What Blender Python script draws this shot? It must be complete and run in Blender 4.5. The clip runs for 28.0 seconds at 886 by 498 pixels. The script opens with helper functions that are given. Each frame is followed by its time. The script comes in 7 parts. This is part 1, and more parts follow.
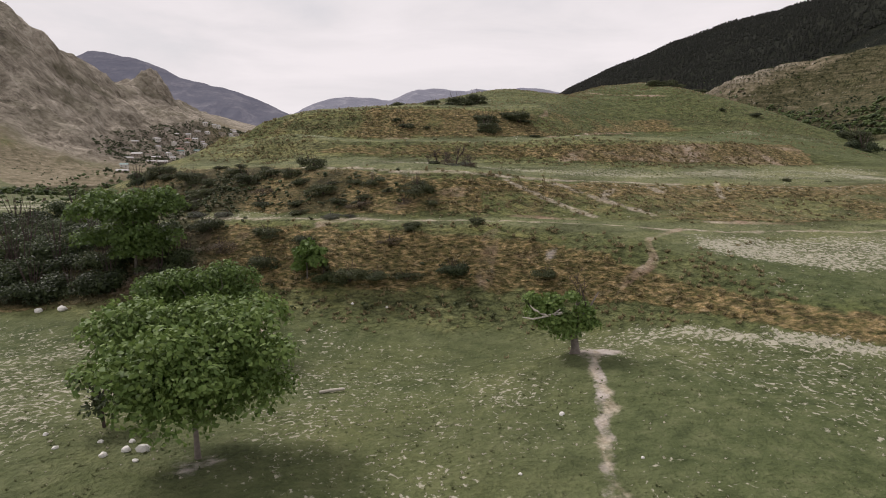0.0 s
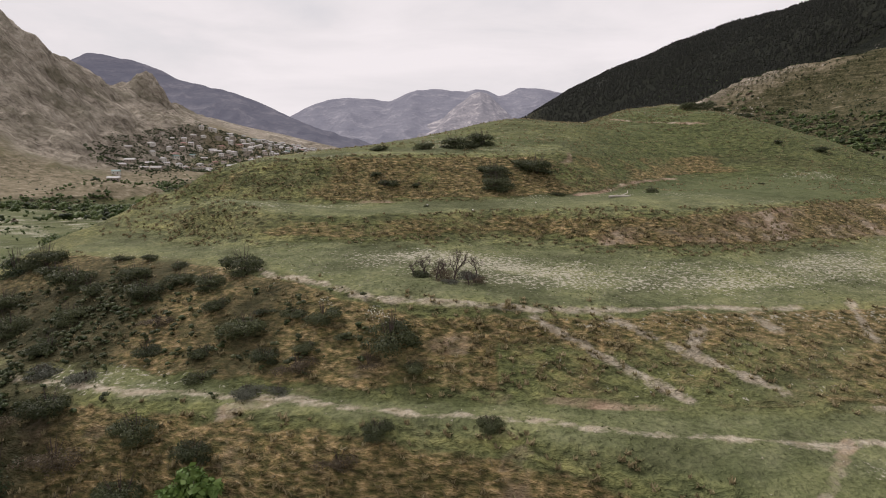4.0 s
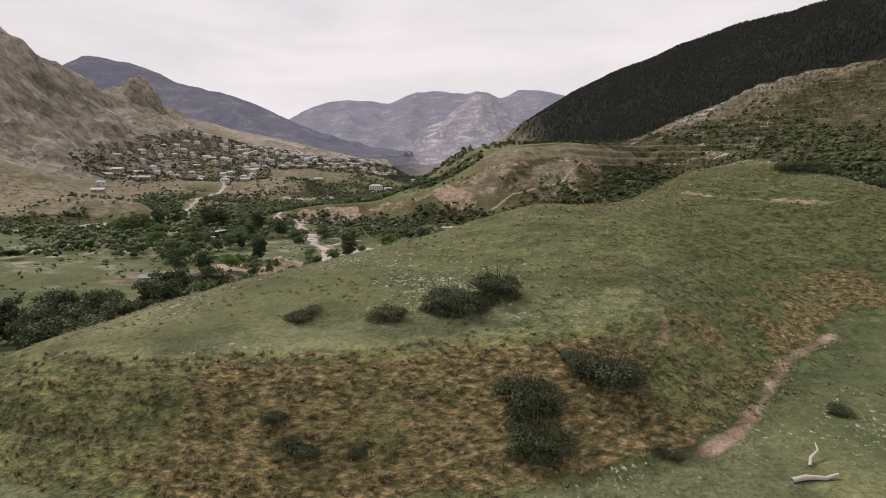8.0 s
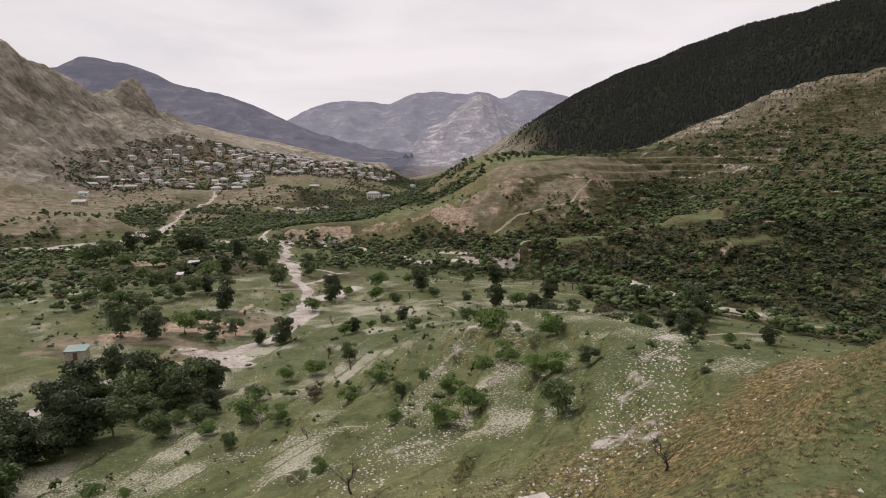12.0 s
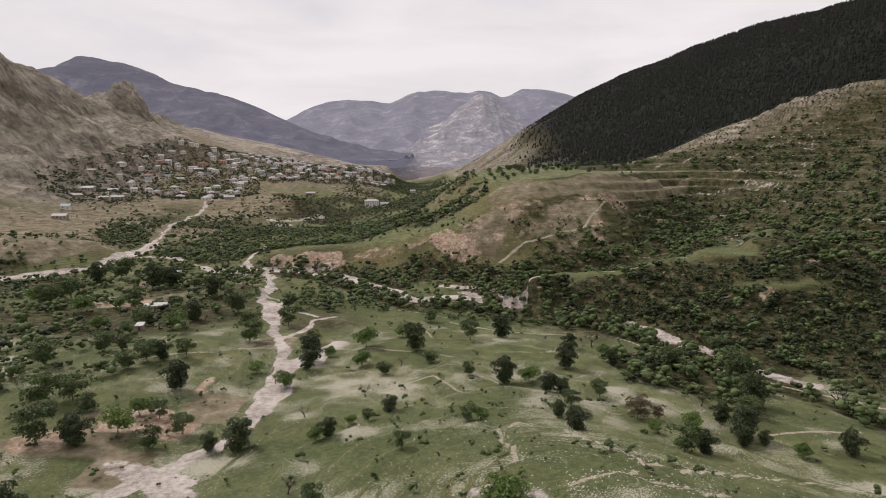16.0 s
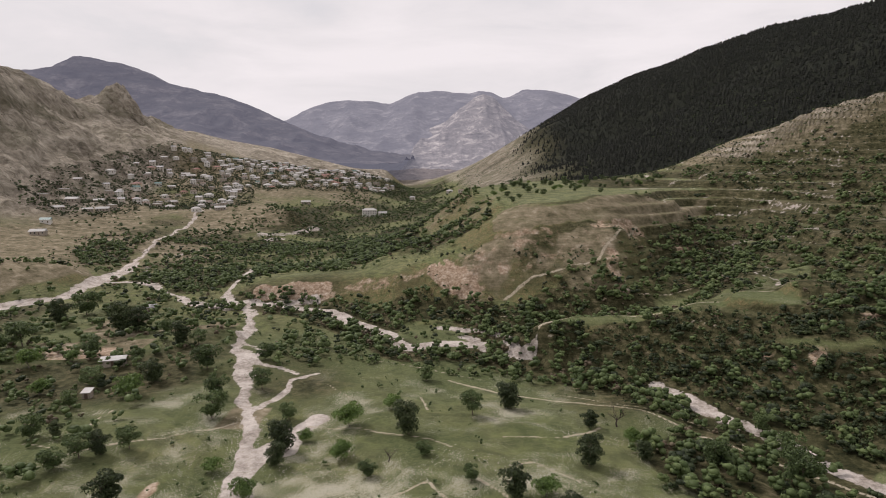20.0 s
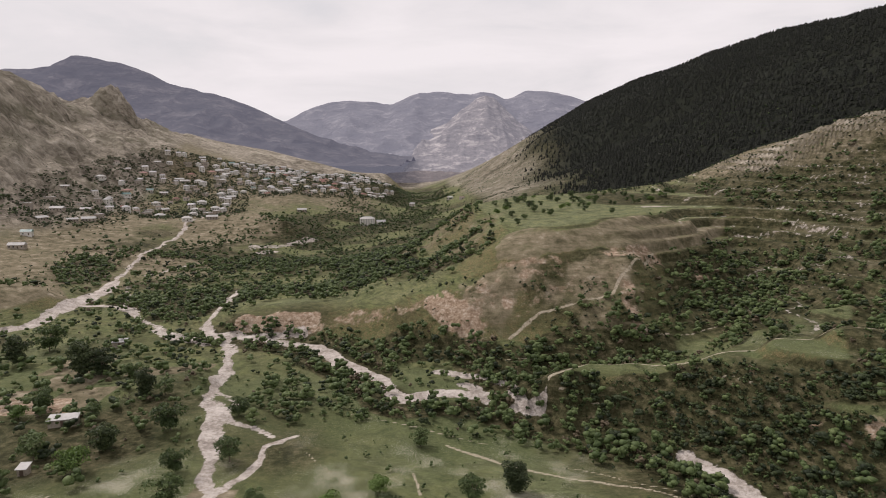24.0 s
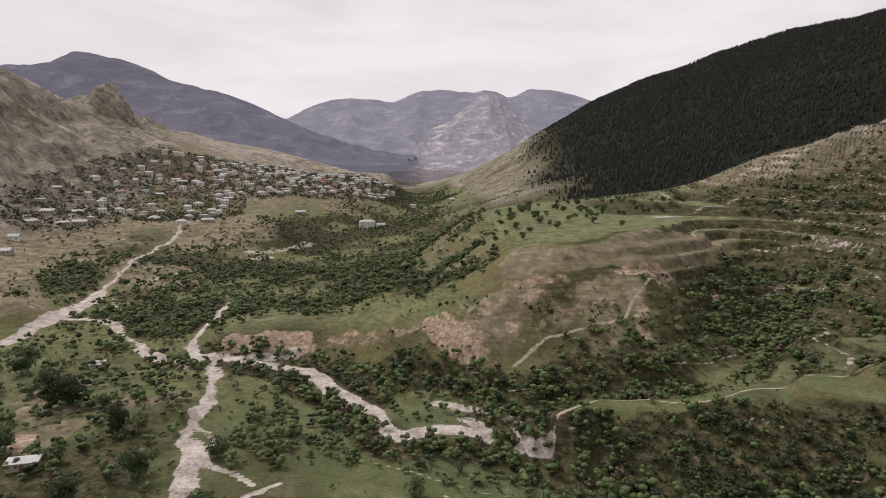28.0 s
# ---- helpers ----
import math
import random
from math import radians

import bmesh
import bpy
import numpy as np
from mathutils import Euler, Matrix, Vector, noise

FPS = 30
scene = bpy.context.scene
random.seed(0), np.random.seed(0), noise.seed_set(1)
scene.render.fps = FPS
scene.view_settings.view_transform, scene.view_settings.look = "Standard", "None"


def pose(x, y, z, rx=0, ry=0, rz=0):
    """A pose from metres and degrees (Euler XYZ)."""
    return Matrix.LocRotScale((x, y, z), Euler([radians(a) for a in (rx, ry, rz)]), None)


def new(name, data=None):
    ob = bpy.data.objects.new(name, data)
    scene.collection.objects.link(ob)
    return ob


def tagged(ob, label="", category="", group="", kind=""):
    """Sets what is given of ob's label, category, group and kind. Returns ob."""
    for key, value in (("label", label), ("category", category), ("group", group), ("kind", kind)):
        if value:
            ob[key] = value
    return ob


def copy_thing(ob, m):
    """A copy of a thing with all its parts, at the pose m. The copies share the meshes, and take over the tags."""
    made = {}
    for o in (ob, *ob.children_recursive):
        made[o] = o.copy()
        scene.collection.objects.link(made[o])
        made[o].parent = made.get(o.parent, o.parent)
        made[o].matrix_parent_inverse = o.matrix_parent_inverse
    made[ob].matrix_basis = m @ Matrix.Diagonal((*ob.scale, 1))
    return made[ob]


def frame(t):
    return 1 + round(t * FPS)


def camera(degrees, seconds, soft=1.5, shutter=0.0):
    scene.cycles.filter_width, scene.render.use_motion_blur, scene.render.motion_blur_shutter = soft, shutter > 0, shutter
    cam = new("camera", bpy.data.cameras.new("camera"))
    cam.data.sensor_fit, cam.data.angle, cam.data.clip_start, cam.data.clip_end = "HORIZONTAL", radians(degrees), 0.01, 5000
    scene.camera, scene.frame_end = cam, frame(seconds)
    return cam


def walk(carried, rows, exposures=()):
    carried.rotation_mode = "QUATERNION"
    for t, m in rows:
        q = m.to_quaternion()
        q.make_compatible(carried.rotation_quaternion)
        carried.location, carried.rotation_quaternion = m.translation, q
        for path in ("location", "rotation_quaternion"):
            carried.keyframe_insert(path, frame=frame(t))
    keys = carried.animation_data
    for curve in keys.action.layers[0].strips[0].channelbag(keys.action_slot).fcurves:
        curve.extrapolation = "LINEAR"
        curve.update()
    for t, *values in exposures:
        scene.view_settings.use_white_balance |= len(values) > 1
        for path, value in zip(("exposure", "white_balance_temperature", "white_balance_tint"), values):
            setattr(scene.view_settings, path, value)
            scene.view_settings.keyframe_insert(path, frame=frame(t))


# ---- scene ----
cam = camera(71.5, 28.0, soft=1.0)
METRES, EYE, TILT, LEAN, TURN = 220.0, 8.3, -7.5, 0.0, 0.0
ROWS = [
    (0.0, 0.0, 0.0, 0.0, 0.0, 0.0, -0.0),
    (0.5, 0.0002, 0.0037, 0.0021, 0.01, 0.01, 0.06),
    (1.0, 0.0003, 0.0099, 0.0058, 0.01, -0.01, 0.1),
    (1.5, 0.0005, 0.0182, 0.0103, 0.01, -0.01, 0.12),
    (2.0, 0.0008, 0.0284, 0.0154, 0.02, -0.01, 0.14),
    (2.5, 0.0011, 0.0403, 0.021, 0.03, 0.0, 0.15),
    (4.5, 0.0029, 0.0994, 0.0475, 0.04, -0.01, 0.27),
    (5.0, 0.0034, 0.1159, 0.0548, 0.04, 0.01, 0.27),
    (5.5, 0.004, 0.1332, 0.0625, 0.04, 0.01, 0.29),
    (6.0, 0.0046, 0.1508, 0.0706, 0.04, 0.0, 0.33),
    (6.5, 0.0052, 0.1688, 0.0789, 0.06, 0.04, 0.34),
    (7.0, 0.0058, 0.187, 0.0873, 0.07, 0.06, 0.34),
    (7.5, 0.0064, 0.2057, 0.0959, 0.07, 0.08, 0.36),
    (8.0, 0.0072, 0.2246, 0.1045, 0.09, 0.1, 0.35),
    (8.5, 0.0079, 0.2436, 0.1135, 0.11, 0.09, 0.37),
    (9.0, 0.0082, 0.2624, 0.1225, 0.1, 0.1, 0.33),
    (9.5, 0.0088, 0.2819, 0.1317, 0.11, 0.09, 0.34),
    (10.0, 0.0095, 0.3013, 0.141, 0.12, 0.08, 0.34),
    (10.5, 0.0099, 0.3206, 0.1503, 0.12, 0.07, 0.34),
    (11.0, 0.0104, 0.3399, 0.1593, 0.12, 0.06, 0.35),
    (11.5, 0.0112, 0.3595, 0.1687, 0.14, 0.05, 0.37),
    (12.0, 0.0118, 0.3774, 0.1773, 0.14, 0.04, 0.39),
    (12.5, 0.0124, 0.3971, 0.1867, 0.15, 0.03, 0.41),
    (14.5, 0.0155, 0.4727, 0.2296, 0.25, -0.14, 0.46),
    (15.0, 0.016, 0.4917, 0.2396, 0.25, -0.15, 0.45),
    (15.5, 0.0166, 0.5107, 0.2497, 0.27, -0.17, 0.45),
    (16.0, 0.0172, 0.5295, 0.2597, 0.28, -0.18, 0.45),
    (16.5, 0.0176, 0.5482, 0.2697, 0.28, -0.19, 0.44),
    (17.0, 0.0183, 0.5669, 0.2799, 0.3, -0.21, 0.44),
    (17.5, 0.0188, 0.5858, 0.2897, 0.31, -0.22, 0.43),
    (18.0, 0.0191, 0.6043, 0.2999, 0.32, -0.23, 0.42),
    (18.5, 0.0198, 0.623, 0.3099, 0.33, -0.23, 0.41),
    (19.0, 0.0203, 0.6416, 0.3198, 0.34, -0.24, 0.38),
    (19.5, 0.0209, 0.6601, 0.3295, 0.35, -0.25, 0.37),
    (20.0, 0.0212, 0.6779, 0.3391, 0.35, -0.26, 0.34),
    (20.5, 0.0216, 0.6952, 0.3485, 0.35, -0.27, 0.31),
    (21.0, 0.0221, 0.7124, 0.3576, 0.35, -0.26, 0.27),
    (21.5, 0.0224, 0.7291, 0.3663, 0.36, -0.25, 0.23),
    (23.5, 0.0253, 0.7923, 0.3978, 0.43, -0.29, 0.12),
    (24.0, 0.0257, 0.8068, 0.4049, 0.44, -0.28, 0.08),
    (24.5, 0.026, 0.8209, 0.4116, 0.46, -0.32, 0.05),
    (25.0, 0.0265, 0.8342, 0.4179, 0.48, -0.35, 0.0),
    (25.5, 0.0268, 0.8469, 0.4237, 0.5, -0.38, -0.03),
    (26.0, 0.0271, 0.8584, 0.4292, 0.52, -0.4, -0.07),
    (26.5, 0.0273, 0.869, 0.4341, 0.54, -0.42, -0.12),
    (27.0, 0.0275, 0.8783, 0.4384, 0.56, -0.46, -0.18),
    (27.5, 0.0276, 0.8869, 0.4426, 0.58, -0.48, -0.23),
    (28.0, 0.0278, 0.894, 0.446, 0.6, -0.51, -0.28),
]
walk(cam, [(t, pose(0, 0, EYE, TILT, LEAN, TURN) @ pose(METRES * x, METRES * y, METRES * z, 90 + pitch, roll, yaw)) for t, x, y, z, yaw, pitch, roll in ROWS])

# ---------------------------------------------------------------- light
SUN_ELEVATION, SUN_ROTATION = radians(46), radians(-50)
world = bpy.data.worlds.new("sky")
scene.world = world
world.use_nodes = True


def wire(tree, a, b):
    tree.links.new(a, b)


def sky_world():
    t = world.node_tree
    n = t.nodes
    n.clear()
    out = n.new("ShaderNodeOutputWorld")
    bg = n.new("ShaderNodeBackground")
    sky = n.new("ShaderNodeTexSky")
    sky.sky_type, sky.sun_disc = "NISHITA", False
    sky.sun_elevation, sky.sun_rotation = SUN_ELEVATION, SUN_ROTATION
    sky.dust_density = 3.0
    geo = n.new("ShaderNodeTexCoord")
    flat = n.new("ShaderNodeMapping")
    flat.inputs["Scale"].default_value = (1.0, 1.0, 4.5)
    wire(t, geo.outputs["Generated"], flat.inputs["Vector"])
    clouds = n.new("ShaderNodeTexNoise")
    clouds.inputs["Scale"].default_value = 2.2
    clouds.inputs["Detail"].default_value = 7.0
    clouds.inputs["Roughness"].default_value = 0.55
    clouds.inputs["Distortion"].default_value = 0.4
    wire(t, flat.outputs["Vector"], clouds.inputs["Vector"])
    # bright cloud deck with slightly greyer undersides
    deck = n.new("ShaderNodeValToRGB")
    e = deck.color_ramp.elements
    e[0].position, e[0].color = 0.28, (6.2, 5.95, 6.15, 1)
    e[1].position, e[1].color = 0.62, (8.1, 7.55, 7.75, 1)
    wire(t, clouds.outputs["Fac"], deck.inputs["Fac"])
    cover = n.new("ShaderNodeMapRange")
    cover.inputs["From Min"].default_value, cover.inputs["From Max"].default_value = 0.25, 0.5
    cover.inputs["To Min"].default_value, cover.inputs["To Max"].default_value = 0.82, 1.0
    wire(t, clouds.outputs["Fac"], cover.inputs["Value"])
    mix = n.new("ShaderNodeMix")
    mix.data_type = "RGBA"
    wire(t, cover.outputs["Result"], mix.inputs["Factor"])
    wire(t, sky.outputs["Color"], mix.inputs["A"])
    wire(t, deck.outputs["Color"], mix.inputs["B"])
    wire(t, mix.outputs["Result"], bg.inputs["Color"])
    bg.inputs["Strength"].default_value = 0.11
    wire(t, bg.outputs["Background"], out.inputs["Surface"])


sky_world()
sun = new("sun", bpy.data.lights.new("sun", "SUN"))
sun.data.energy, sun.data.angle, sun.data.color = 2.6, radians(11), (1.0, 0.92, 0.89)
sun.rotation_euler = (Vector((math.sin(SUN_ROTATION) * math.cos(SUN_ELEVATION), math.cos(SUN_ROTATION) * math.cos(SUN_ELEVATION), math.sin(SUN_ELEVATION)))).to_track_quat("Z", "Y").to_euler()

# ---------------------------------------------------------------- lie of the land
# Lines of the plan: (x, y, height) in metres along each form, east and north of the first eye.
LAND = {
    "near_field": [(-75, -60, -3), (0, -60, -1), (80, -60, 1), (60, -10, .6), (0, -10, -.4), (-60, -10, -3), (-34, 12, -1.2), (-10, 14, -.3), (10, 14, 0), (35, 12, .5), (-20, 26, -.6), (6, 27, 0), (22, 22, .3)],
    "bank_one_foot": [(-32, 38, -1.2), (-20, 40, -.3), (-14, 41.5, 0), (-6, 39.4, 0), (-1.6, 39.6, 0), (4.2, 38, 0), (9.2, 35.2, .2), (12.6, 32, .5), (16.6, 28.3, .5), (19.5, 26, .4), (30, 20, .6)],
    "bank_one_top": [(-34, 51, 2.2), (-23, 48, 3.7), (-14.6, 46.2, 4.2), (-5.6, 44, 4.2), (2.9, 41.8, 4.2), (7.7, 39, 3.7), (11.4, 36, 3), (15.6, 32.9, 1.9), (18.8, 30.2, 1.6), (22, 28, 1.5), (34, 24, 1.6)],
    "first_terrace": [(21, 38, 3), (30, 36, 3.2), (45, 40, 3.8), (45, 28, 2.4)],
    "bank_two_foot": [(-40, 62, 3), (-21, 50.5, 4.6), (-7.4, 46.5, 4.7), (0.2, 45, 4.8), (8.1, 44.2, 4.7), (15.2, 44, 4.6), (25.7, 45, 4.3), (40, 48, 4.3)],
    "bank_two_top": [(-31, 69, 8), (-19.8, 63, 8.5), (-13.1, 59, 8.4), (-6.6, 53.6, 8.2), (-3, 50.7, 8), (0.2, 49.3, 7.9), (3.2, 49.2, 7.6), (7.9, 50.2, 7.3), (13, 51.5, 7.1), (20.2, 52.9, 6.9), (32, 55, 6.8), (48, 60, 6.9)],
    "second_terrace": [(-8, 60, 9.1), (1, 56, 8.5), (12, 57, 8), (24, 60, 7.7), (40, 66, 7.8)],
    "bank_three_foot": [(-25, 72.5, 9.6), (-18, 69, 9.8), (-12.6, 64, 9.5), (-7.1, 63.8, 9.5), (-2.3, 64.7, 9.5), (3.3, 68, 9.4), (9, 67.5, 9.2), (13.2, 64.5, 9), (18, 64, 8.8), (24.2, 66, 8.7), (30.8, 69, 8.7), (46, 76, 8.6)],
    "bank_three_top": [(-21, 72, 11.4), (-14, 67, 11), (-8, 66.4, 11), (-2, 67.5, 11), (3, 70.5, 11.1), (9, 70, 11.1), (13.5, 67.4, 11), (19, 67.6, 11), (25, 71, 11.2), (35, 77, 11.4), (48, 86, 11.6)],
    "bank_four_foot": [(-29, 82, 12.2), (-15.7, 76, 11.9), (-7.5, 74, 11.7), (-.8, 73.6, 11.8), (5.9, 75, 12), (13.5, 78.5, 12.2), (17.8, 82.5, 12.5), (22.5, 87.5, 12.9), (27, 92, 13.3), (33, 98, 13.7), (40, 98, 13.9), (48, 94, 13.2)],
    "bank_four_top": [(-24, 82, 14), (-16.2, 80.6, 15.4), (-9.2, 80, 15.9), (-3.4, 79.9, 15.9), (2.5, 82, 16), (9.6, 84.2, 16), (13.7, 86.5, 16.2), (17, 90, 16.1), (22, 95, 16), (28, 101, 16.2), (38, 104, 16.5), (48, 102, 15.8)],
    "upper_slope_foot": [(-13.6, 82.2, 15.9), (-10.2, 83, 16.2), (-6.3, 84, 16.5), (-1, 84.7, 16.6), (3.5, 86, 16.8), (8.2, 87.5, 17.0), (13.6, 90.5, 17.4), (20, 98, 17.8)],
    "crest": [(-36, 78, 8.3), (-28, 84, 11.6), (-21.6, 91, 14.2), (-18.8, 96, 15.0), (-13.4, 99, 16.3), (-6.9, 102, 17.5), (0.6, 105, 19.1), (9.3, 108, 21.2), (15, 112, 21), (21.8, 117, 21.3), (30.8, 126, 24.1), (39.7, 131, 25.4), (44.8, 129, 24.7), (52, 122, 21.6), (58.5, 113, 18.4), (65, 104, 14), (72, 98, 10), (88, 92, 6)],
    "summit_terraces": [(-10.4, 89, 16.9), (2, 94.5, 18.2), (12.8, 94, 18.1), (5.4, 100.6, 20.2), (9.4, 104.7, 21.2), (18.7, 104, 20), (20.3, 107, 20.4), (30, 114.6, 21.3), (38.8, 121.5, 23.2), (42, 118, 23.3), (48, 112, 20.4), (35, 108, 18.6), (44, 107, 18.3), (53, 104, 16.8), (58, 98, 13.2), (66, 90, 9.6)],
    "behind_crest": [(-40, 100, 2), (-30, 104, 6), (-20, 109, 10), (-12, 112, 12), (-2, 115, 14), (8.2, 120, 15), (18, 126, 16.6), (26.8, 131, 19), (38, 141, 20), (52, 138, 17), (70, 125, 11), (90, 120, 6)],
    "far_flank": [(-60, 110, -5), (-46, 128, -4), (-30, 140, -1), (-20, 132, 4), (-9.6, 140, 7.5), (0, 130, 11), (8.2, 126, 13), (18, 132, 15.4), (27, 142, 17), (40, 152, 15.5), (60, 150, 9)],
    "spur_ridge": [(24, 150, 15.5), (29, 169, 14.4), (27, 185, 11.5), (27.8, 200, 9.3), (20, 206, 8.6), (10, 201, 8.2), (20, 218, 5), (34, 216, 4.5), (46, 190, 6), (55, 168, 7)],
    "spur_flank": [(6.4, 151.7, 8.2), (14, 170, 9.6), (18.7, 181.5, 9.3), (-9.6, 157, 3.8), (-2, 180, 2.8), (4, 200, 4.8), (-20, 170, -2), (-14.5, 209.7, -3), (-30.8, 191, -5.4), (-41, 192, -8), (-27, 208, -6.8), (-45, 165, -7)],
    "valley_near": [(-8, 238, -4.5), (10, 240, -2.5), (30, 238, -2), (52, 236, -5), (-30, 240, -7.5), (13, 270, -6.5), (15, 292, -8.3), (40, 304, -9.5), (-6, 319, -9), (-22, 303, -10), (52, 308, -10.5), (72, 308, -11.5), (87, 262, -10.5), (75, 230, -8), (64, 335, -11.5), (30, 330, -10.5)],
    "valley_west": [(-71, 245, -8), (-112, 262, -7), (-117, 290, -6.5), (-80, 310, -6), (-132, 352, -11), (-169, 370, -9), (-134, 451, -11), (-87, 419, -8.5), (-183, 494, -10), (-112, 400, -9), (-200, 300, -7), (-260, 400, -9), (-100, 180, -9), (-150, 200, -7), (-85, 140, -9)],
    "near_river": [(-160, 120, -11), (-110, 165, -10.5), (-80, 196, -10), (-72, 210, -10), (-54, 233, -9.6), (-46, 250, -9.6), (-44, 275, -9.8), (-47, 305, -10), (-52, 325, -10.3), (-61, 347, -10.5), (-73, 380, -10.7), (-85, 420, -11), (-92, 458, -11.3), (-104, 484, -11.6), (-141, 497, -12.2), (-196, 560, -13.3), (-232, 570, -14)],
    "creek": [(125, 262, -14), (109, 297, -14.2), (99, 325, -14.5), (86, 343, -14.5), (77, 363, -14), (66, 374, -13.6), (41, 395, -13), (21, 409, -12.7), (3, 411, -12.6), (-11, 407, -12.5), (-19, 427, -12.4), (-39, 447, -12.2), (-56, 470, -12), (-78, 480, -11.8), (-104, 485, -11.7)],
    "big_river": [(-300, 430, -13.4), (-226, 513, -14), (-230, 546, -14), (-232, 579, -14), (-239, 610, -14), (-246, 650, -13.8), (-225, 730, -13.5), (-185, 800, -13), (-160, 880, -12.6), (-135, 980, -12.2), (-110, 1100, -10), (-85, 1250, -6), (-60, 1400, -2), (-70, 1600, 4), (-110, 1900, 4), (-150, 2400, 0)],
    "cliff_foot": [(-96, 494, -11.3), (-80, 491, -11), (-62, 487, -10.5), (-40, 477, -9), (-20, 462, -8), (0, 452, -6), (12, 446, -4.5), (22, 440, -5), (37, 430, -6)],
    "cliff_top": [(-100, 499, -5), (-80, 498, -3.4), (-60, 496, -2.5), (-40, 489, 1.5), (-20, 482, 6), (-3, 477, 12.5), (6, 468, 10.5), (14, 461, 10), (24, 460, 7.5), (37, 449, .5)],
    "cliff_shelf": [(-110, 530, -5), (-80, 530, -2.6), (-50, 520, 0), (-30, 540, 7), (-15, 510, 8), (5, 490, 14)],
    "plateau_rim": [(20, 497, 23), (30, 486, 26.4), (50, 478, 26), (68, 485, 28.5), (88, 490, 29.6), (103, 505, 33), (135, 539, 35), (150, 560, 39)],
    "plateau_edge": [(29, 497, 31.5), (37, 506, 35.5), (47, 511, 39.5), (62, 506, 41), (79, 512, 42), (97, 522, 42.5), (108, 532, 43), (128, 560, 43.3)],
    "plateau_top": [(24, 530, 28), (38, 545, 38.5), (62, 524, 41.5), (103, 547, 43.3), (70, 570, 43.3), (45, 587, 43.8), (110, 590, 44.5), (145, 592, 45), (195, 611, 45.5), (160, 660, 48), (80, 640, 46)],
    "plateau_west": [(15, 545, 24), (34, 590, 36), (6, 590, 17), (-25, 570, 4), (-60, 600, -5), (20, 648, 40), (40, 690, 43), (8, 640, 34), (-20, 680, 6), (-90, 640, -9), (72, 735, 44), (30, 740, 30), (-10, 780, -2), (-60, 760, -9), (-115, 710, -11)],
    "gully_face": [(42, 474, 22), (60, 472, 20), (88, 469, 20), (65, 450, 8), (50, 462, 13), (30, 472, 19), (86, 455, 13), (86, 442, 6), (66, 438, 1), (104, 458, 8), (115, 480, 12), (112, 500, 23), (95, 481, 29)],
    "east_gully": [(42, 424, -10.5), (70, 427, -7), (98, 428, -4), (125, 452, 2), (137, 484, 7), (155, 505, 10), (178, 514, 13), (185, 545, 19), (187, 575, 26)],
    "east_spur": [(42, 399, -3.5), (50, 406, -1.2), (59, 410.5, -.5), (73, 407, .6), (87.5, 401, 1.8), (105, 390, 8.2), (120, 394, 11.5), (127, 399, 12.7), (141, 398, 16), (161, 378, 16), (181, 433, 17), (151, 445, 14), (200, 400, 24), (230, 420, 31)],
    "east_spur_foot": [(46, 390, -10.5), (62, 392, -10), (76, 385, -9.5), (88, 373, -8.5), (104, 368, -4), (113, 358, -2.5), (117, 371, 1.8), (127, 353, 3.6), (150, 346, 6), (120, 345, -6), (140, 332, -4), (160, 335, 2), (125, 325, -9), (150, 300, -7), (185, 330, 6), (220, 320, 15)],
    "east_slope": [(202, 492, 28), (222, 586, 42), (264, 612, 57), (271, 575, 49), (240, 530, 38), (300, 520, 52), (320, 440, 55), (351, 629, 78), (400, 560, 85), (260, 260, 15), (330, 340, 40), (160, 180, -4), (240, 140, 8)],
    "bare_ridge": [(247, 818, 57), (258, 790, 70), (272, 770, 80), (289, 728, 87), (306, 712, 98), (325, 706, 109), (360, 690, 118), (410, 670, 126), (480, 630, 140)],
    "behind_ridge": [(260, 860, 62), (302, 850, 92), (330, 800, 98), (370, 770, 105), (430, 740, 118), (500, 700, 135)],
    "plain_far": [(120, 760, 46), (200, 720, 52), (230, 700, 60), (140, 860, 42), (60, 900, 22), (0, 950, 0), (100, 1050, 40), (0, 1150, 2), (30, 1350, 25)],
    "mountain_east": [(207, 1229, 80), (190, 1421, 125), (370, 1155, 145), (90, 1500, 40), (130, 1700, 95), (220, 1000, 66), (330, 950, 110), (480, 900, 175), (600, 800, 220)],
    "mountain_crest": [(120, 2500, 40), (260, 2200, 130), (381, 1900, 226), (473, 1700, 279), (588, 1450, 307), (636, 1330, 313), (686, 1250, 320), (780, 1050, 334), (900, 700, 370), (1000, 300, 390)],
    "mountain_back": [(500, 2500, 130), (700, 1900, 220), (900, 1500, 280), (1000, 1250, 290), (1300, 700, 330)],
    "west_bank": [(-235, 640, -9), (-300, 600, -8), (-350, 520, -4), (-300, 700, -4), (-272, 735, -7), (-289, 848, -3), (-270, 890, 0), (-230, 860, -6), (-195, 813, -7), (-240, 948, 14), (-310, 974, 6), (-420, 983, 16), (-439, 861, 26), (-380, 740, 4), (-440, 640, 8)],
    "west_knolls": [(-248, 560, -2), (-270, 520, 3), (-300, 545, 4), (-205, 880, 5), (-185, 905, 9), (-205, 930, 9), (-340, 860, 8), (-300, 900, 9)],
    "town_slope": [(-123, 1064, -11), (-160, 1100, 2), (-250, 1150, 25), (-350, 1150, 30), (-452, 1231, 53), (-300, 1350, 48), (-190, 1300, 30), (-120, 1489, 31), (-110, 1540, 18), (-310, 1650, 52), (-200, 1600, 42), (-150, 1750, 50)],
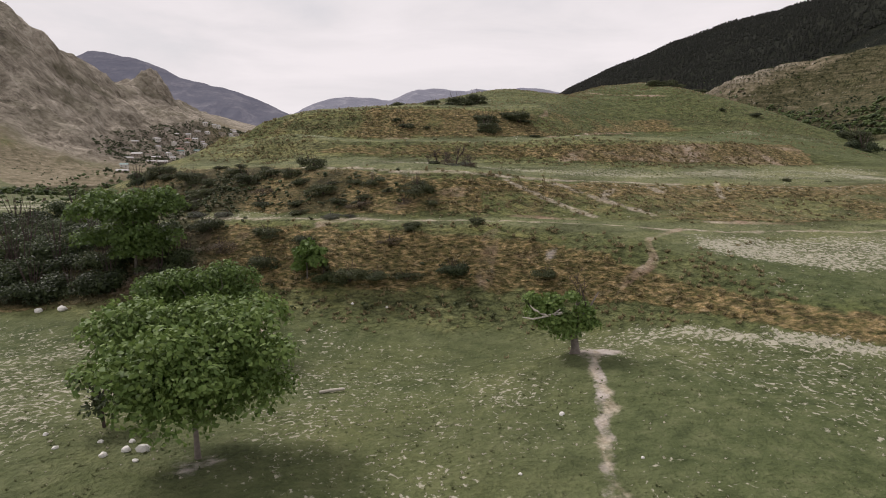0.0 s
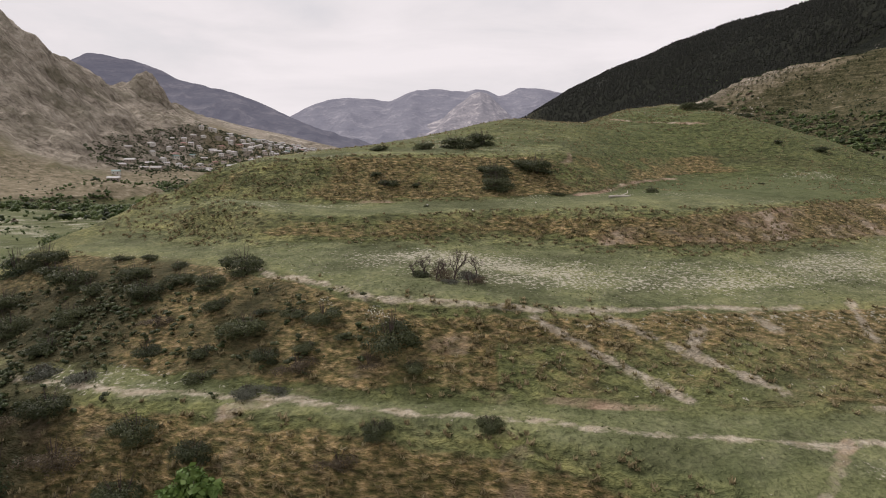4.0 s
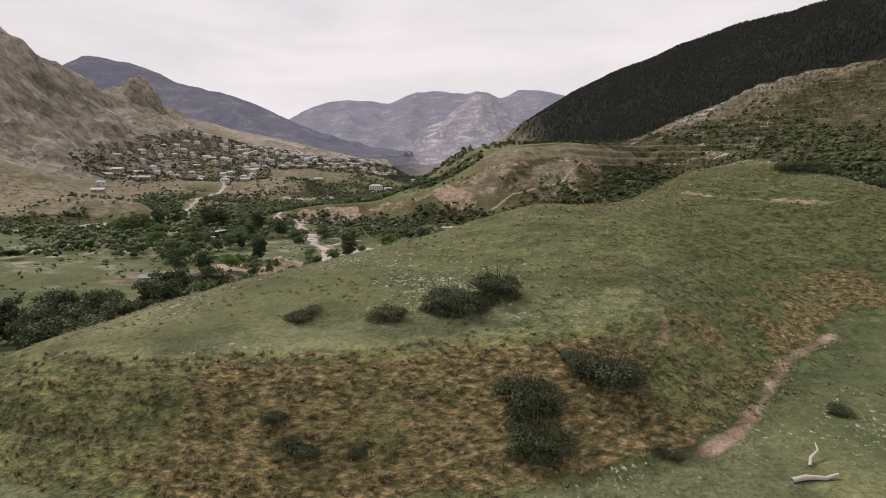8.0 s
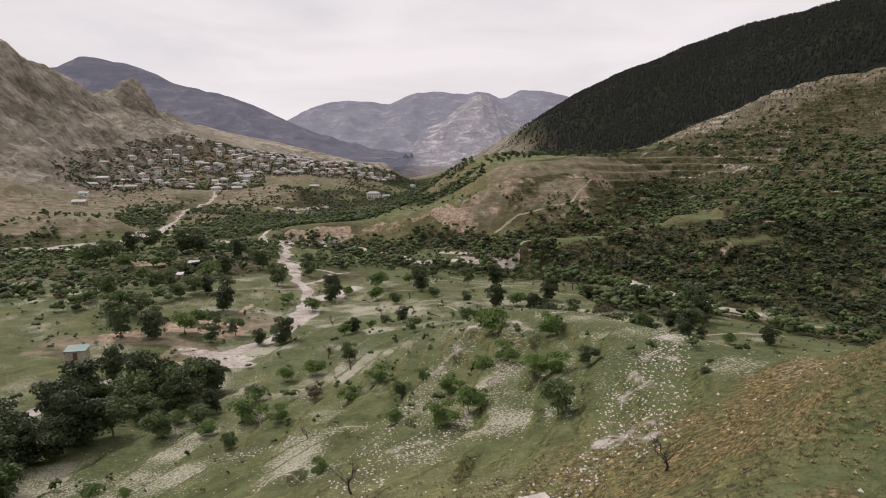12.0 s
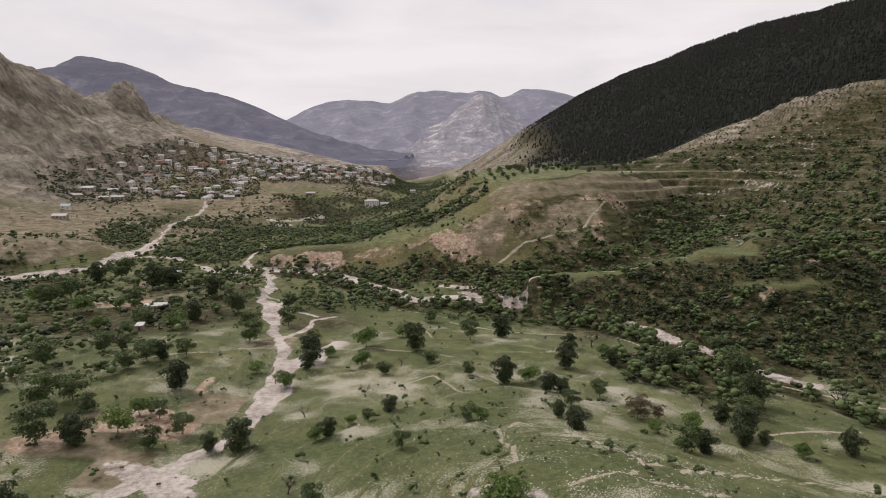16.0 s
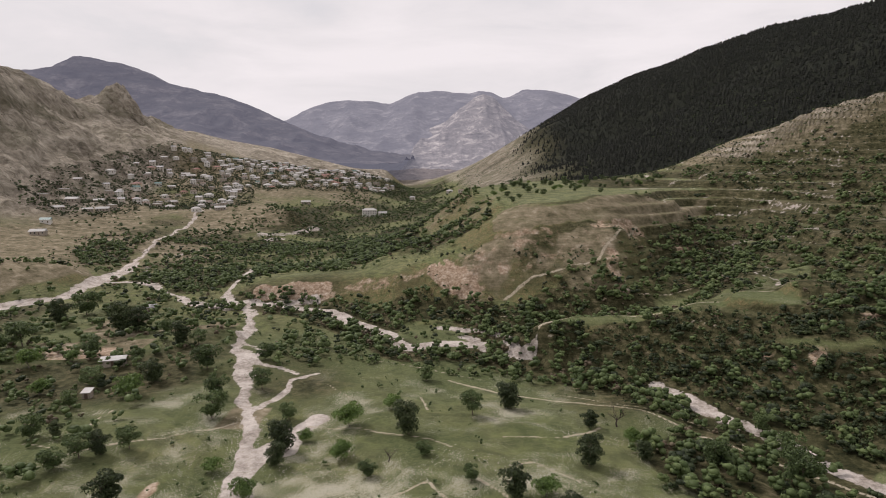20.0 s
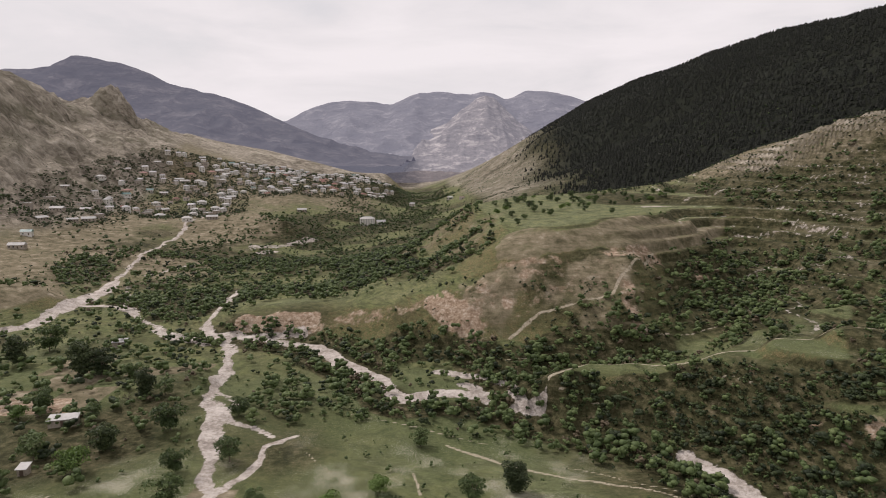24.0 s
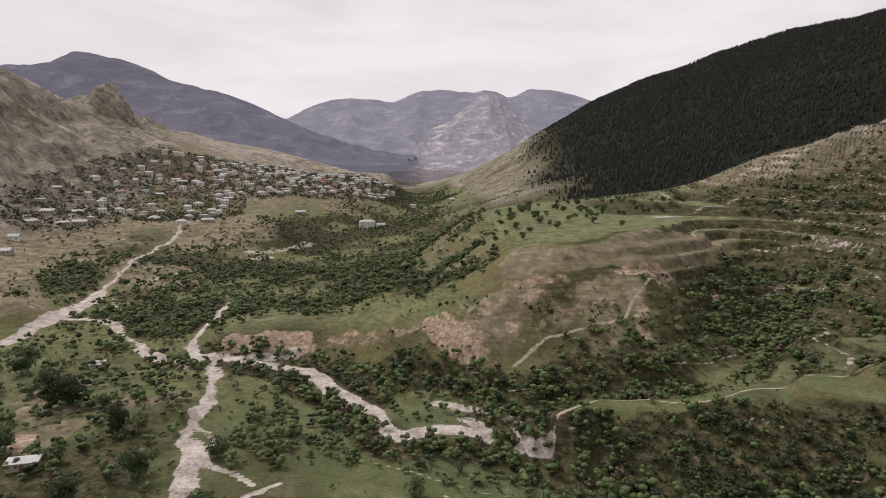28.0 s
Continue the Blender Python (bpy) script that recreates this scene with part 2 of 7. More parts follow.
    "mountain_west": [(-516, 1064, 71), (-493, 977, 63), (-560, 1017, 102), (-667, 1175, 172), (-640, 1281, 141), (-626, 1456, 142), (-487, 1270, 100), (-520, 860, 70), (-600, 760, 110), (-480, 1450, 95), (-400, 1600, 80)],
    "west_skyline": [(-800, 700, 260), (-720, 900, 258), (-690, 1030, 251), (-692, 1080, 236), (-692, 1130, 228), (-708, 1250, 214), (-704, 1330, 197), (-690, 1420, 187), (-634, 1600, 155), (-533, 1700, 128), (-457, 1800, 111), (-262, 1700, 65), (-180, 1950, 28)],
    "west_back": [(-1000, 700, 240), (-950, 1100, 190), (-950, 1500, 150), (-800, 1900, 120), (-500, 2200, 70), (-1400, 1500, 200)],
    "far_end": [(-900, 3000, 60), (-150, 2800, 0), (0, 3200, 0), (900, 3000, 120), (-1500, 3000, 250), (-3500, 4800, 300), (0, 4900, 20), (3500, 4800, 300), (2000, 2000, 350), (-2200, 2000, 260)],
}


def resampled(line, share=0.024):
    """Points along a line, closer together where the land is near."""
    out = []
    for a, b in zip(line, line[1:]):
        a, b = np.array(a, float), np.array(b, float)
        step = max(1.6, share * 0.5 * (a[1] + b[1] + 40))
        n = max(1, int(np.hypot(*(b - a)[:2]) / step))
        n = min(n, 14)
        for i in range(n):
            out.append(a + (b - a) * i / n)
    out.append(np.array(line[-1], float))
    return out


RUNS = ("plateau_edge", "plateau_rim", "near_river", "creek", "big_river", "bank", "crest", "cliff_foot", "cliff_top", "bare_ridge", "mountain_crest", "west_skyline", "behind_crest", "upper_slope", "behind_ridge", "east_spur", "east_gully")
KNOTS = []
for key, line in LAND.items():
    KNOTS += resampled(line) if key.startswith(RUNS) else [np.array(p, float) for p in line]
KNOTS = np.array(KNOTS)
# one knot only where two lines meet
keep = []
for i, k in enumerate(KNOTS):
    room = 0.3 + 0.004 * max(0, k[1])
    if all(np.hypot(*(KNOTS[j] - k)[:2]) > room for j in keep):
        keep.append(i)
KNOTS = KNOTS[keep]
SOFT = 0.2 + 0.006 * np.clip(KNOTS[:, 1], 0, None)


def solve_land():
    n = len(KNOTS)
    d = np.hypot(KNOTS[:, None, 0] - KNOTS[None, :, 0], KNOTS[:, None, 1] - KNOTS[None, :, 1])
    a = np.zeros((n + 3, n + 3))
    a[:n, :n] = np.sqrt(d * d + SOFT[None, :] ** 2) + np.eye(n) * -0.03
    a[:n, n] = 1
    a[:n, n + 1:] = KNOTS[:, :2] / 1000
    a[n:, :n] = a[:n, n:].T
    b = np.zeros(n + 3)
    b[:n] = KNOTS[:, 2]
    return np.linalg.solve(a, b)


WEIGHTS = solve_land()


def smooth_land(x, y):
    out = np.empty(len(x))
    n = len(KNOTS)
    kx, ky, s2 = KNOTS[:, 0].astype(np.float32), KNOTS[:, 1].astype(np.float32), (SOFT ** 2).astype(np.float32)
    w = WEIGHTS[:n]
    for i in range(0, len(x), 4096):
        px, py = x[i:i + 4096].astype(np.float32), y[i:i + 4096].astype(np.float32)
        d = (px[:, None] - kx) ** 2
        d += (py[:, None] - ky) ** 2
        d += s2
        np.sqrt(d, out=d)
        out[i:i + 4096] = d @ w + WEIGHTS[n] + (x[i:i + 4096] * WEIGHTS[n + 1] + y[i:i + 4096] * WEIGHTS[n + 2]) / 1000
    return out


def lattice(ix, iy, seed):
    h = (ix * 374761393 + iy * 668265263 + seed * 974634541) & 0x7FFFFFFF
    h = ((h ^ (h >> 13)) * 1274126177) & 0x7FFFFFFF
    return ((h ^ (h >> 16)) & 0xFFFF) / 32767.5 - 1


def value_noise(x, y, seed=0):
    fx, fy = np.floor(x), np.floor(y)
    ix, iy = fx.astype(np.int64), fy.astype(np.int64)
    u, v = x - fx, y - fy
    u, v = u * u * u * (u * (u * 6 - 15) + 10), v * v * v * (v * (v * 6 - 15) + 10)
    a, b = lattice(ix, iy, seed), lattice(ix + 1, iy, seed)
    c, d = lattice(ix, iy + 1, seed), lattice(ix + 1, iy + 1, seed)
    return (a + (b - a) * u) + ((c + (d - c) * u) - (a + (b - a) * u)) * v


def fractal(x, y, size, octaves=4, seed=0, ridged=False):
    total, amp, norm = np.zeros_like(x, dtype=float), 1.0, 0.0
    for o in range(octaves):
        k = 2 ** o / size
        v = value_noise(x * k + 17.3 * o, y * k - 9.1 * o, seed + o)
        total += amp * ((1 - 2 * np.abs(v)) if ridged else v)
        norm += amp
        amp *= 0.5
    return total / norm


def step01(v, a, b):
    t = np.clip((v - a) / (b - a), 0, 1)
    return t * t * (3 - 2 * t)


def zone_west(x, y):
    """1 on the bare rocky mountain west of the valley."""
    return step01(-x - 0.30 * y - 60, 0, 90) * step01(y, 650, 850) * step01(-x, 330, 480)


def zone_forest(x, y):
    """1 on the wooded mountain east of the valley."""
    edge = x - 98 - 0.16 * np.clip(y - 1250, 0, 900) + 45 * fractal(x, y, 130, 4, 71)
    ridge = np.clip(842 - 1.45 * np.clip(x - 250, 0, 90) - 0.48 * np.clip(x - 340, 0, 400), 560, 900)
    return step01(edge, 0, 120) * step01(y - ridge, 12, 30)


def near_line(x, y, line, half):
    """1 on a line of the plan, falling to 0 half a width out."""
    reach = 1.3 * half
    lx, ly = [p[0] for p in line], [p[1] for p in line]
    near = np.flatnonzero((x > min(lx) - reach) & (x < max(lx) + reach) & (y > min(ly) - reach) & (y < max(ly) + reach))
    out = np.zeros(len(x))
    x, y = x[near], y[near]
    best = np.full(len(x), 1e9)
    for (x0, y0, *_), (x1, y1, *_) in zip(line, line[1:]):
        vx, vy = x1 - x0, y1 - y0
        t = np.clip(((x - x0) * vx + (y - y0) * vy) / (vx * vx + vy * vy), 0, 1)
        best = np.minimum(best, np.hypot(x - x0 - t * vx, y - y0 - t * vy))
    out[near] = 1 - step01(best, half * 0.6, half * 1.3)
    return out


def gap_to(x, y, line):
    """Distance in plan to a line of the plan."""
    best = np.full(len(x), 1e9)
    for (x0, y0, *_), (x1, y1, *_) in zip(line, line[1:]):
        vx, vy = x1 - x0, y1 - y0
        t = np.clip(((x - x0) * vx + (y - y0) * vy) / (vx * vx + vy * vy), 0, 1)
        best = np.minimum(best, np.hypot(x - x0 - t * vx, y - y0 - t * vy))
    return best


def trail_gap(x, y, lines, half, best):
    """Lowers best to the distance beyond half a width from the nearest of the lines."""
    for line in lines:
        lx, ly = [q[0] for q in line], [q[1] for q in line]
        near = np.flatnonzero((x > min(lx) - 8) & (x < max(lx) + 8) & (y > min(ly) - 8) & (y < max(ly) + 8))
        best[near] = np.minimum(best[near], gap_to(x[near], y[near], line) - half)
    return best


def enclosed(x, y, ring):
    """True inside a ring of the plan."""
    hit = np.zeros(len(x), bool)
    for (x0, y0, *_), (x1, y1, *_) in zip(ring, ring[1:] + ring[:1]):
        if y0 != y1:
            hit ^= ((y0 > y) != (y1 > y)) & (x < (x1 - x0) * (y - y0) / (y1 - y0) + x0)
    return hit


def patch_of(x, y, ring, soft=1.0):
    """1 inside a ring, falling to 0 over a soft edge."""
    rx, ry = [q[0] for q in ring], [q[1] for q in ring]
    near = np.flatnonzero((x > min(rx)) & (x < max(rx)) & (y > min(ry)) & (y < max(ry)))
    out = np.zeros(len(x))
    px, py = x[near], y[near]
    out[near] = enclosed(px, py, ring) * step01(gap_to(px, py, ring + ring[:1]), 0, soft)
    return out


def strip(x, y, low, high, soft=0.5):
    """Between two lines of the plan: how far inside, and the share of the way up."""
    ring = list(low) + list(high)[::-1]
    rx, ry = [q[0] for q in ring], [q[1] for q in ring]
    near = np.flatnonzero((x > min(rx)) & (x < max(rx)) & (y > min(ry)) & (y < max(ry)))
    out, up = np.zeros(len(x)), np.zeros(len(x))
    px, py = x[near], y[near]
    a, b = gap_to(px, py, low), gap_to(px, py, high)
    out[near] = enclosed(px, py, ring) * step01(np.minimum(a, b), 0, soft)
    up[near] = a / (a + b + 1e-6)
    return out, up


SHEET = {}


def form(x, y):
    """The smooth form of the land, read from the sheet once that is laid."""
    if "form" not in SHEET:
        return smooth_land(x, y)
    return SHEET["form"].ravel() if len(x) == SHEET["form"].size else lookup(SHEET["form"], x, y)


def lookup(grid, x, y):
    """Reads a value between the corners of the ground sheet."""
    ys, half, s = SHEET["y"], SHEET["half"], SHEET["s"]
    r = np.clip(np.searchsorted(ys, y) - 1, 0, len(ys) - 2)
    fy = (y - ys[r]) / (ys[r + 1] - ys[r])
    q = np.clip(x / (half[r] + (half[r + 1] - half[r]) * fy), -1, 1)
    c = np.clip(np.searchsorted(s, q) - 1, 0, len(s) - 2)
    fx = (q - s[c]) / (s[c + 1] - s[c])
    return (grid[r, c] * (1 - fx) + grid[r, c + 1] * fx) * (1 - fy) + (grid[r + 1, c] * (1 - fx) + grid[r + 1, c + 1] * fx) * fy


def riser(x, y):
    """1 on the steep faces between the old fields of the eastern slopes, 0 on the fields."""
    w = form(x, y) + 1.6 * fractal(x, y, 60, 3, 41)
    saw = w / 5.5 - np.floor(w / 5.5)
    return step01(saw, 0.5, 0.66)


def land_height(x, y):
    x, y = np.atleast_1d(np.asarray(x, float)), np.atleast_1d(np.asarray(y, float))
    if "height" in SHEET:
        return lookup(SHEET["height"], x, y)
    z = smooth_land(x, y)
    if len(x) > 300000:
        SHEET["flat"] = z.copy()
    near = 1 - step01(y, 180, 420)
    z += near * (0.16 * fractal(x, y, 5, 3, 3) + 0.05 * fractal(x, y, 0.9, 2, 5))
    # little ravines down the spur
    for ravine in ([(1, 160), (4, 172), (7, 186), (10, 196)], [(6, 136), (12, 150), (18, 166), (20, 186)], [(-12, 146), (-8, 162), (-6, 178)]):
        z -= 1.1 * near_line(x, y, ravine, 3.2)
    # ravines and little slips below the plateau and on the cliff
    torn = np.maximum(near_line(x, y, [(0, 470), (30, 465), (60, 462), (90, 468), (112, 485)], 24), 0.5 * near_line(x, y, [(-100, 497), (-60, 492), (-20, 475), (5, 468)], 9))
    z += torn * (1.8 * fractal(x, y, 15, 4, 13, True) - 0.4)
    lobes = near_line(x, y, [(2, 560), (8, 620), (20, 690), (20, 760)], 42)
    z += lobes * 3.2 * fractal(x, y, 40, 3, 17, True)
    mid = step01(y, 180, 420) * (1 - step01(y, 900, 1300))
    z += mid * 0.9 * fractal(x, y, 34, 4, 11)
    # low field ledges on the spur and the meadows below it
    ledge = step01(y, 128, 150) * (1 - step01(y, 320, 350)) * (1 - step01(np.abs(x - 10), 62, 85))
    w = z + 0.9 * fractal(x, y, 30, 3, 43)
    saw = w / 1.7 - np.floor(w / 1.7)
    z += ledge * 0.7 * 1.7 * (step01(saw, 0.6, 0.95) - saw)
    # old field terraces on the eastern slopes
    terr = step01(x - 0.12 * (y - 380), 60, 120) * step01(y, 330, 380) * (1 - step01(y, 680, 780)) * step01(z, 3, 12)
    h = 5.5
    warped = z + 1.6 * fractal(x, y, 60, 3, 41)
    saw = warped / h - np.floor(warped / h)
    z += terr * 0.92 * h * (step01(saw, 0.55, 0.98) - saw)
    west = zone_west(x, y)
    z += west * (17 * fractal(x + 0.5 * y, y, 150, 4, 21, True) + 9 * fractal(x + 0.4 * y, y, 62, 3, 27, True) + 4 * fractal(x, y, 24, 3, 29, True) - 7)
    east = zone_forest(x, y)
    z += east * (12 * fractal(x, y, 230, 4, 33) + 3 * fractal(x, y, 50, 3, 35))
    wild = step01(y, 1700, 2600)
    z += wild * np.clip(np.abs(x) / 900, 0.05, 1) * 40 * fractal(x, y, 500, 5, 51, True)
    # the rock tooth on the western ridge
    for tx, ty, tall, wide in ((-662, 1448, 42, 24), (-636, 1452, 24, 20), (-690, 1440, 14, 26), (-600, 1180, 18, 30), (-560, 1130, 14, 22), (-640, 1040, 16, 24)):
        r = np.hypot(x - tx, (y - ty) * 0.8)
        z += tall * np.exp(-(r / wide) ** 2) * (1 + 0.4 * fractal(x, y, 14, 3, 63))
    return z


def height(x, y):
    return float(land_height([x], [y])[0])

# ---------------------------------------------------------------- materials
def material(name):
    m = bpy.data.materials.new(name)
    m.use_nodes = True
    t = m.node_tree
    return m, t, t.nodes["Principled BSDF"]


def noise_node(t, size, detail=4.0, rough=0.55, stretch=None, distort=0.0):
    n = t.nodes.new("ShaderNodeTexNoise")
    n.inputs["Scale"].default_value = 1.0 / size
    n.inputs["Detail"].default_value = detail
    n.inputs["Roughness"].default_value = rough
    n.inputs["Distortion"].default_value = distort
    co = t.nodes.new("ShaderNodeNewGeometry")
    if stretch:
        mp = t.nodes.new("ShaderNodeMapping")
        mp.inputs["Scale"].default_value = stretch
        wire(t, co.outputs["Position"], mp.inputs["Vector"])
        wire(t, mp.outputs["Vector"], n.inputs["Vector"])
    else:
        wire(t, co.outputs["Position"], n.inputs["Vector"])
    return n.outputs["Fac"]


def ramp(t, fac, stops, k=1.0):
    r = t.nodes.new("ShaderNodeValToRGB")
    e = r.color_ramp.elements
    while len(e) < len(stops):
        e.new(0.5)
    for stop, (p, c) in zip(e, stops):
        stop.position, stop.color = p, (*[k * v for v in c], 1)
    wire(t, fac, r.inputs["Fac"])
    return r.outputs["Color"]


def blend(t, fac, a, b):
    m = t.nodes.new("ShaderNodeMix")
    m.data_type = "RGBA"
    for socket, v in ((m.inputs["Factor"], fac), (m.inputs["A"], a), (m.inputs["B"], b)):
        if isinstance(v, tuple):
            socket.default_value = (*v, 1)
        elif isinstance(v, float):
            socket.default_value = v
        else:
            wire(t, v, socket)
    return m.outputs["Result"]


def calc(t, op, a, b=0.0):
    m = t.nodes.new("ShaderNodeMath")
    m.operation, m.use_clamp = op, False
    for socket, v in ((m.inputs[0], a), (m.inputs[1], b)):
        if isinstance(v, float):
            socket.default_value = v
        else:
            wire(t, v, socket)
    return m.outputs["Value"]


def remap(t, v, lo, hi, a=0.0, b=1.0):
    m = t.nodes.new("ShaderNodeMapRange")
    m.interpolation_type = "SMOOTHSTEP"
    for k, x in (("From Min", lo), ("From Max", hi), ("To Min", a), ("To Max", b)):
        m.inputs[k].default_value = x
    wire(t, v, m.inputs["Value"])
    return m.outputs["Result"]


def bumped(t, bsdf, fac, dist, strength=0.6):
    b = t.nodes.new("ShaderNodeBump")
    b.inputs["Distance"].default_value, b.inputs["Strength"].default_value = dist, strength
    wire(t, fac, b.inputs["Height"])
    wire(t, b.outputs["Normal"], bsdf.inputs["Normal"])


def attribute(t, name):
    a = t.nodes.new("ShaderNodeAttribute")
    a.attribute_name = name
    return a.outputs["Fac"]


def plain(name, colour, rough=0.8, size=0.3, vary=0.25, bump=0.01, metal=0.0):
    """A surface of one colour with stains and grain at two scales."""
    m, t, p = material(name)
    dark = tuple(c * (1 - vary) for c in colour)
    lite = tuple(min(1, c * (1 + vary)) for c in colour)
    a, b = noise_node(t, size * 6, 3), noise_node(t, size, 5)
    both = calc(t, "ADD", calc(t, "MULTIPLY", a, 0.5), calc(t, "MULTIPLY", b, 0.5))
    wire(t, ramp(t, both, [(0.35, dark), (0.65, lite)]), p.inputs["Base Color"])
    p.inputs["Roughness"].default_value, p.inputs["Metallic"].default_value = rough, metal
    bumped(t, p, b, bump)
    return m


def leafy(name, dark, mid, light, rough=0.6):
    """Leaves whose shade differs from clump to clump and tree to tree."""
    m, t, p = material(name)
    geo = t.nodes.new("ShaderNodeNewGeometry")
    info = t.nodes.new("ShaderNodeObjectInfo")
    mix = calc(t, "ADD", calc(t, "MULTIPLY", geo.outputs["Random Per Island"], 0.6), calc(t, "MULTIPLY", info.outputs["Random"], 0.4))
    wire(t, ramp(t, mix, [(0.1, dark), (0.5, mid), (0.9, light)]), p.inputs["Base Color"])
    p.inputs["Roughness"].default_value = rough
    p.inputs["Specular IOR Level"].default_value = 0.25
    trans = t.nodes.new("ShaderNodeBsdfTranslucent")
    trans.inputs["Color"].default_value = (*[c * 1.3 for c in light], 1)
    add = t.nodes.new("ShaderNodeMixShader")
    add.inputs["Fac"].default_value = 0.15
    wire(t, p.outputs["BSDF"], add.inputs[1])
    wire(t, trans.outputs["BSDF"], add.inputs[2])
    wire(t, add.outputs["Shader"], t.nodes["Material Output"].inputs["Surface"])
    return m


def ground_material():
    m, t, p = material("mountain_ground")
    big, mid, fine = noise_node(t, 22, 4), noise_node(t, 2.2, 6, 0.68), noise_node(t, 0.22, 3, 0.6)
    grass = ramp(t, mid, [(0.28, (0.066, 0.076, 0.034)), (0.5, (0.118, 0.128, 0.060)), (0.72, (0.195, 0.190, 0.105))], 0.97)
    lush = ramp(t, big, [(0.35, (0.102, 0.124, 0.048)), (0.65, (0.185, 0.182, 0.094))], 0.97)
    colour = blend(t, 0.45, grass, lush)
    # level fields kept short and green by grazing
    grazed = ramp(t, noise_node(t, 1.1, 5, 0.62), [(0.30, (0.102, 0.118, 0.056)), (0.5, (0.144, 0.158, 0.082)), (0.70, (0.190, 0.197, 0.110))], 0.97)
    colour = blend(t, calc(t, "MULTIPLY", remap(t, calc(t, "ADD", attribute(t, "lush"), calc(t, "MULTIPLY", calc(t, "SUBTRACT", mid, 0.5), 0.7)), 0.3, 0.75), 0.8), colour, grazed)
    specks = ramp(t, fine, [(0.34, (0.45, 0.45, 0.42)), (0.5, (1.0, 1.0, 1.0)), (0.68, (1.45, 1.42, 1.36))])
    m2 = t.nodes.new("ShaderNodeMix")
    m2.data_type, m2.blend_type, m2.clamp_result = "RGBA", "MULTIPLY", False
    m2.inputs["Factor"].default_value = 0.55
    wire(t, colour, m2.inputs["A"])
    wire(t, specks, m2.inputs["B"])
    colour = m2.outputs["Result"]
    # little cattle steps along every slope's contour, drawn as dark and light stripes
    ledges = ramp(t, noise_node(t, 1.5, 4, 0.6, (0.22, 0.22, 2.6), 0.3), [(0.38, (0.46, 0.47, 0.45)), (0.49, (0.96, 0.96, 0.95)), (0.62, (1.45, 1.38, 1.26))])
    m3 = t.nodes.new("ShaderNodeMix")
    m3.data_type, m3.blend_type, m3.clamp_result = "RGBA", "MULTIPLY", False
    m3.inputs["Factor"].default_value = 0.6
    wire(t, colour, m3.inputs["A"])
    wire(t, ledges, m3.inputs["B"])
    colour = m3.outputs["Result"]
    # darker grass of the lower meadow, the spur and parts of the hill
    dark_grass = ramp(t, noise_node(t, 0.9, 6, 0.66), [(0.3, (0.040, 0.054, 0.021)), (0.5, (0.078, 0.097, 0.040)), (0.72, (0.135, 0.146, 0.072))])
    colour = blend(t, calc(t, "MULTIPLY", attribute(t, "meadow"), 0.92), colour, dark_grass)
    # dry tussocks in rows along the contour
    tuft = noise_node(t, 0.34, 5, 0.66, (0.7, 0.9, 2.2))
    dry = ramp(t, tuft, [(0.28, (0.040, 0.042, 0.017)), (0.41, (0.088, 0.082, 0.034)), (0.51, (0.175, 0.140, 0.068)), (0.62, (0.33, 0.245, 0.135)), (0.76, (0.52, 0.42, 0.28))], 0.97)
    bank = remap(t, calc(t, "ADD", attribute(t, "bank"), calc(t, "MULTIPLY", calc(t, "SUBTRACT", mid, 0.5), 0.9)), 0.24, 0.56, 0.0, 0.9)
    colour = blend(t, bank, colour, dry)
    # rows of tussocks on little ledges along every steep bank
    rows = noise_node(t, 0.52, 4, 0.62, (0.75, 0.75, 2.2), 0.4)
    # tussock self-shade and bare soil between, painted as dark and light tones
    row_shading = ramp(t, rows, [(0.36, (0.48, 0.48, 0.44)), (0.46, (1.0, 1.0, 0.95)), (0.57, (1.42, 1.36, 1.24)), (0.7, (1.8, 1.68, 1.48))])
    m4 = t.nodes.new("ShaderNodeMix")
    m4.data_type, m4.blend_type, m4.clamp_result = "RGBA", "MULTIPLY", False
    wire(t, calc(t, "MULTIPLY", attribute(t, "steep"), 0.85), m4.inputs["Factor"])
    wire(t, colour, m4.inputs["A"])
    wire(t, row_shading, m4.inputs["B"])
    colour = m4.outputs["Result"]
    # pale dead weeds and stones in the meadow
    flecks = noise_node(t, 0.24, 3.5, 0.62, (1.0, 0.8, 0.6), 0.5)
    level = calc(t, "ADD", flecks, calc(t, "MULTIPLY", calc(t, "SUBTRACT", attribute(t, "fleck"), 0.5), 0.34))
    colour = blend(t, calc(t, "MULTIPLY", remap(t, attribute(t, "fleck"), 0.6, 1.0), 0.34), colour, (0.27, 0.27, 0.17))
    fleck = calc(t, "MULTIPLY", remap(t, level, 0.575, 0.665), 0.85)
    colour = blend(t, fleck, colour, (0.42, 0.395, 0.315))
    # scrub-covered soil
    steps = noise_node(t, 2.6, 5, 0.65, (0.16, 0.16, 1.5), 0.4)
    scrub = ramp(t, calc(t, "ADD", calc(t, "MULTIPLY", noise_node(t, 3.2, 6, 0.75), 0.65), calc(t, "MULTIPLY", steps, 0.35)), [(0.36, (0.018, 0.022, 0.009)), (0.47, (0.058, 0.058, 0.026)), (0.55, (0.118, 0.108, 0.056)), (0.66, (0.26, 0.215, 0.140))], 0.72)
    colour = blend(t, remap(t, attribute(t, "scrub"), 0.2, 0.8), colour, scrub)
    # grey and ochre rock
    strata = calc(t, "ADD", calc(t, "MULTIPLY", noise_node(t, 11, 9, 0.72, (1.0, 1.0, 0.7), 0.8), 0.6), calc(t, "MULTIPLY", noise_node(t, 70, 5, 0.6, (1.0, 1.0, 1.5), 0.6), 0.4))
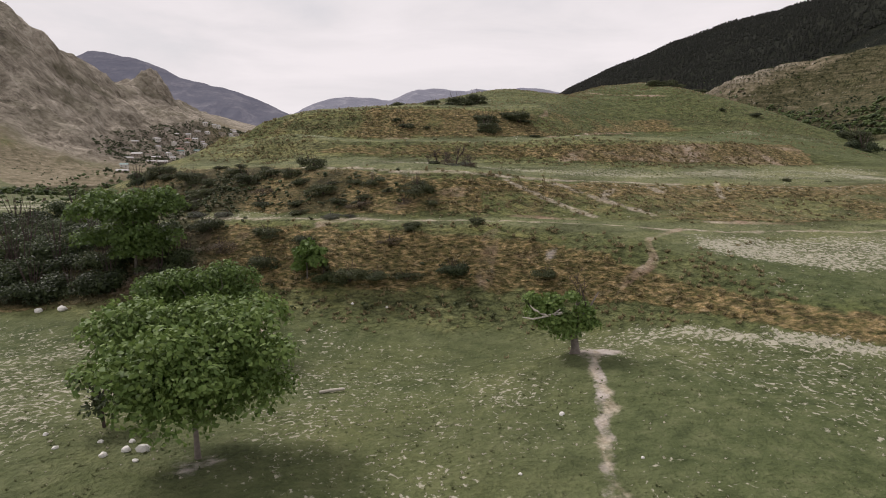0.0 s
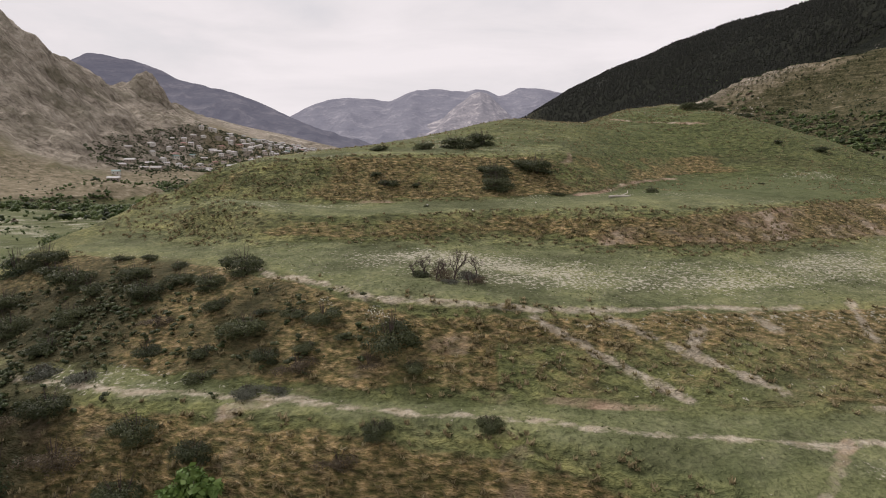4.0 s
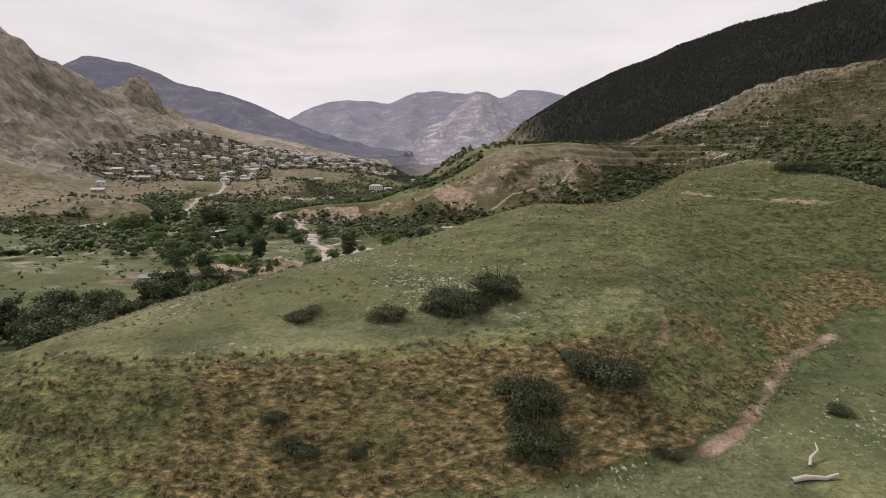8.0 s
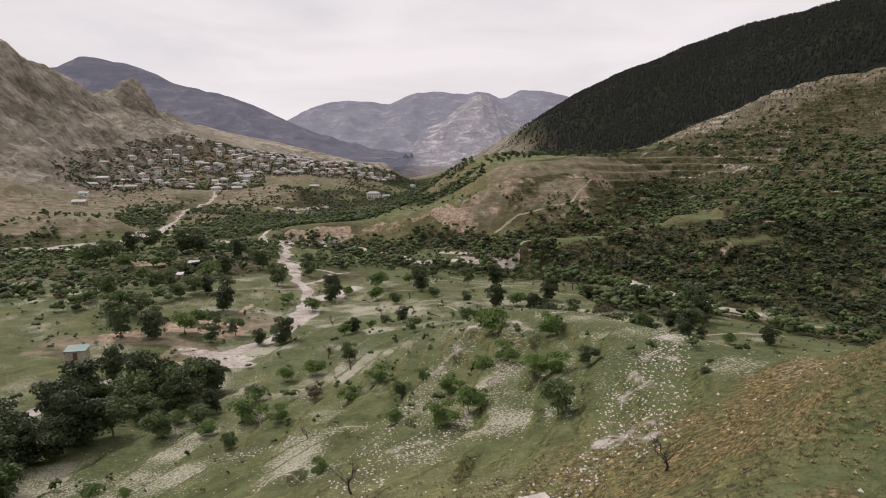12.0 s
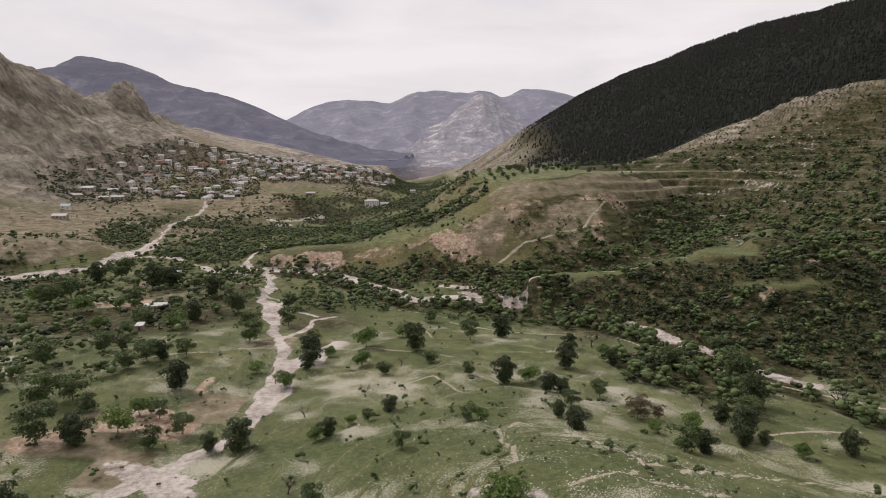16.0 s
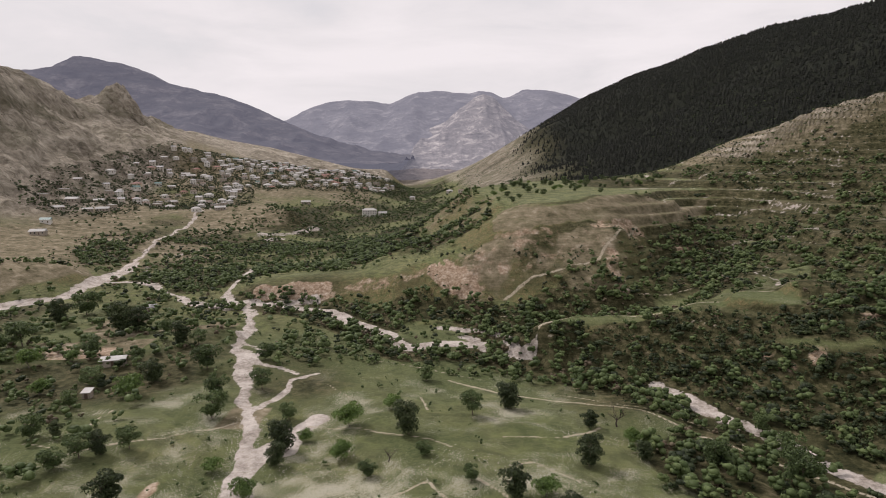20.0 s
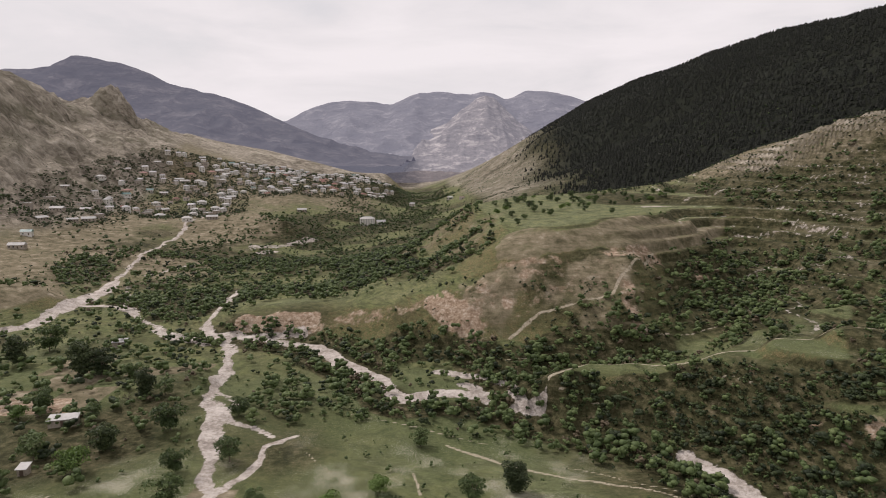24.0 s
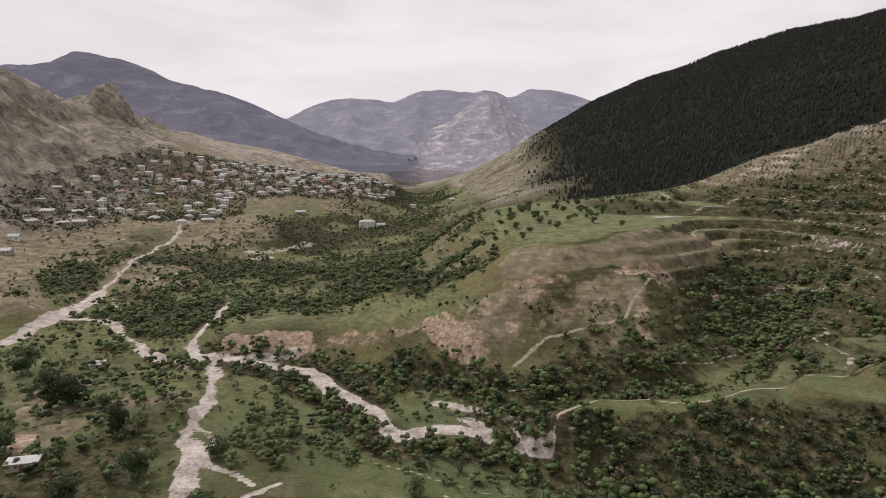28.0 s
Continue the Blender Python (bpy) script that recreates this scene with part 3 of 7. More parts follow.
    rock = ramp(t, strata, [(0.36, (0.070, 0.060, 0.046)), (0.44, (0.185, 0.160, 0.124)), (0.52, (0.325, 0.285, 0.228)), (0.62, (0.52, 0.465, 0.385))])
    moss = remap(t, noise_node(t, 70, 6, 0.65), 0.47, 0.62)
    rock = blend(t, calc(t, "MULTIPLY", moss, 0.45), rock, (0.095, 0.090, 0.050))
    earth = ramp(t, calc(t, "ADD", calc(t, "MULTIPLY", noise_node(t, 7, 8, 0.72), 0.7), calc(t, "MULTIPLY", steps, 0.3)), [(0.36, (0.080, 0.074, 0.040)), (0.46, (0.165, 0.142, 0.088)), (0.55, (0.255, 0.215, 0.145)), (0.66, (0.42, 0.365, 0.275))], 0.87)
    colour = blend(t, remap(t, calc(t, "ADD", attribute(t, "earth"), calc(t, "MULTIPLY", calc(t, "SUBTRACT", noise_node(t, 18, 5, 0.6), 0.5), 0.9)), 0.25, 0.7), colour, earth)
    colour = blend(t, remap(t, attribute(t, "rock"), 0.15, 0.6), colour, rock)
    # forest floor, near black wherever the forest mask holds
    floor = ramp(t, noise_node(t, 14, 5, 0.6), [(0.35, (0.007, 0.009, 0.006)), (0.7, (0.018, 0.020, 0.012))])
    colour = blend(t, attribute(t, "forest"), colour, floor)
    # bare earth scars
    scar = ramp(t, calc(t, "ADD", calc(t, "MULTIPLY", noise_node(t, 1.9, 7, 0.72), 0.7), calc(t, "MULTIPLY", steps, 0.3)), [(0.36, (0.17, 0.110, 0.070)), (0.5, (0.39, 0.290, 0.205)), (0.62, (0.62, 0.525, 0.43))], 0.87)
    scarred = remap(t, calc(t, "ADD", attribute(t, "scar"), calc(t, "MULTIPLY", calc(t, "SUBTRACT", noise_node(t, 5.0, 5, 0.65), 0.5), 1.3)), 0.35, 0.7)
    colour = blend(t, scarred, colour, scar)
    # gravel and dust
    gravel = ramp(t, calc(t, "ADD", calc(t, "MULTIPLY", noise_node(t, 1.2, 6, 0.75), 0.5), calc(t, "MULTIPLY", noise_node(t, 7.0, 4, 0.6), 0.5)), [(0.36, (0.20, 0.17, 0.145)), (0.45, (0.33, 0.29, 0.255)), (0.53, (0.47, 0.42, 0.38)), (0.64, (0.60, 0.55, 0.505))])
    gravelled = remap(t, calc(t, "ADD", attribute(t, "gravel"), calc(t, "MULTIPLY", calc(t, "SUBTRACT", noise_node(t, 3.0, 7, 0.72), 0.5), 1.5)), 0.35, 0.62)
    colour = blend(t, gravelled, colour, gravel)
    trodden = remap(t, calc(t, "ADD", attribute(t, "trail"), calc(t, "MULTIPLY", calc(t, "SUBTRACT", noise_node(t, 1.3, 5, 0.7), 0.5), 1.3)), -0.12, 0.22, 0.9, 0.0)
    colour = blend(t, trodden, colour, ramp(t, noise_node(t, 0.5, 5, 0.7), [(0.3, (0.22, 0.18, 0.125)), (0.5, (0.38, 0.33, 0.25)), (0.7, (0.52, 0.47, 0.385))]))
    wire(t, colour, p.inputs["Base Color"])
    p.inputs["Roughness"].default_value = 0.95
    p.inputs["Specular IOR Level"].default_value = 0.1
    relief = calc(t, "ADD", calc(t, "MULTIPLY", fine, 0.5), calc(t, "ADD", calc(t, "MULTIPLY", tuft, calc(t, "ADD", bank, 0.25)), calc(t, "MULTIPLY", mid, 0.8)))
    coarse = calc(t, "MULTIPLY", calc(t, "MULTIPLY", strata, attribute(t, "rock")), 34.0)
    bumped(t, p, calc(t, "ADD", calc(t, "ADD", relief, calc(t, "MULTIPLY", calc(t, "MULTIPLY", rows, attribute(t, "steep")), 1.6)), coarse), 0.45, 0.9)
    return m


GROUND = ground_material()


# ---------------------------------------------------------------- ground sheet
COLS, REACH = 660, 4900.0
ROW_Y = [-60.0]
while ROW_Y[-1] < REACH:
    q = ROW_Y[-1]
    ROW_Y.append(q + (2.5 if q < 8 else 0.34 + 0.0034 * max(0, q - 95) + 0.0036 * max(0, q - 560)))
ROW_Y = np.array(ROW_Y)
HALF = 95 + 0.95 * (ROW_Y + 60)

MEADOW_PATH = [(7.1, 29.3), (6.4, 24.3), (5.6, 20.7), (5.1, 18), (4.6, 16.2), (4.3, 14), (3.4, 8), (2, 0)]
TERRACE_TRACK = [(-22, 49.6), (-14, 47), (-6, 45.2), (2, 43.4), (9, 41.6), (16, 41.5), (26, 43), (40, 45)]
RIM_TRACK = [(-20, 63), (-13, 59.2), (-6.6, 53.8), (-3, 50.9), (0.2, 49.5), (3.2, 49.5), (8, 50.4), (13, 51.7), (20, 53)]
VALLEY_TRACK = [(-50, 330), (-25, 350), (6, 372), (39, 350), (59, 343), (75, 324), (88, 309), (105, 290), (120, 275)]
WEST_ROAD = [(-250, 655), (-262, 690), (-272, 735), (-280, 790), (-289, 848), (-300, 910), (-310, 974), (-330, 1010)]
SCREE = [[(9.8, 128.1), (13.1, 130.7), (16.5, 135.4), (20.7, 144.5), (24.6, 151.5), (33, 167)], [(15.9, 131.8), (18.2, 133.6), (22.9, 143.9), (31, 163)], [(-4.9, 139.2), (-2.6, 147.4), (2.7, 154.1), (6, 160), (10, 168), (14, 186), (14, 196)], [(-6.2, 152.6), (-4, 163), (0, 177), (4, 189), (8, 199)]]
FIELD_WALLS = [[(-41, 164), (-32, 167), (-22, 171), (-16, 170), (-6, 169)], [(-19.4, 148.1), (-16.3, 150.2), (-11.6, 151.1), (-6.9, 153.3)], [(14, 206), (14, 213), (14, 226), (14, 240), (19, 245), (27, 239), (29, 220), (32, 208), (37, 208), (50, 216), (63, 223), (81, 225)], [(20, 196), (27, 201), (29, 203)], [(29, 200), (34, 198), (41, 200)], [(17, 294), (25, 301), (35, 290)], [(73, 252), (86, 255), (100, 258)]]
FOOTPATHS = [[(12, 291), (20, 279), (33, 268), (41, 258)], [(-13, 279), (-1, 289), (9, 274)], [(-37, 362), (-25, 347)], [(-4, 350), (-1, 337)], [(-36, 326), (-21, 322), (0, 313), (6, 308)], [(20, 315), (35, 314), (49, 324)], [(-104, 306), (-93, 302)], [(-93, 313), (-94, 330)], [(-91, 297), (-71, 310), (-56, 325)], [(-28, 393), (-2, 384), (20, 375)], [(29, 433), (50, 434)], [(95, 440), (112, 448), (124, 455), (138, 447), (149, 443)], [(44, 398), (58, 393)], [(92, 393), (94, 389), (106, 380), (112, 376)], [(40, 359), (56, 349), (70, 340), (83, 325), (90, 310)]]
SIDE_CHANNELS = [([(-55, 337), (-51, 346), (-51, 366), (-45, 373)], 1.5), ([(-82, 413), (-75, 407), (-71, 399), (-73, 387), (-64, 381), (-52, 372)], 1.5), ([(-43, 300), (-37, 307), (-36, 316), (-44, 326)], 1.5), ([(3, 429), (18, 423), (27, 416), (37, 397)], 2.2), ([(13, 418), (21, 405)], 2.0), ([(32, 401), (41, 396)], 2.4), ([(-60, 239), (-53, 233), (-47, 228)], 4.2), ([(-57, 228), (-55, 236), (-46, 233)], 2.5), ([(76, 360), (82, 345), (90, 333), (101, 323)], 2.6), ([(-108, 473), (-128, 487), (-148, 500)], 3.4), ([(-119, 479), (-100, 488), (-67, 488)], 4.0), ([(-114, 485), (-120, 503), (-127, 556), (-137, 603)], 1.7), ([(-188, 553), (-225, 622)], 1.8), ([(-188, 792), (-171, 812)], 5.0)]
STUBBLE = [[(-106, 400), (-88, 405), (-92, 436), (-112, 430)], [(-122, 412), (-108, 412), (-114, 440), (-136, 436)], [(-100, 340), (-72, 345), (-80, 372), (-104, 366)], [(-60, 398), (-48, 396), (-44, 424), (-62, 430)], [(-30, 262), (-8, 268), (-14, 292), (-36, 288)]]
PLATEAU_FACE = [(29, 485), (29, 498), (38, 523), (46, 517), (62, 504), (80, 512), (100, 534), (118, 552), (193, 603), (189, 590), (152, 540), (119, 509), (89, 492), (84, 493), (61, 484), (48, 479)]
PLATEAU_FIELD = [(46, 518), (62, 505), (80, 513), (100, 535), (137, 579), (193, 604), (204, 637), (202, 702), (160, 740), (90, 760), (45, 700), (24, 650), (34, 600), (38, 545)]
TORN_SLOPE = [(7, 483), (29, 485), (61, 483), (89, 492), (119, 507), (99, 466), (89, 440), (65, 441), (48, 443), (29, 433), (14, 451), (12, 460)]
SPUR_FIELDS = [[(46, 405), (58, 413), (73, 410), (89, 403), (86, 396), (63, 402)], [(106, 400), (126, 404), (148, 398), (133, 376), (120, 385), (109, 389)], [(104, 444), (119, 446), (106, 418), (100, 429)], [(115, 373), (130, 356), (150, 349), (150, 344), (126, 350), (114, 368)], [(184, 534), (196, 524), (188, 503), (180, 518)], [(163, 452), (170, 429), (160, 415), (153, 434)]]
DARK_SIDE = [(44, 399), (63, 401), (85, 394), (104, 391), (118, 384), (132, 374), (150, 360), (190, 350), (230, 330), (220, 262), (132, 262), (116, 297), (106, 325), (83, 362), (60, 385), (46, 392)]
HILL_TERRACES = [[(234, 629), (269, 628), (289, 607)], [(239, 608), (257, 594), (268, 575)], [(207, 611), (230, 597), (243, 573), (251, 550)], [(226, 562), (232, 535)], [(190, 582), (214, 568), (221, 548)], [(202, 596), (217, 582), (226, 569)], [(270, 640), (284, 632), (297, 619)], [(260, 700), (279, 665), (303, 633)], [(212, 660), (232, 650), (246, 640)], [(160, 515), (187, 531), (197, 508), (211, 494)], [(222, 572), (240, 537)], [(178, 640), (200, 655), (226, 660)]]
BARE_BROW = [(224, 731), (240, 840), (270, 800), (300, 740), (340, 716), (420, 690), (420, 640), (334, 660), (300, 640), (263, 673)]
OCHRE_PLOTS = [[(-66, 292), (-60, 290), (-58, 276), (-66, 274)], [(-80, 268), (-66, 270), (-52, 260), (-58, 250), (-76, 250)], [(-92, 252), (-82, 256), (-76, 244), (-88, 240)]]
PLOUGHED = [[(-160, 400), (-129, 402), (-122, 387), (-150, 383)]]
SHEEP_TRACKS = [[(5, 49.2), (8, 47.2), (11, 45)], [(9, 50), (12, 48), (15.5, 45.4)], [(17, 52.2), (18, 50)], [(12.6, 48), (14, 49.8)], [(24, 54), (22.5, 50)]]
SPUR_TRACK = [(42, 400), (51, 408), (60, 412), (75, 408), (89, 402), (106, 401), (124, 403), (147, 399), (165, 392)]
GULLY_TRACK = [(32, 448), (47, 456), (64, 458), (81, 461), (90, 473), (102, 490), (113, 507)]


def wood_mask(x, y):
    """How thickly trees stand, 0 to 1, over the valley and its slopes."""
    patch = step01(fractal(x, y, 48, 3, 101), -0.38, 0.10)
    along = np.maximum(near_line(x, y, LAND["creek"], 17), 0.82 * near_line(x, y, LAND["big_river"], 75))
    along = np.maximum(along, near_line(x, y, [(75, 300), (110, 330), (100, 355), (78, 384)], 22))
    along = np.maximum(along, 1.3 * near_line(x, y, [(80, 440), (105, 447), (126, 455), (138, 482), (155, 503), (180, 522)], 24))
    along = np.maximum(along, 1.2 * near_line(x, y, [(30, 432), (55, 438), (80, 440)], 9))
    along = np.maximum(along, 1.3 * near_line(x, y, [(-24, 458), (0, 443), (20, 436)], 11))
    along = np.maximum(along, near_line(x, y, [(-215, 640), (-190, 720), (-150, 800), (-110, 900), (-90, 1000), (-60, 1200), (-60, 1450)], 62))
    along = np.maximum(along, 0.9 * near_line(x, y, [(120, 350), (170, 366), (220, 372), (290, 400)], 22))
    along = np.maximum(along, 0.38 * patch_of(x, y, [(-60, 376), (-20, 386), (20, 372), (62, 366), (72, 392), (40, 392), (0, 404), (-22, 428), (-62, 462), (-80, 440)], 5))
    along = np.maximum(along, 2.4 * patch_of(x, y, [(76, 372), (92, 345), (106, 325), (116, 297), (132, 262), (220, 262), (230, 330), (225, 372), (165, 368), (120, 380), (92, 386)], 6))
    slope = (0.05 + 0.42 * riser(x, y)) * step01(x, 100, 150) * step01(y, 340, 380) * (1 - step01(y, 640, 720))
    west = 0.25 * step01(-x, 70, 110) * step01(y, 240, 300) * (1 - step01(y, 640, 700))
    knoll = 0.22 * step01(-x, 150, 220) * step01(y, 650, 720) * (1 - step01(y, 1000, 1050))
    shelf = 0.85 * step01(y, 500, 530) * (1 - step01(y, 1000, 1100)) * (1 - step01(x, 18, 42)) * step01(x, -190, -150)
    return np.clip(np.maximum.reduce([along * 1.1, slope, west, knoll, shelf]) * (0.2 + 0.95 * patch), 0, 1)


def wood_ground(x, y):
    """1 under the thicker woods, where grass gives way to leaf litter."""
    return step01(wood_mask(x, y), 0.45, 0.8)


def sheet():
    u = np.linspace(-1, 1, COLS)
    s = np.sign(u) * np.abs(u) ** 1.3
    x = (HALF[:, None] * s[None, :]).ravel()
    y = np.repeat(ROW_Y, COLS)
    z = land_height(x, y)
    rows = len(ROW_Y)
    g = z.reshape(rows, COLS)
    SHEET.update(y=ROW_Y, half=HALF, s=s, form=SHEET["flat"].reshape(rows, COLS))
    dx = np.gradient(g, axis=1) / (HALF[:, None] * np.gradient(s)[None, :])
    dy = np.gradient(g, axis=0) / np.gradient(ROW_Y)[:, None]
    slope = np.hypot(dx, dy).ravel()
    me = bpy.data.meshes.new("ground")
    me.vertices.add(len(x))
    me.vertices.foreach_set("co", np.stack([x, y, z], 1).astype(np.float32).ravel())
    i = (np.arange(rows - 1)[:, None] * COLS + np.arange(COLS - 1)[None, :]).ravel()
    quads = np.stack([i, i + 1, i + COLS + 1, i + COLS], 1).astype(np.int32)
    me.loops.add(quads.size)
    me.loops.foreach_set("vertex_index", quads.ravel())
    me.polygons.add(len(quads))
    me.polygons.foreach_set("loop_start", np.arange(0, quads.size, 4, dtype=np.int32))
    me.polygons.foreach_set("use_smooth", np.ones(len(quads), dtype=bool))
    near = 1 - step01(y, 120, 200)
    west, east = zone_west(x, y), zone_forest(x, y)
    # the terrace banks and the level fields between them, each between its two lines, with frayed edges
    fx = x + near * 0.45 * fractal(x, y, 1.7, 3, 181)
    fy = y + near * 0.45 * fractal(x, y, 1.7, 3, 183)
    worn = fractal(x, y, 7, 3, 185)
    one, _ = strip(fx, fy, LAND["bank_one_foot"], LAND["bank_one_top"], 0.8)
    two, up_two = strip(fx, fy, LAND["bank_two_foot"], LAND["bank_two_top"], 0.8)
    three, up_three = strip(fx, fy, LAND["bank_three_foot"], LAND["bank_three_top"], 0.7)
    four, up_four = strip(fx, fy, LAND["bank_four_foot"], LAND["bank_four_top"], 0.8)
    upper, _ = strip(fx, fy, LAND["upper_slope_foot"], LAND["crest"][3:11], 0.8)
    east_end = step01(x, 1, 6)
    bank = np.maximum.reduce([
        one * (0.88 + 0.4 * worn) * (1 - 0.25 * step01(x, 9, 15)),
        two * np.where(x > 3, 0.26 + 0.55 * step01(up_two, 0.55, 0.9) + 0.5 * (1 - step01(up_two, 0.02, 0.12)) + 0.3 * worn, 0.72 + 0.4 * worn),
        three * (0.34 + 0.36 * step01(x, 8, 14) + 0.5 * worn + 0.25 * (1 - step01(up_three, 0.1, 0.5))),
        four * (0.34 + 0.46 * step01(x, -13, -8) * (1 - step01(x, 8, 15)) + 0.55 * worn + 0.18 * (1 - step01(up_four, 0.1, 0.5))),
        upper * (0.16 + 0.3 * worn),
    ])
    back = 1.5 * step01(y - 0.35 * np.abs(x - 15), 110, 120) * (1 - step01(y, 132, 150)) * step01(z, 9, 14) * 0.28
    brow = patch_of(fx, fy, [(13, 119), (22, 121), (30, 130.5), (40, 136), (36, 143), (28, 143), (19, 128)], 2.5)
    bank = np.maximum.reduce([bank, back, 0.55 * brow, (1 - near) * 0.4 * step01(slope, 0.3, 0.65)])
    lush = np.zeros(len(x))
    for low, high, k in (("bank_one_top", "bank_two_foot", .6), ("bank_two_top", "bank_three_foot", .75), ("bank_three_top", "bank_four_foot", 1.0), ("bank_four_top", "upper_slope_foot", .85)):
        level, _ = strip(fx, fy, LAND[low], LAND[high], 0.4)
        lush = np.maximum(lush, k * level)
    lush = np.maximum(lush, 0.42 * step01(y, 88, 96) * near * (1 - step01(slope, 0.3, 0.5)))
    lush = np.maximum(lush, (0.45 + 0.5 * fractal(x, y, 9, 3, 187)) * (1 - step01(y, 38, 42)))
    lush = np.maximum(lush, (0.35 + 0.9 * fractal(x, y, 38, 3, 189)) * step01(y, 128, 150) * (1 - step01(y, 560, 640)))
    fleck = np.clip(0.26 + 0.7 * fractal(x, y, 8, 3, 81), 0, 0.7)
    for ring, k in (([(10.5, 34), (9, 29), (14, 26), (24, 21), (34, 20), (30, 24), (20, 29), (13, 33.5)], .98), ([(14.5, 42), (13.5, 36), (22, 32), (46, 30), (46, 46), (28, 44)], .86), ([(-10, 61.5), (-6, 54.5), (1, 50.6), (8, 51.4), (22, 54), (48, 60), (48, 76), (30, 68.5), (22, 64), (13, 64), (2, 66.2)], .80), ([(3, 66.5), (1, 58), (5, 53.5), (11, 54.5), (14, 63.4)], .92), ([(-13, 35), (-6, 30), (-2, 18), (2, 16), (3.5, 28), (2, 36), (-8, 38)], .62), ([(-26, 14), (-12, 14), (-11, 24), (-26, 28)], .66), ([(21, 76), (24, 74.5), (27, 78), (23, 82)], .8)):
        fleck = np.maximum(fleck, k * patch_of(fx, fy, ring, 3.0) * (0.86 + 0.5 * fractal(x, y, 9, 3, 83)))
    fleck = fleck * (1 - step01(slope, 0.25, 0.45)) * (1 - step01(y, 300, 450)) + step01(y, 125, 145) * (1 - step01(y, 420, 470)) * np.clip(0.20 + 0.45 * fractal(x, y, 26, 3, 255), 0, 0.5)
    fleck = np.maximum(fleck, two * east_end * (0.34 + 0.3 * step01(up_two, 0.7, 0.98)))
    scrub = step01(y, 300, 360) * np.clip(0.36 + 0.9 * fractal(x, y, 60, 4, 91) + 0.22 * step01(x, 110, 160), 0, 1) * (1 - west) * (1 - 0.8 * near_line(x, y, [(45, 580), (90, 590), (150, 625), (120, 700)], 58))
    scrub = np.maximum(scrub, 0.6 * near_line(x, y, [(0, 470), (30, 460), (60, 458), (95, 468), (118, 492)], 27) * np.clip(0.5 + 0.9 * fractal(x, y, 20, 3, 90), 0, 1))
    scrub = np.maximum(scrub, 0.9 * wood_ground(x, y))
    # west end: dark scrub, with the shade of its turned-away face painted in
    scrub = np.maximum(scrub, two * (1 - step01(x, -4, 3)) * (0.52 + 0.5 * fractal(x, y, 5, 3, 92)))
    # dark tussocks and hill shading painted in as scrub on the east flank
    scrub = np.maximum(scrub, 0.42 * patch_of(fx, fy, [(29, 103), (36, 105.5), (48, 104), (60, 97), (66, 90), (56, 92), (46, 98), (36, 100)], 2.0))
    scrub = np.maximum(scrub, 0.3 * patch_of(fx, fy, [(36, 111), (46, 112), (54, 108), (50, 106), (40, 108)], 1.5))
    scrub = np.maximum(scrub, 0.7 * step01(slope, 0.15, 0.3) * step01(-x, 14, 18) * step01(y, 38, 40) * (1 - step01(y, 60, 66)))
    earth = step01(-x - 0.12 * (y - 560), 120, 200) * step01(y, 520, 640) * (0.55 + 0.5 * fractal(x, y, 60, 3, 93))
    earth = np.maximum(earth, 0.62 * step01(y, 1000, 1200) * step01(-x, 60, 160))
    earth = np.maximum(earth, 0.32 * step01(x, 60, 120) * step01(y, 740, 820) * (1 - step01(y, 1500, 1700)))
    scrub = np.maximum(scrub, 0.6 * step01(x, 20, 60) * step01(y, 850, 950) * (1 - step01(y, 1700, 1900)))
    earth = np.maximum(earth, 0.30 * step01(x, 130, 170) * step01(y, 420, 460) * (1 - step01(y, 900, 1000)))
    earth = np.maximum(earth, 0.62 * step01(x, 225, 245) * step01(y, 690, 720) * (1 - step01(y, 860, 900)))
    earth = np.maximum(earth, patch_of(x, y, [(-232, 575), (-246, 500), (-330, 470), (-420, 560), (-440, 720), (-380, 740), (-300, 660)], 12) * 1.0)
    earth = np.maximum(earth, 0.85 * patch_of(x, y, [(-170, 870), (-215, 820), (-262, 760), (-300, 850), (-330, 1000), (-260, 1040), (-190, 960)], 20))
    for ex, ey, r, k in ((-55, 270, 7, .9), (-73, 252, 9, .8), (-128, 398, 10, 1.0), (-95, 240, 7, .7), (-62, 238, 6, .7), (-150, 440, 12, .7)):
        earth = np.maximum(earth, k * (1 - step01(np.maximum(np.abs(x - ex) / r, np.abs(y - ey) / (1.3 * r)), 0.8, 1.1)))
    jx, jy = x + 2.5 * fractal(x, y, 11, 3, 221), y + 2.5 * fractal(x, y, 11, 3, 223)
    face, field = patch_of(jx, jy, PLATEAU_FACE, 2.0), patch_of(jx, jy, PLATEAU_FIELD, 3.0)
    torn = patch_of(jx, jy, TORN_SLOPE, 4.0)
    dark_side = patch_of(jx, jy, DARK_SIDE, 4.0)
    crumbly = near_line(x, y, [(0, 470), (30, 460), (60, 458), (95, 468), (118, 492)], 27)
    lobe = near_line(x, y, [(2, 560), (8, 620), (20, 690), (20, 760)], 40) * step01(slope, 0.3, 0.55)
    earth = earth * (1 - 0.9 * field) * (1 - 0.7 * crumbly)
    earth = np.maximum.reduce([earth * (1 - face), 0.62 * face, 0.45 * lobe, torn * (0.5 + 0.8 * fractal(x, y, 14, 3, 195)), 0.55 * patch_of(jx, jy, BARE_BROW, 8.0)])
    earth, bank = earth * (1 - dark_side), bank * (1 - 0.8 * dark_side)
    lush = np.maximum(lush * (1 - face) * (1 - dark_side), field * 0.9)
    bank = np.maximum(bank * (1 - field), 0.30 * face)
    for ring in SPUR_FIELDS:
        spur_field = patch_of(jx, jy, ring, 4.0)
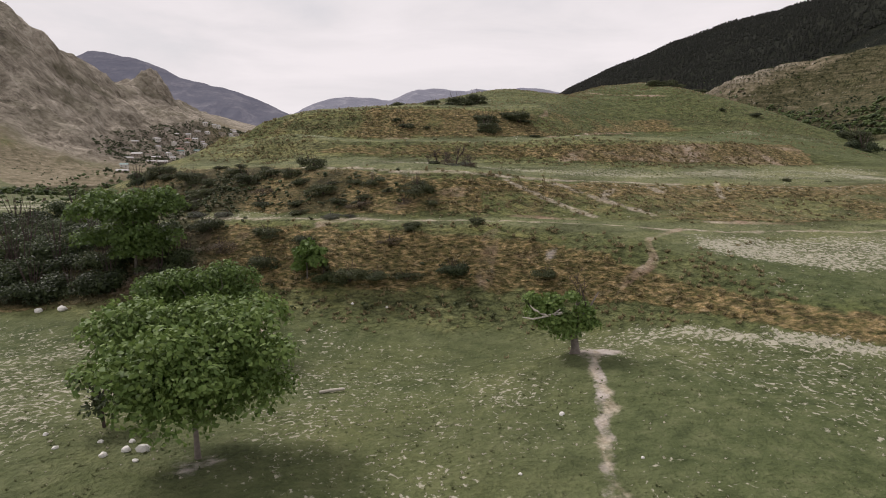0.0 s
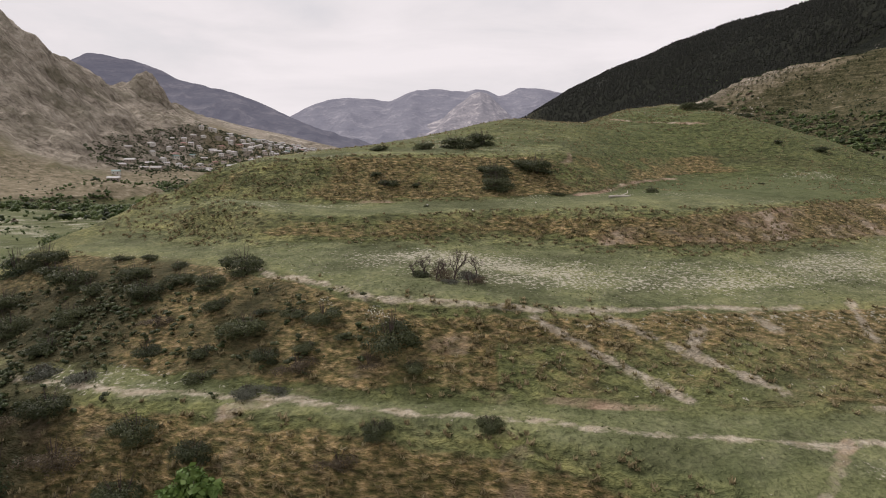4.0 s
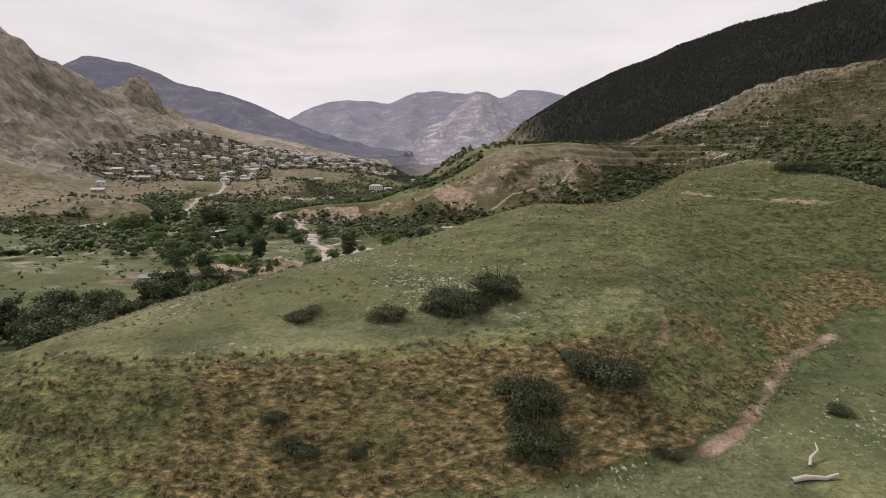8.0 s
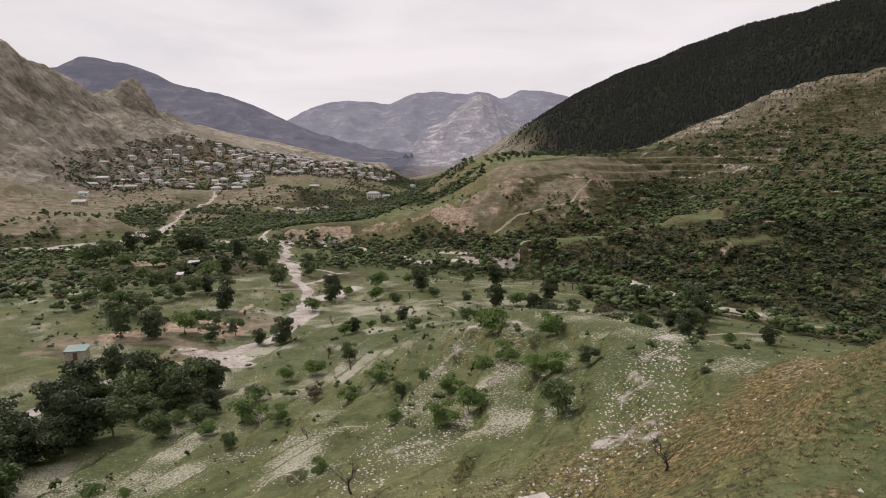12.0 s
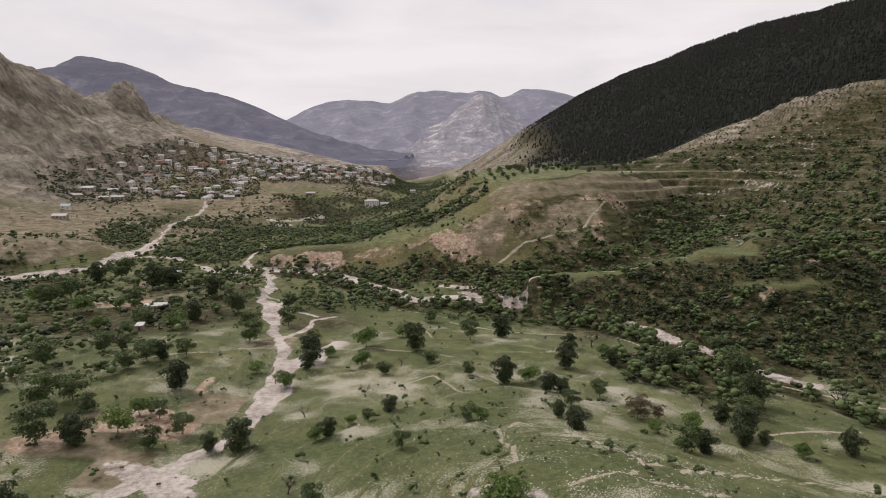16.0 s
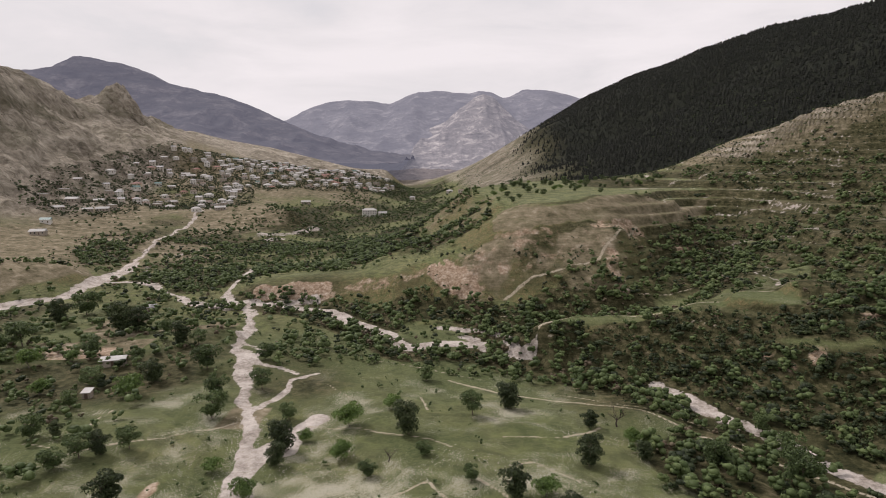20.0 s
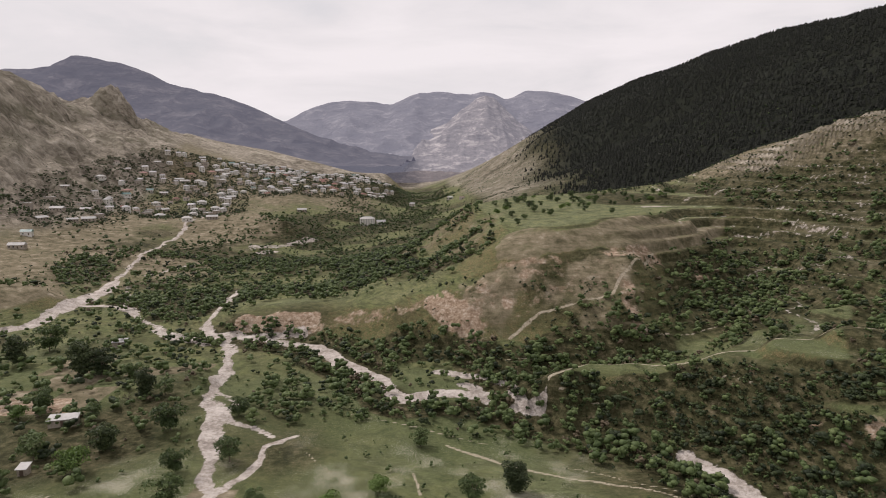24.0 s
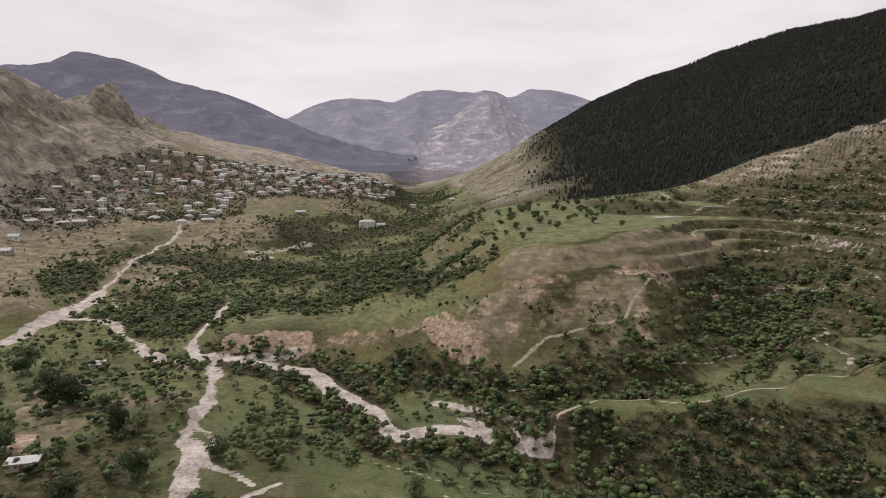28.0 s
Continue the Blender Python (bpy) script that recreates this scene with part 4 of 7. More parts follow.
        lush, scrub, earth = np.maximum(lush, 0.62 * spur_field), scrub * (1 - spur_field), earth * (1 - spur_field)
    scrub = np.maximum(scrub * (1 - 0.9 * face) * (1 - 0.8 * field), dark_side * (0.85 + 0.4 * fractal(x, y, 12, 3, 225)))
    for ex, ey, rx, ry in ((-141, 416, 11, 9), (-112, 428, 12, 7), (-100, 436, 7, 6), (-158, 400, 9, 8), (-55, 330, 6, 9)):
        earth = np.maximum(earth, 0.75 * (1 - step01(np.maximum(np.abs(x - ex) / rx, np.abs(y - ey) / ry), 0.8, 1.15)))
    rock = np.maximum.reduce([west, step01(y, 1700, 2300) * 0.6, 0.55 * step01(y, 1380, 1560) * step01(-x, 100, 160)])
    ridge = step01(slope, 0.3, 0.6) * step01(x, 230, 260) * step01(y, 650, 700) * (1 - step01(y, 800, 900))
    rock = np.maximum(rock, 0.5 * ridge)
    rock = np.maximum(rock, 0.42 * step01(x + 40, 0, 60) * step01(y, 900, 1050) * (1 - east) * step01(z, 10, 30))
    wander = 1.0 + 0.6 * fractal(x, y, 16, 3, 95)
    bend = step01(y, 150, 220)
    ox, oy = x, y
    x = x + bend * 4.6 * fractal(ox, oy, 22, 4, 191)
    y = y + bend * 4.6 * fractal(ox, oy, 22, 4, 193)
    gravel = np.maximum(near_line(x, y, LAND["near_river"], 2.1), near_line(x, y, LAND["near_river"][8:], 2.0)) * wander
    braid_x, braid_y = x + 9 * fractal(ox, oy, 46, 2, 301), y + 9 * fractal(ox, oy, 46, 2, 303)
    gravel = np.maximum(gravel, 0.8 * wander * near_line(braid_x, braid_y, LAND["near_river"][6:], 1.4))
    gravel = np.maximum(gravel, 0.8 * wander * near_line(braid_x, braid_y, LAND["big_river"][:7], 2.4))
    gravel = np.maximum(gravel, wander * near_line(x, y, [(-44, 268), (-40, 282), (-45, 297), (-40, 316), (-34, 330)], 3.2))
    gravel = np.maximum(gravel, wander * np.maximum(near_line(x, y, LAND["creek"][7:], 2.8), near_line(x, y, LAND["creek"][9:], 3.9)))
    gravel = np.maximum(gravel, wander * near_line(x, y, LAND["creek"][1:5], 3.4))
    gravel = np.maximum(gravel, wander * near_line(x, y, LAND["big_river"][:6], 4.6))
    gravel = np.maximum(gravel, 0.55 * wander * near_line(x, y, [(-196, 800), (-170, 850), (-150, 910)], 6.0))
    gravel = np.maximum(gravel, 0.8 * near_line(x, y, WEST_ROAD, 2.3))
    for line, half in SIDE_CHANNELS:
        gravel = np.maximum(gravel, 0.78 * wander * near_line(x, y, line, half))
    gravel = np.maximum(gravel, 0.50 * near_line(x, y, MEADOW_PATH, 0.36) * (0.95 + 0.35 * fractal(x, y, 1.6, 2, 97)))
    gravel = np.maximum(gravel, 0.8 * np.exp(-((x - 6.9) ** 2 + (y - 28.0) ** 2) / 2.4))
    for gx, gy, r in ((4.4, 41.0, .9), (3.9, 39.4, .8), (6.8, 38.6, .6), (-1.5, 40.2, .7), (-12, 44.4, .7)):
        gravel = np.maximum(gravel, 0.36 * np.exp(-((x - gx) ** 2 + (y - gy) ** 2) / r))
    gravel = np.maximum(gravel, 0.42 * np.exp(-((x + 7.6) ** 2 + (y - 17.6) ** 2) / 3.5))
    for line in SCREE:
        gravel = np.maximum(gravel, (0.36 + 0.4 * fractal(x, y, 5, 3, 99)) * near_line(x, y, line, 1.7))
        fleck = np.maximum(fleck, 0.46 * near_line(x, y, line, 2.6))
    for ring in STUBBLE:
        fleck = np.maximum(fleck, 0.5 * patch_of(x, y, ring, 7.0))
    x, y = ox, oy
    # stony edges of the little field ledges
    w = SHEET["flat"] + 0.9 * fractal(x, y, 30, 3, 43)
    saw = w / 1.7 - np.floor(w / 1.7)
    edge = step01(saw, 0.74, 0.86) * (1 - step01(saw, 0.9, 1.0)) * step01(y, 185, 205) * (1 - step01(y, 320, 350)) * (1 - step01(np.abs(x - 10), 62, 85))
    gravel = np.maximum(gravel, 0.18 * edge * (0.8 + 0.6 * fractal(x, y, 14, 3, 98)))
    for gx, gy, r in ((351, 629, 9), (300, 596, 7), (325, 700, 8), (262, 560, 6)):
        gravel = np.maximum(gravel, 0.32 * np.exp(-((x - gx) ** 2 + (y - gy) ** 2) / r ** 2) * (0.7 + 0.6 * fractal(x, y, 8, 3, 89)))
    for line in HILL_TERRACES:
        gravel = np.maximum(gravel, 0.44 * near_line(x, y, line, 2.2))
    cliff = np.maximum(near_line(x, y, [(-98, 496), (-80, 495), (-66, 493)], 7), near_line(x, y, [(0, 472), (8, 461), (15, 455)], 6))
    cliff = np.maximum(cliff, 0.45 * near_line(x, y, [(-66, 493), (-40, 486), (-20, 478), (0, 472)], 4))
    scar = cliff * step01(slope, 0.35, 0.7) * 1.1
    scar = np.maximum(scar, 0.16 * step01(slope, 0.5, 0.85) * step01(y, 300, 330) * (1 - step01(y, 700, 800)) * (0.7 + 0.6 * fractal(x, y, 40, 3, 94)))
    scar = np.maximum(scar, 0.55 * near_line(x, y, [(88, 489), (104, 497), (112, 505)], 7))
    scar = np.maximum(scar, 0.55 * near_line(x, y, [(88, 466), (86, 458), (87, 450), (87, 440)], 4.0))
    scar = np.maximum(scar, 0.50 * near_line(x, y, [(32, 482), (45, 479), (58, 481)], 3.5))
    scar = np.maximum(scar, 0.50 * near_line(x, y, [(20, 472), (16, 460), (20, 448)], 7))
    scar = np.maximum(scar, 0.40 * near_line(x, y, [(136, 516), (143, 510), (150, 499)], 3))
    lip = form(x, y) + 1.6 * fractal(x, y, 60, 3, 41)
    lip = lip / 5.5 - np.floor(lip / 5.5)
    lip = step01(lip, 0.36, 0.44) * (1 - step01(lip, 0.47, 0.55)) * step01(x, 120, 150) * step01(y, 340, 380) * (1 - step01(y, 760, 820))
    gravel = np.maximum(gravel, 0.56 * lip * (0.85 + 0.5 * fractal(x, y, 35, 3, 96)))
    scrub = np.maximum(scrub, 0.85 * near_line(x, y, [(72, 352), (105, 362), (150, 348), (200, 345)], 22) * (0.8 + 0.5 * fractal(x, y, 15, 3, 88)))
    risers = riser(x, y) * step01(x, 95, 130) * step01(y, 330, 360) * (1 - step01(y, 760, 820))
    scrub = np.maximum(scrub, risers)
    hillside = step01(x - 0.14 * (y - 380), 105, 150) * step01(y, 330, 370) * (1 - step01(y, 690, 760)) * (1 - field) * (1 - face)
    scrub = np.maximum(scrub, hillside * (0.62 + 0.7 * fractal(x, y, 26, 4, 231)))
    for ring in SPUR_FIELDS:
        scrub = scrub * (1 - patch_of(jx, jy, ring, 4.0))
    scar = np.maximum(scar, 0.34 * step01(slope, 0.3, 0.6) * near_line(x, y, [(20, 470), (45, 468), (70, 470), (85, 478), (95, 490)], 16))
    scar = np.maximum(scar, one * (0.26 + 0.3 * worn) * (1 - step01(x, 6, 12)))
    scar = np.maximum(scar, three * (0.30 * step01(x, 11, 14) + 0.25 * worn + 0.10))
    scar = np.maximum(scar, 0.50 * near_line(x, y, LAND["bank_two_foot"][3:7], 0.5) * (0.9 + 0.5 * worn))
    scar = np.maximum(scar, 0.46 * near_line(x, y, LAND["bank_four_foot"][:4], 0.5) * (0.9 + 0.8 * worn))
    scar = np.maximum(scar, 0.55 * near_line(x, y, [(8.7, 36.0), (10.4, 35.4), (12.2, 35.3), (12.7, 37.9), (16.2, 42.0)], 0.4))
    scar = np.maximum(scar, 0.42 * near_line(x, y, [(3.3, 41.3), (2.8, 39.5)], 0.8))
    for ring in OCHRE_PLOTS:
        scar = np.maximum(scar, 0.85 * patch_of(jx, jy, ring, 3.0))
    for ring in PLOUGHED:
        scar = np.maximum(scar, 0.66 * patch_of(x, y, ring, 1.5))
    for ex, ey, r in ((107, 386, 2.5), (113, 360, 3), (117, 352, 3), (125, 350, 3.5), (137, 506, 4), (88, 488, 3), (148, 362, 4), (42, 473, 5), (33, 462, 4), (87, 452, 4), (87, 443, 3.5), (7, 460, 4)):
        scar = np.maximum(scar, 0.75 * np.exp(-((x - ex) ** 2 + (y - ey) ** 2) / r ** 2))
    scar = np.maximum(scar, 0.50 * near_line(x, y, [(13, 65.6), (18.6, 65.4), (25.8, 68.3), (32.2, 71), (40, 74)], 1.3))
    scar = np.maximum(scar, 0.58 * near_line(x, y, [(13, 77.8), (15.1, 79.4), (18, 82.6), (22, 87.7), (25.9, 90.9), (28.3, 92.9)], 0.45))
    scar = np.maximum(scar, 0.50 * near_line(x, y, [(14.4, 87.7), (14.2, 86), (13.2, 84.4)], 0.5))
    scar = np.maximum(scar, 0.55 * near_line(x, y, [(26.9, 116.4), (31.3, 115), (36.4, 113.8), (40.3, 112.7), (42.8, 110.7)], 0.5))
    scar = np.maximum(scar, 0.46 * near_line(x, y, [(-9, 45), (-4, 46.6), (-0.6, 47.2), (2, 47.6)], 0.7))
    # trodden paths and rubble edges, as a distance, so that they stay narrow
    kx, ky = x + 0.5 * fractal(x, y, 3.5, 3, 241), y + 0.5 * fractal(x, y, 3.5, 3, 243)
    trail = np.full(len(x), 6.0)
    trail_gap(kx, ky, [RIM_TRACK[1:]], 0.16, trail)
    trail_gap(kx, ky, SHEEP_TRACKS, 0.22, trail)
    trail_gap(kx, ky, [MEADOW_PATH], 0.05, trail)
    trail_gap(kx, ky, [TERRACE_TRACK, [(-13.9, 40.4), (-11.7, 38.2), (-11.2, 35.0), (-9.3, 29.7)]], 0.10, trail)
    trail_gap(kx, ky, [LAND["bank_four_top"][1:6]], -0.10, trail)
    qx, qy = x + 1.6 * fractal(x, y, 12, 3, 245), y + 1.6 * fractal(x, y, 12, 3, 247)
    trail_gap(qx, qy, FIELD_WALLS[:2], 0.05, trail)
    trail_gap(qx, qy, FIELD_WALLS[2:], 0.35, trail)
    trail_gap(qx, qy, FOOTPATHS, 0.35, trail)
    trail_gap(qx, qy, [VALLEY_TRACK[2:]], 0.7, trail)
    trail_gap(qx, qy, [SPUR_TRACK, GULLY_TRACK], 0.6, trail)
    meadow = np.maximum((1 - step01(y, 36, 41)) * (0.75 + 0.5 * fractal(x, y, 10, 3, 251)), 0.75 * step01(y, 130, 150) * (1 - step01(y, 400, 470)) * (0.8 + 0.7 * fractal(x, y, 22, 3, 253)))
    meadow = np.clip(np.maximum(meadow, 0.35 * patch_of(fx, fy, [(-30, 56), (-14, 50), (-9, 47.5), (-24, 50)], 2.0)), 0, 1)
    # shading of the hill's east side put into the grass tone
    meadow = np.maximum(meadow, 0.75 * step01(x, 12, 22) * step01(y, 72, 80) * near)
    meadow = np.maximum(meadow, 0.35 * upper)
    steep = step01(slope, 0.18, 0.42) * (1 - step01(y, 150, 260))
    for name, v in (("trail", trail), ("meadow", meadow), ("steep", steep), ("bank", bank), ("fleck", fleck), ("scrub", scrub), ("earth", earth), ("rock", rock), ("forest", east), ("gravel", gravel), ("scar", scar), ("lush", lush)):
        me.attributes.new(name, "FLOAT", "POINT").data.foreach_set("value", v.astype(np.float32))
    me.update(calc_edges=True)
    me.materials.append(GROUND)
    SHEET["height"] = g
    ob = new("ground", me)
    return tagged(ob, "terraced green hillside, gravel river valley and mountain slopes", "ground", kind="structure")


ground = sheet()


# ---------------------------------------------------------------- mesh helpers
def mesh_of(name, verts, faces, mat, smooth=False):
    me = bpy.data.meshes.new(name)
    me.from_pydata([tuple(v) for v in verts], [], [tuple(f) for f in faces])
    if smooth:
        me.polygons.foreach_set("use_smooth", np.ones(len(me.polygons), dtype=bool))
    me.materials.append(mat)
    me.update()
    return me


def mesh_array(name, verts, faces, mat):
    """A mesh from arrays whose faces all have the same number of corners."""
    me = bpy.data.meshes.new(name)
    k = faces.shape[1]
    me.vertices.add(len(verts))
    me.vertices.foreach_set("co", np.asarray(verts, np.float32).ravel())
    me.loops.add(faces.size)
    me.loops.foreach_set("vertex_index", faces.astype(np.int32).ravel())
    me.polygons.add(len(faces))
    me.polygons.foreach_set("loop_start", np.arange(0, faces.size, k, dtype=np.int32))
    me.update(calc_edges=True)
    me.materials.append(mat)
    return me


def part_of(name, me, parent, label=""):
    ob = new(name, me)
    ob.parent = parent
    return tagged(ob, label) if label else ob


def part(name, bm, mat, parent, label=""):
    me = bpy.data.meshes.new(name)
    bm.to_mesh(me)
    bm.free()
    me.materials.append(mat)
    return part_of(name, me, parent, label)


def strewn(verts, faces, places, sizes, turns, heights=None):
    """Many copies of one small shape in one pair of arrays."""
    n, v = len(places), len(verts)
    c, s = np.cos(turns)[:, None], np.sin(turns)[:, None]
    h = sizes if heights is None else heights
    out = np.empty((n, v, 3))
    out[:, :, 0] = places[:, :1] + sizes[:, None] * (verts[None, :, 0] * c - verts[None, :, 1] * s)
    out[:, :, 1] = places[:, 1:2] + sizes[:, None] * (verts[None, :, 0] * s + verts[None, :, 1] * c)
    out[:, :, 2] = places[:, 2:] + h[:, None] * verts[None, :, 2]
    f = (faces[None] + (np.arange(n) * v)[:, None, None]).reshape(-1, faces.shape[1])
    return out.reshape(-1, 3), f


def tube(points, radii, sides=6):
    """Rings along a bent, tapering limb."""
    verts, faces = [], []
    for i, (p, r) in enumerate(zip(points, radii)):
        p = Vector(p)
        way = (Vector(points[min(i + 1, len(points) - 1)]) - Vector(points[max(i - 1, 0)])).normalized()
        a = way.orthogonal().normalized()
        b = way.cross(a)
        for k in range(sides):
            w = 2 * math.pi * k / sides
            verts.append(p + (a * math.cos(w) + b * math.sin(w)) * r)
    for i in range(len(points) - 1):
        for k in range(sides):
            j = (k + 1) % sides
            faces.append((i * sides + k, i * sides + j, (i + 1) * sides + j, (i + 1) * sides + k))
    return verts, faces


def joined(pieces):
    verts, faces = [], []
    for v, f in pieces:
        o = len(verts)
        verts += v
        faces += [tuple(i + o for i in q) for q in f]
    return verts, faces


def leaf_cloud(rng, lobes, count, leaf, droop=0.25):
    """Leaves as small ragged four-cornered pieces on and in a cluster of lobes; lobes: rows of x, y, z, radius, flattening."""
    lobes = np.array(lobes, float)
    weight = lobes[:, 3] ** 2
    pick = rng.choice(len(lobes), count, p=weight / weight.sum())
    d = rng.normal(size=(count, 3))
    d /= np.linalg.norm(d, axis=1)[:, None]
    d[:, 2] = np.where(d[:, 2] < -0.35, -d[:, 2] * 0.6, d[:, 2])
    r = lobes[pick, 3] * (0.55 + 0.55 * rng.random(count) ** 0.6)
    centre = lobes[pick, :3] + d * r[:, None] * np.stack([np.ones(count), np.ones(count), lobes[pick, 4]], 1)
    face = d * 0.9 + rng.normal(size=(count, 3)) * 0.6 + np.array([0, 0, 0.45])
    face /= np.linalg.norm(face, axis=1)[:, None]
    a = np.cross(face, rng.normal(size=(count, 3)))
    a /= np.linalg.norm(a, axis=1)[:, None]
    b = np.cross(face, a)
    size = leaf * (0.55 + 0.9 * rng.random(count))[:, None]
    verts = np.empty((count, 4, 3))
    verts[:, 0] = centre - a * size * 0.55
    verts[:, 1] = centre - b * size * (0.25 + 0.2 * rng.random((count, 1))) - face * size * droop * 0.4
    verts[:, 2] = centre + a * size * 0.6 - face * size * droop
    verts[:, 3] = centre + b * size * (0.25 + 0.25 * rng.random((count, 1))) - face * size * droop * 0.3
    return verts.reshape(-1, 3), np.arange(count * 4).reshape(-1, 4)


BARK = plain("bark", (0.13, 0.10, 0.075), 0.95, 0.12, 0.4, 0.02)
GREY_BARK = plain("weathered_bark", (0.17, 0.145, 0.125), 0.95, 0.12, 0.35, 0.02)
DARK_TWIG = plain("dark_twigs", (0.060, 0.042, 0.036), 0.95, 0.2, 0.35, 0.01)
DEAD_WOOD = plain("bleached_wood", (0.46, 0.42, 0.36), 0.9, 0.15, 0.2, 0.01)
WALNUT_LEAF = leafy("walnut_leaves", (0.046, 0.078, 0.019), (0.092, 0.148, 0.034), (0.170, 0.236, 0.065))
ORCHARD_LEAF = leafy("orchard_leaves", (0.028, 0.044, 0.015), (0.062, 0.092, 0.030), (0.120, 0.158, 0.058))
DARK_LEAF = leafy("thicket_leaves", (0.014, 0.022, 0.009), (0.036, 0.051, 0.019), (0.080, 0.102, 0.040))
FRESH_LEAF = leafy("fresh_leaves", (0.052, 0.092, 0.018), (0.086, 0.144, 0.030), (0.138, 0.196, 0.052))
VALLEY_LEAF = leafy("valley_leaves", (0.036, 0.054, 0.018), (0.076, 0.108, 0.036), (0.138, 0.176, 0.066))
BUSH_LEAF = leafy("bush_leaves", (0.020, 0.027, 0.011), (0.046, 0.056, 0.022), (0.092, 0.102, 0.044))
BROWN_LEAF = leafy("reddish_leaves", (0.048, 0.036, 0.020), (0.088, 0.066, 0.040), (0.135, 0.108, 0.068))
BLOSSOM = leafy("white_blossom", (0.42, 0.42, 0.34), (0.60, 0.60, 0.50), (0.75, 0.75, 0.66))
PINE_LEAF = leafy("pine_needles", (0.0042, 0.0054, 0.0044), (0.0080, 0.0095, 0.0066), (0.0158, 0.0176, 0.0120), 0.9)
SAGE_LEAF = leafy("grey_scrub_leaves", (0.045, 0.050, 0.034), (0.085, 0.090, 0.065), (0.130, 0.135, 0.100))


def trunk_mesh(rng, high, thick, limbs, spread, mat, name="trunk", sides=7, lean=0.06):
    """A tapered trunk that forks into bent limbs; its unit is the metre."""
    fork = high * 0.36
    bend = rng.normal(size=2) * lean * high
    spine = [(0, 0, -0.25 * thick - 0.15), (bend[0] * 0.2, bend[1] * 0.2, fork * 0.4), (bend[0] * 0.5, bend[1] * 0.5, fork), (bend[0] * 0.8, bend[1] * 0.8, high * 0.62), (bend[0], bend[1], high * 0.85)]
    pieces = [tube(spine, [thick * 0.75, thick * 0.5, thick * 0.42, thick * 0.25, thick * 0.08], sides)]
    for i in range(limbs):
        w = 2 * math.pi * i / limbs + rng.normal() * 0.4
        z0 = fork * (0.85 + 0.5 * rng.random())
        reach = spread * (0.55 + 0.45 * rng.random())
        top = high * (0.55 + 0.35 * rng.random())
        b0 = (bend[0] * 0.45, bend[1] * 0.45)
        pts = [(b0[0], b0[1], z0), (b0[0] + math.cos(w) * reach * 0.35, b0[1] + math.sin(w) * reach * 0.35, z0 + (top - z0) * 0.4), (b0[0] + math.cos(w + 0.2) * reach * 0.75, b0[1] + math.sin(w + 0.2) * reach * 0.75, z0 + (top - z0) * 0.75), (b0[0] + math.cos(w) * reach, b0[1] + math.sin(w) * reach, top)]
        pieces.append(tube(pts, [thick * 0.3, thick * 0.2, thick * 0.12, thick * 0.03], max(4, sides - 2)))
    v, f = joined(pieces)
    return mesh_of(name, v, f, mat, True)


def twig_mesh(rng, high, thick, mat, depth=3, splits=3, name="bare_crown", upright=0.5):
    """A leafless crown: limbs that fork again and again."""
    pieces = []

    def grow(p, way, length, r, level):
        mid = p + way * length * 0.5 + Vector(rng.normal(size=3)) * length * 0.07
        end = p + way * length + Vector(rng.normal(size=3)) * length * 0.1
        pieces.append(tube([p, mid, end], [r, r * 0.75, r * 0.45], 5 if level == 0 else 3))
        if level < depth:
            for _ in range(splits if level else splits + 1):
                side = Vector(rng.normal(size=3))
                side.z = abs(side.z) * upright
                grow(p + (end - p) * (0.55 + 0.45 * rng.random()), (way * 0.7 + side.normalized() * 0.75).normalized(), length * (0.55 + 0.2 * rng.random()), r * 0.5, level + 1)

    grow(Vector((0, 0, -0.15)), Vector((0.05, 0.03, 1)).normalized(), high * 0.42, thick, 0)
    v, f = joined(pieces)
    return mesh_of(name, v, f, mat, True)


def broad_lobes(rng, high, wide, lobes, low=0.30, fat=1.0):
    """Lobes of a rounded broad-leaved crown, uneven in outline."""
    rows = []
    for i in range(lobes):
        w, q = rng.random() * 2 * math.pi, rng.random() ** 0.6
        z = high * (low + (0.84 - low) * rng.random())
        room = math.sqrt(max(0.05, 1 - ((z / high - 0.6) / 0.44) ** 2))
        rows.append((math.cos(w) * q * wide * 0.36 * room, math.sin(w) * q * wide * 0.36 * room, z, fat * wide * (0.13 + 0.09 * rng.random()), 0.75))
    return rows


def broad_tree(name, seed, high, wide, count, leaf, mat, bark, label, category="tree", lobes=16, thick=None, trunk_sides=7, low=0.22, fat=1.0):
    rng = np.random.default_rng(seed)
    top = new(name)
    part_of("trunk", trunk_mesh(rng, high, thick or 0.035 * high, 6, wide * 0.36, bark, sides=trunk_sides), top)
    v, f = leaf_cloud(rng, broad_lobes(rng, high, wide / (0.55 + 0.45 * fat), lobes, low, fat), count, leaf)
    part_of("crown", mesh_array("crown", v, f, mat), top)
    return tagged(top, label, category)


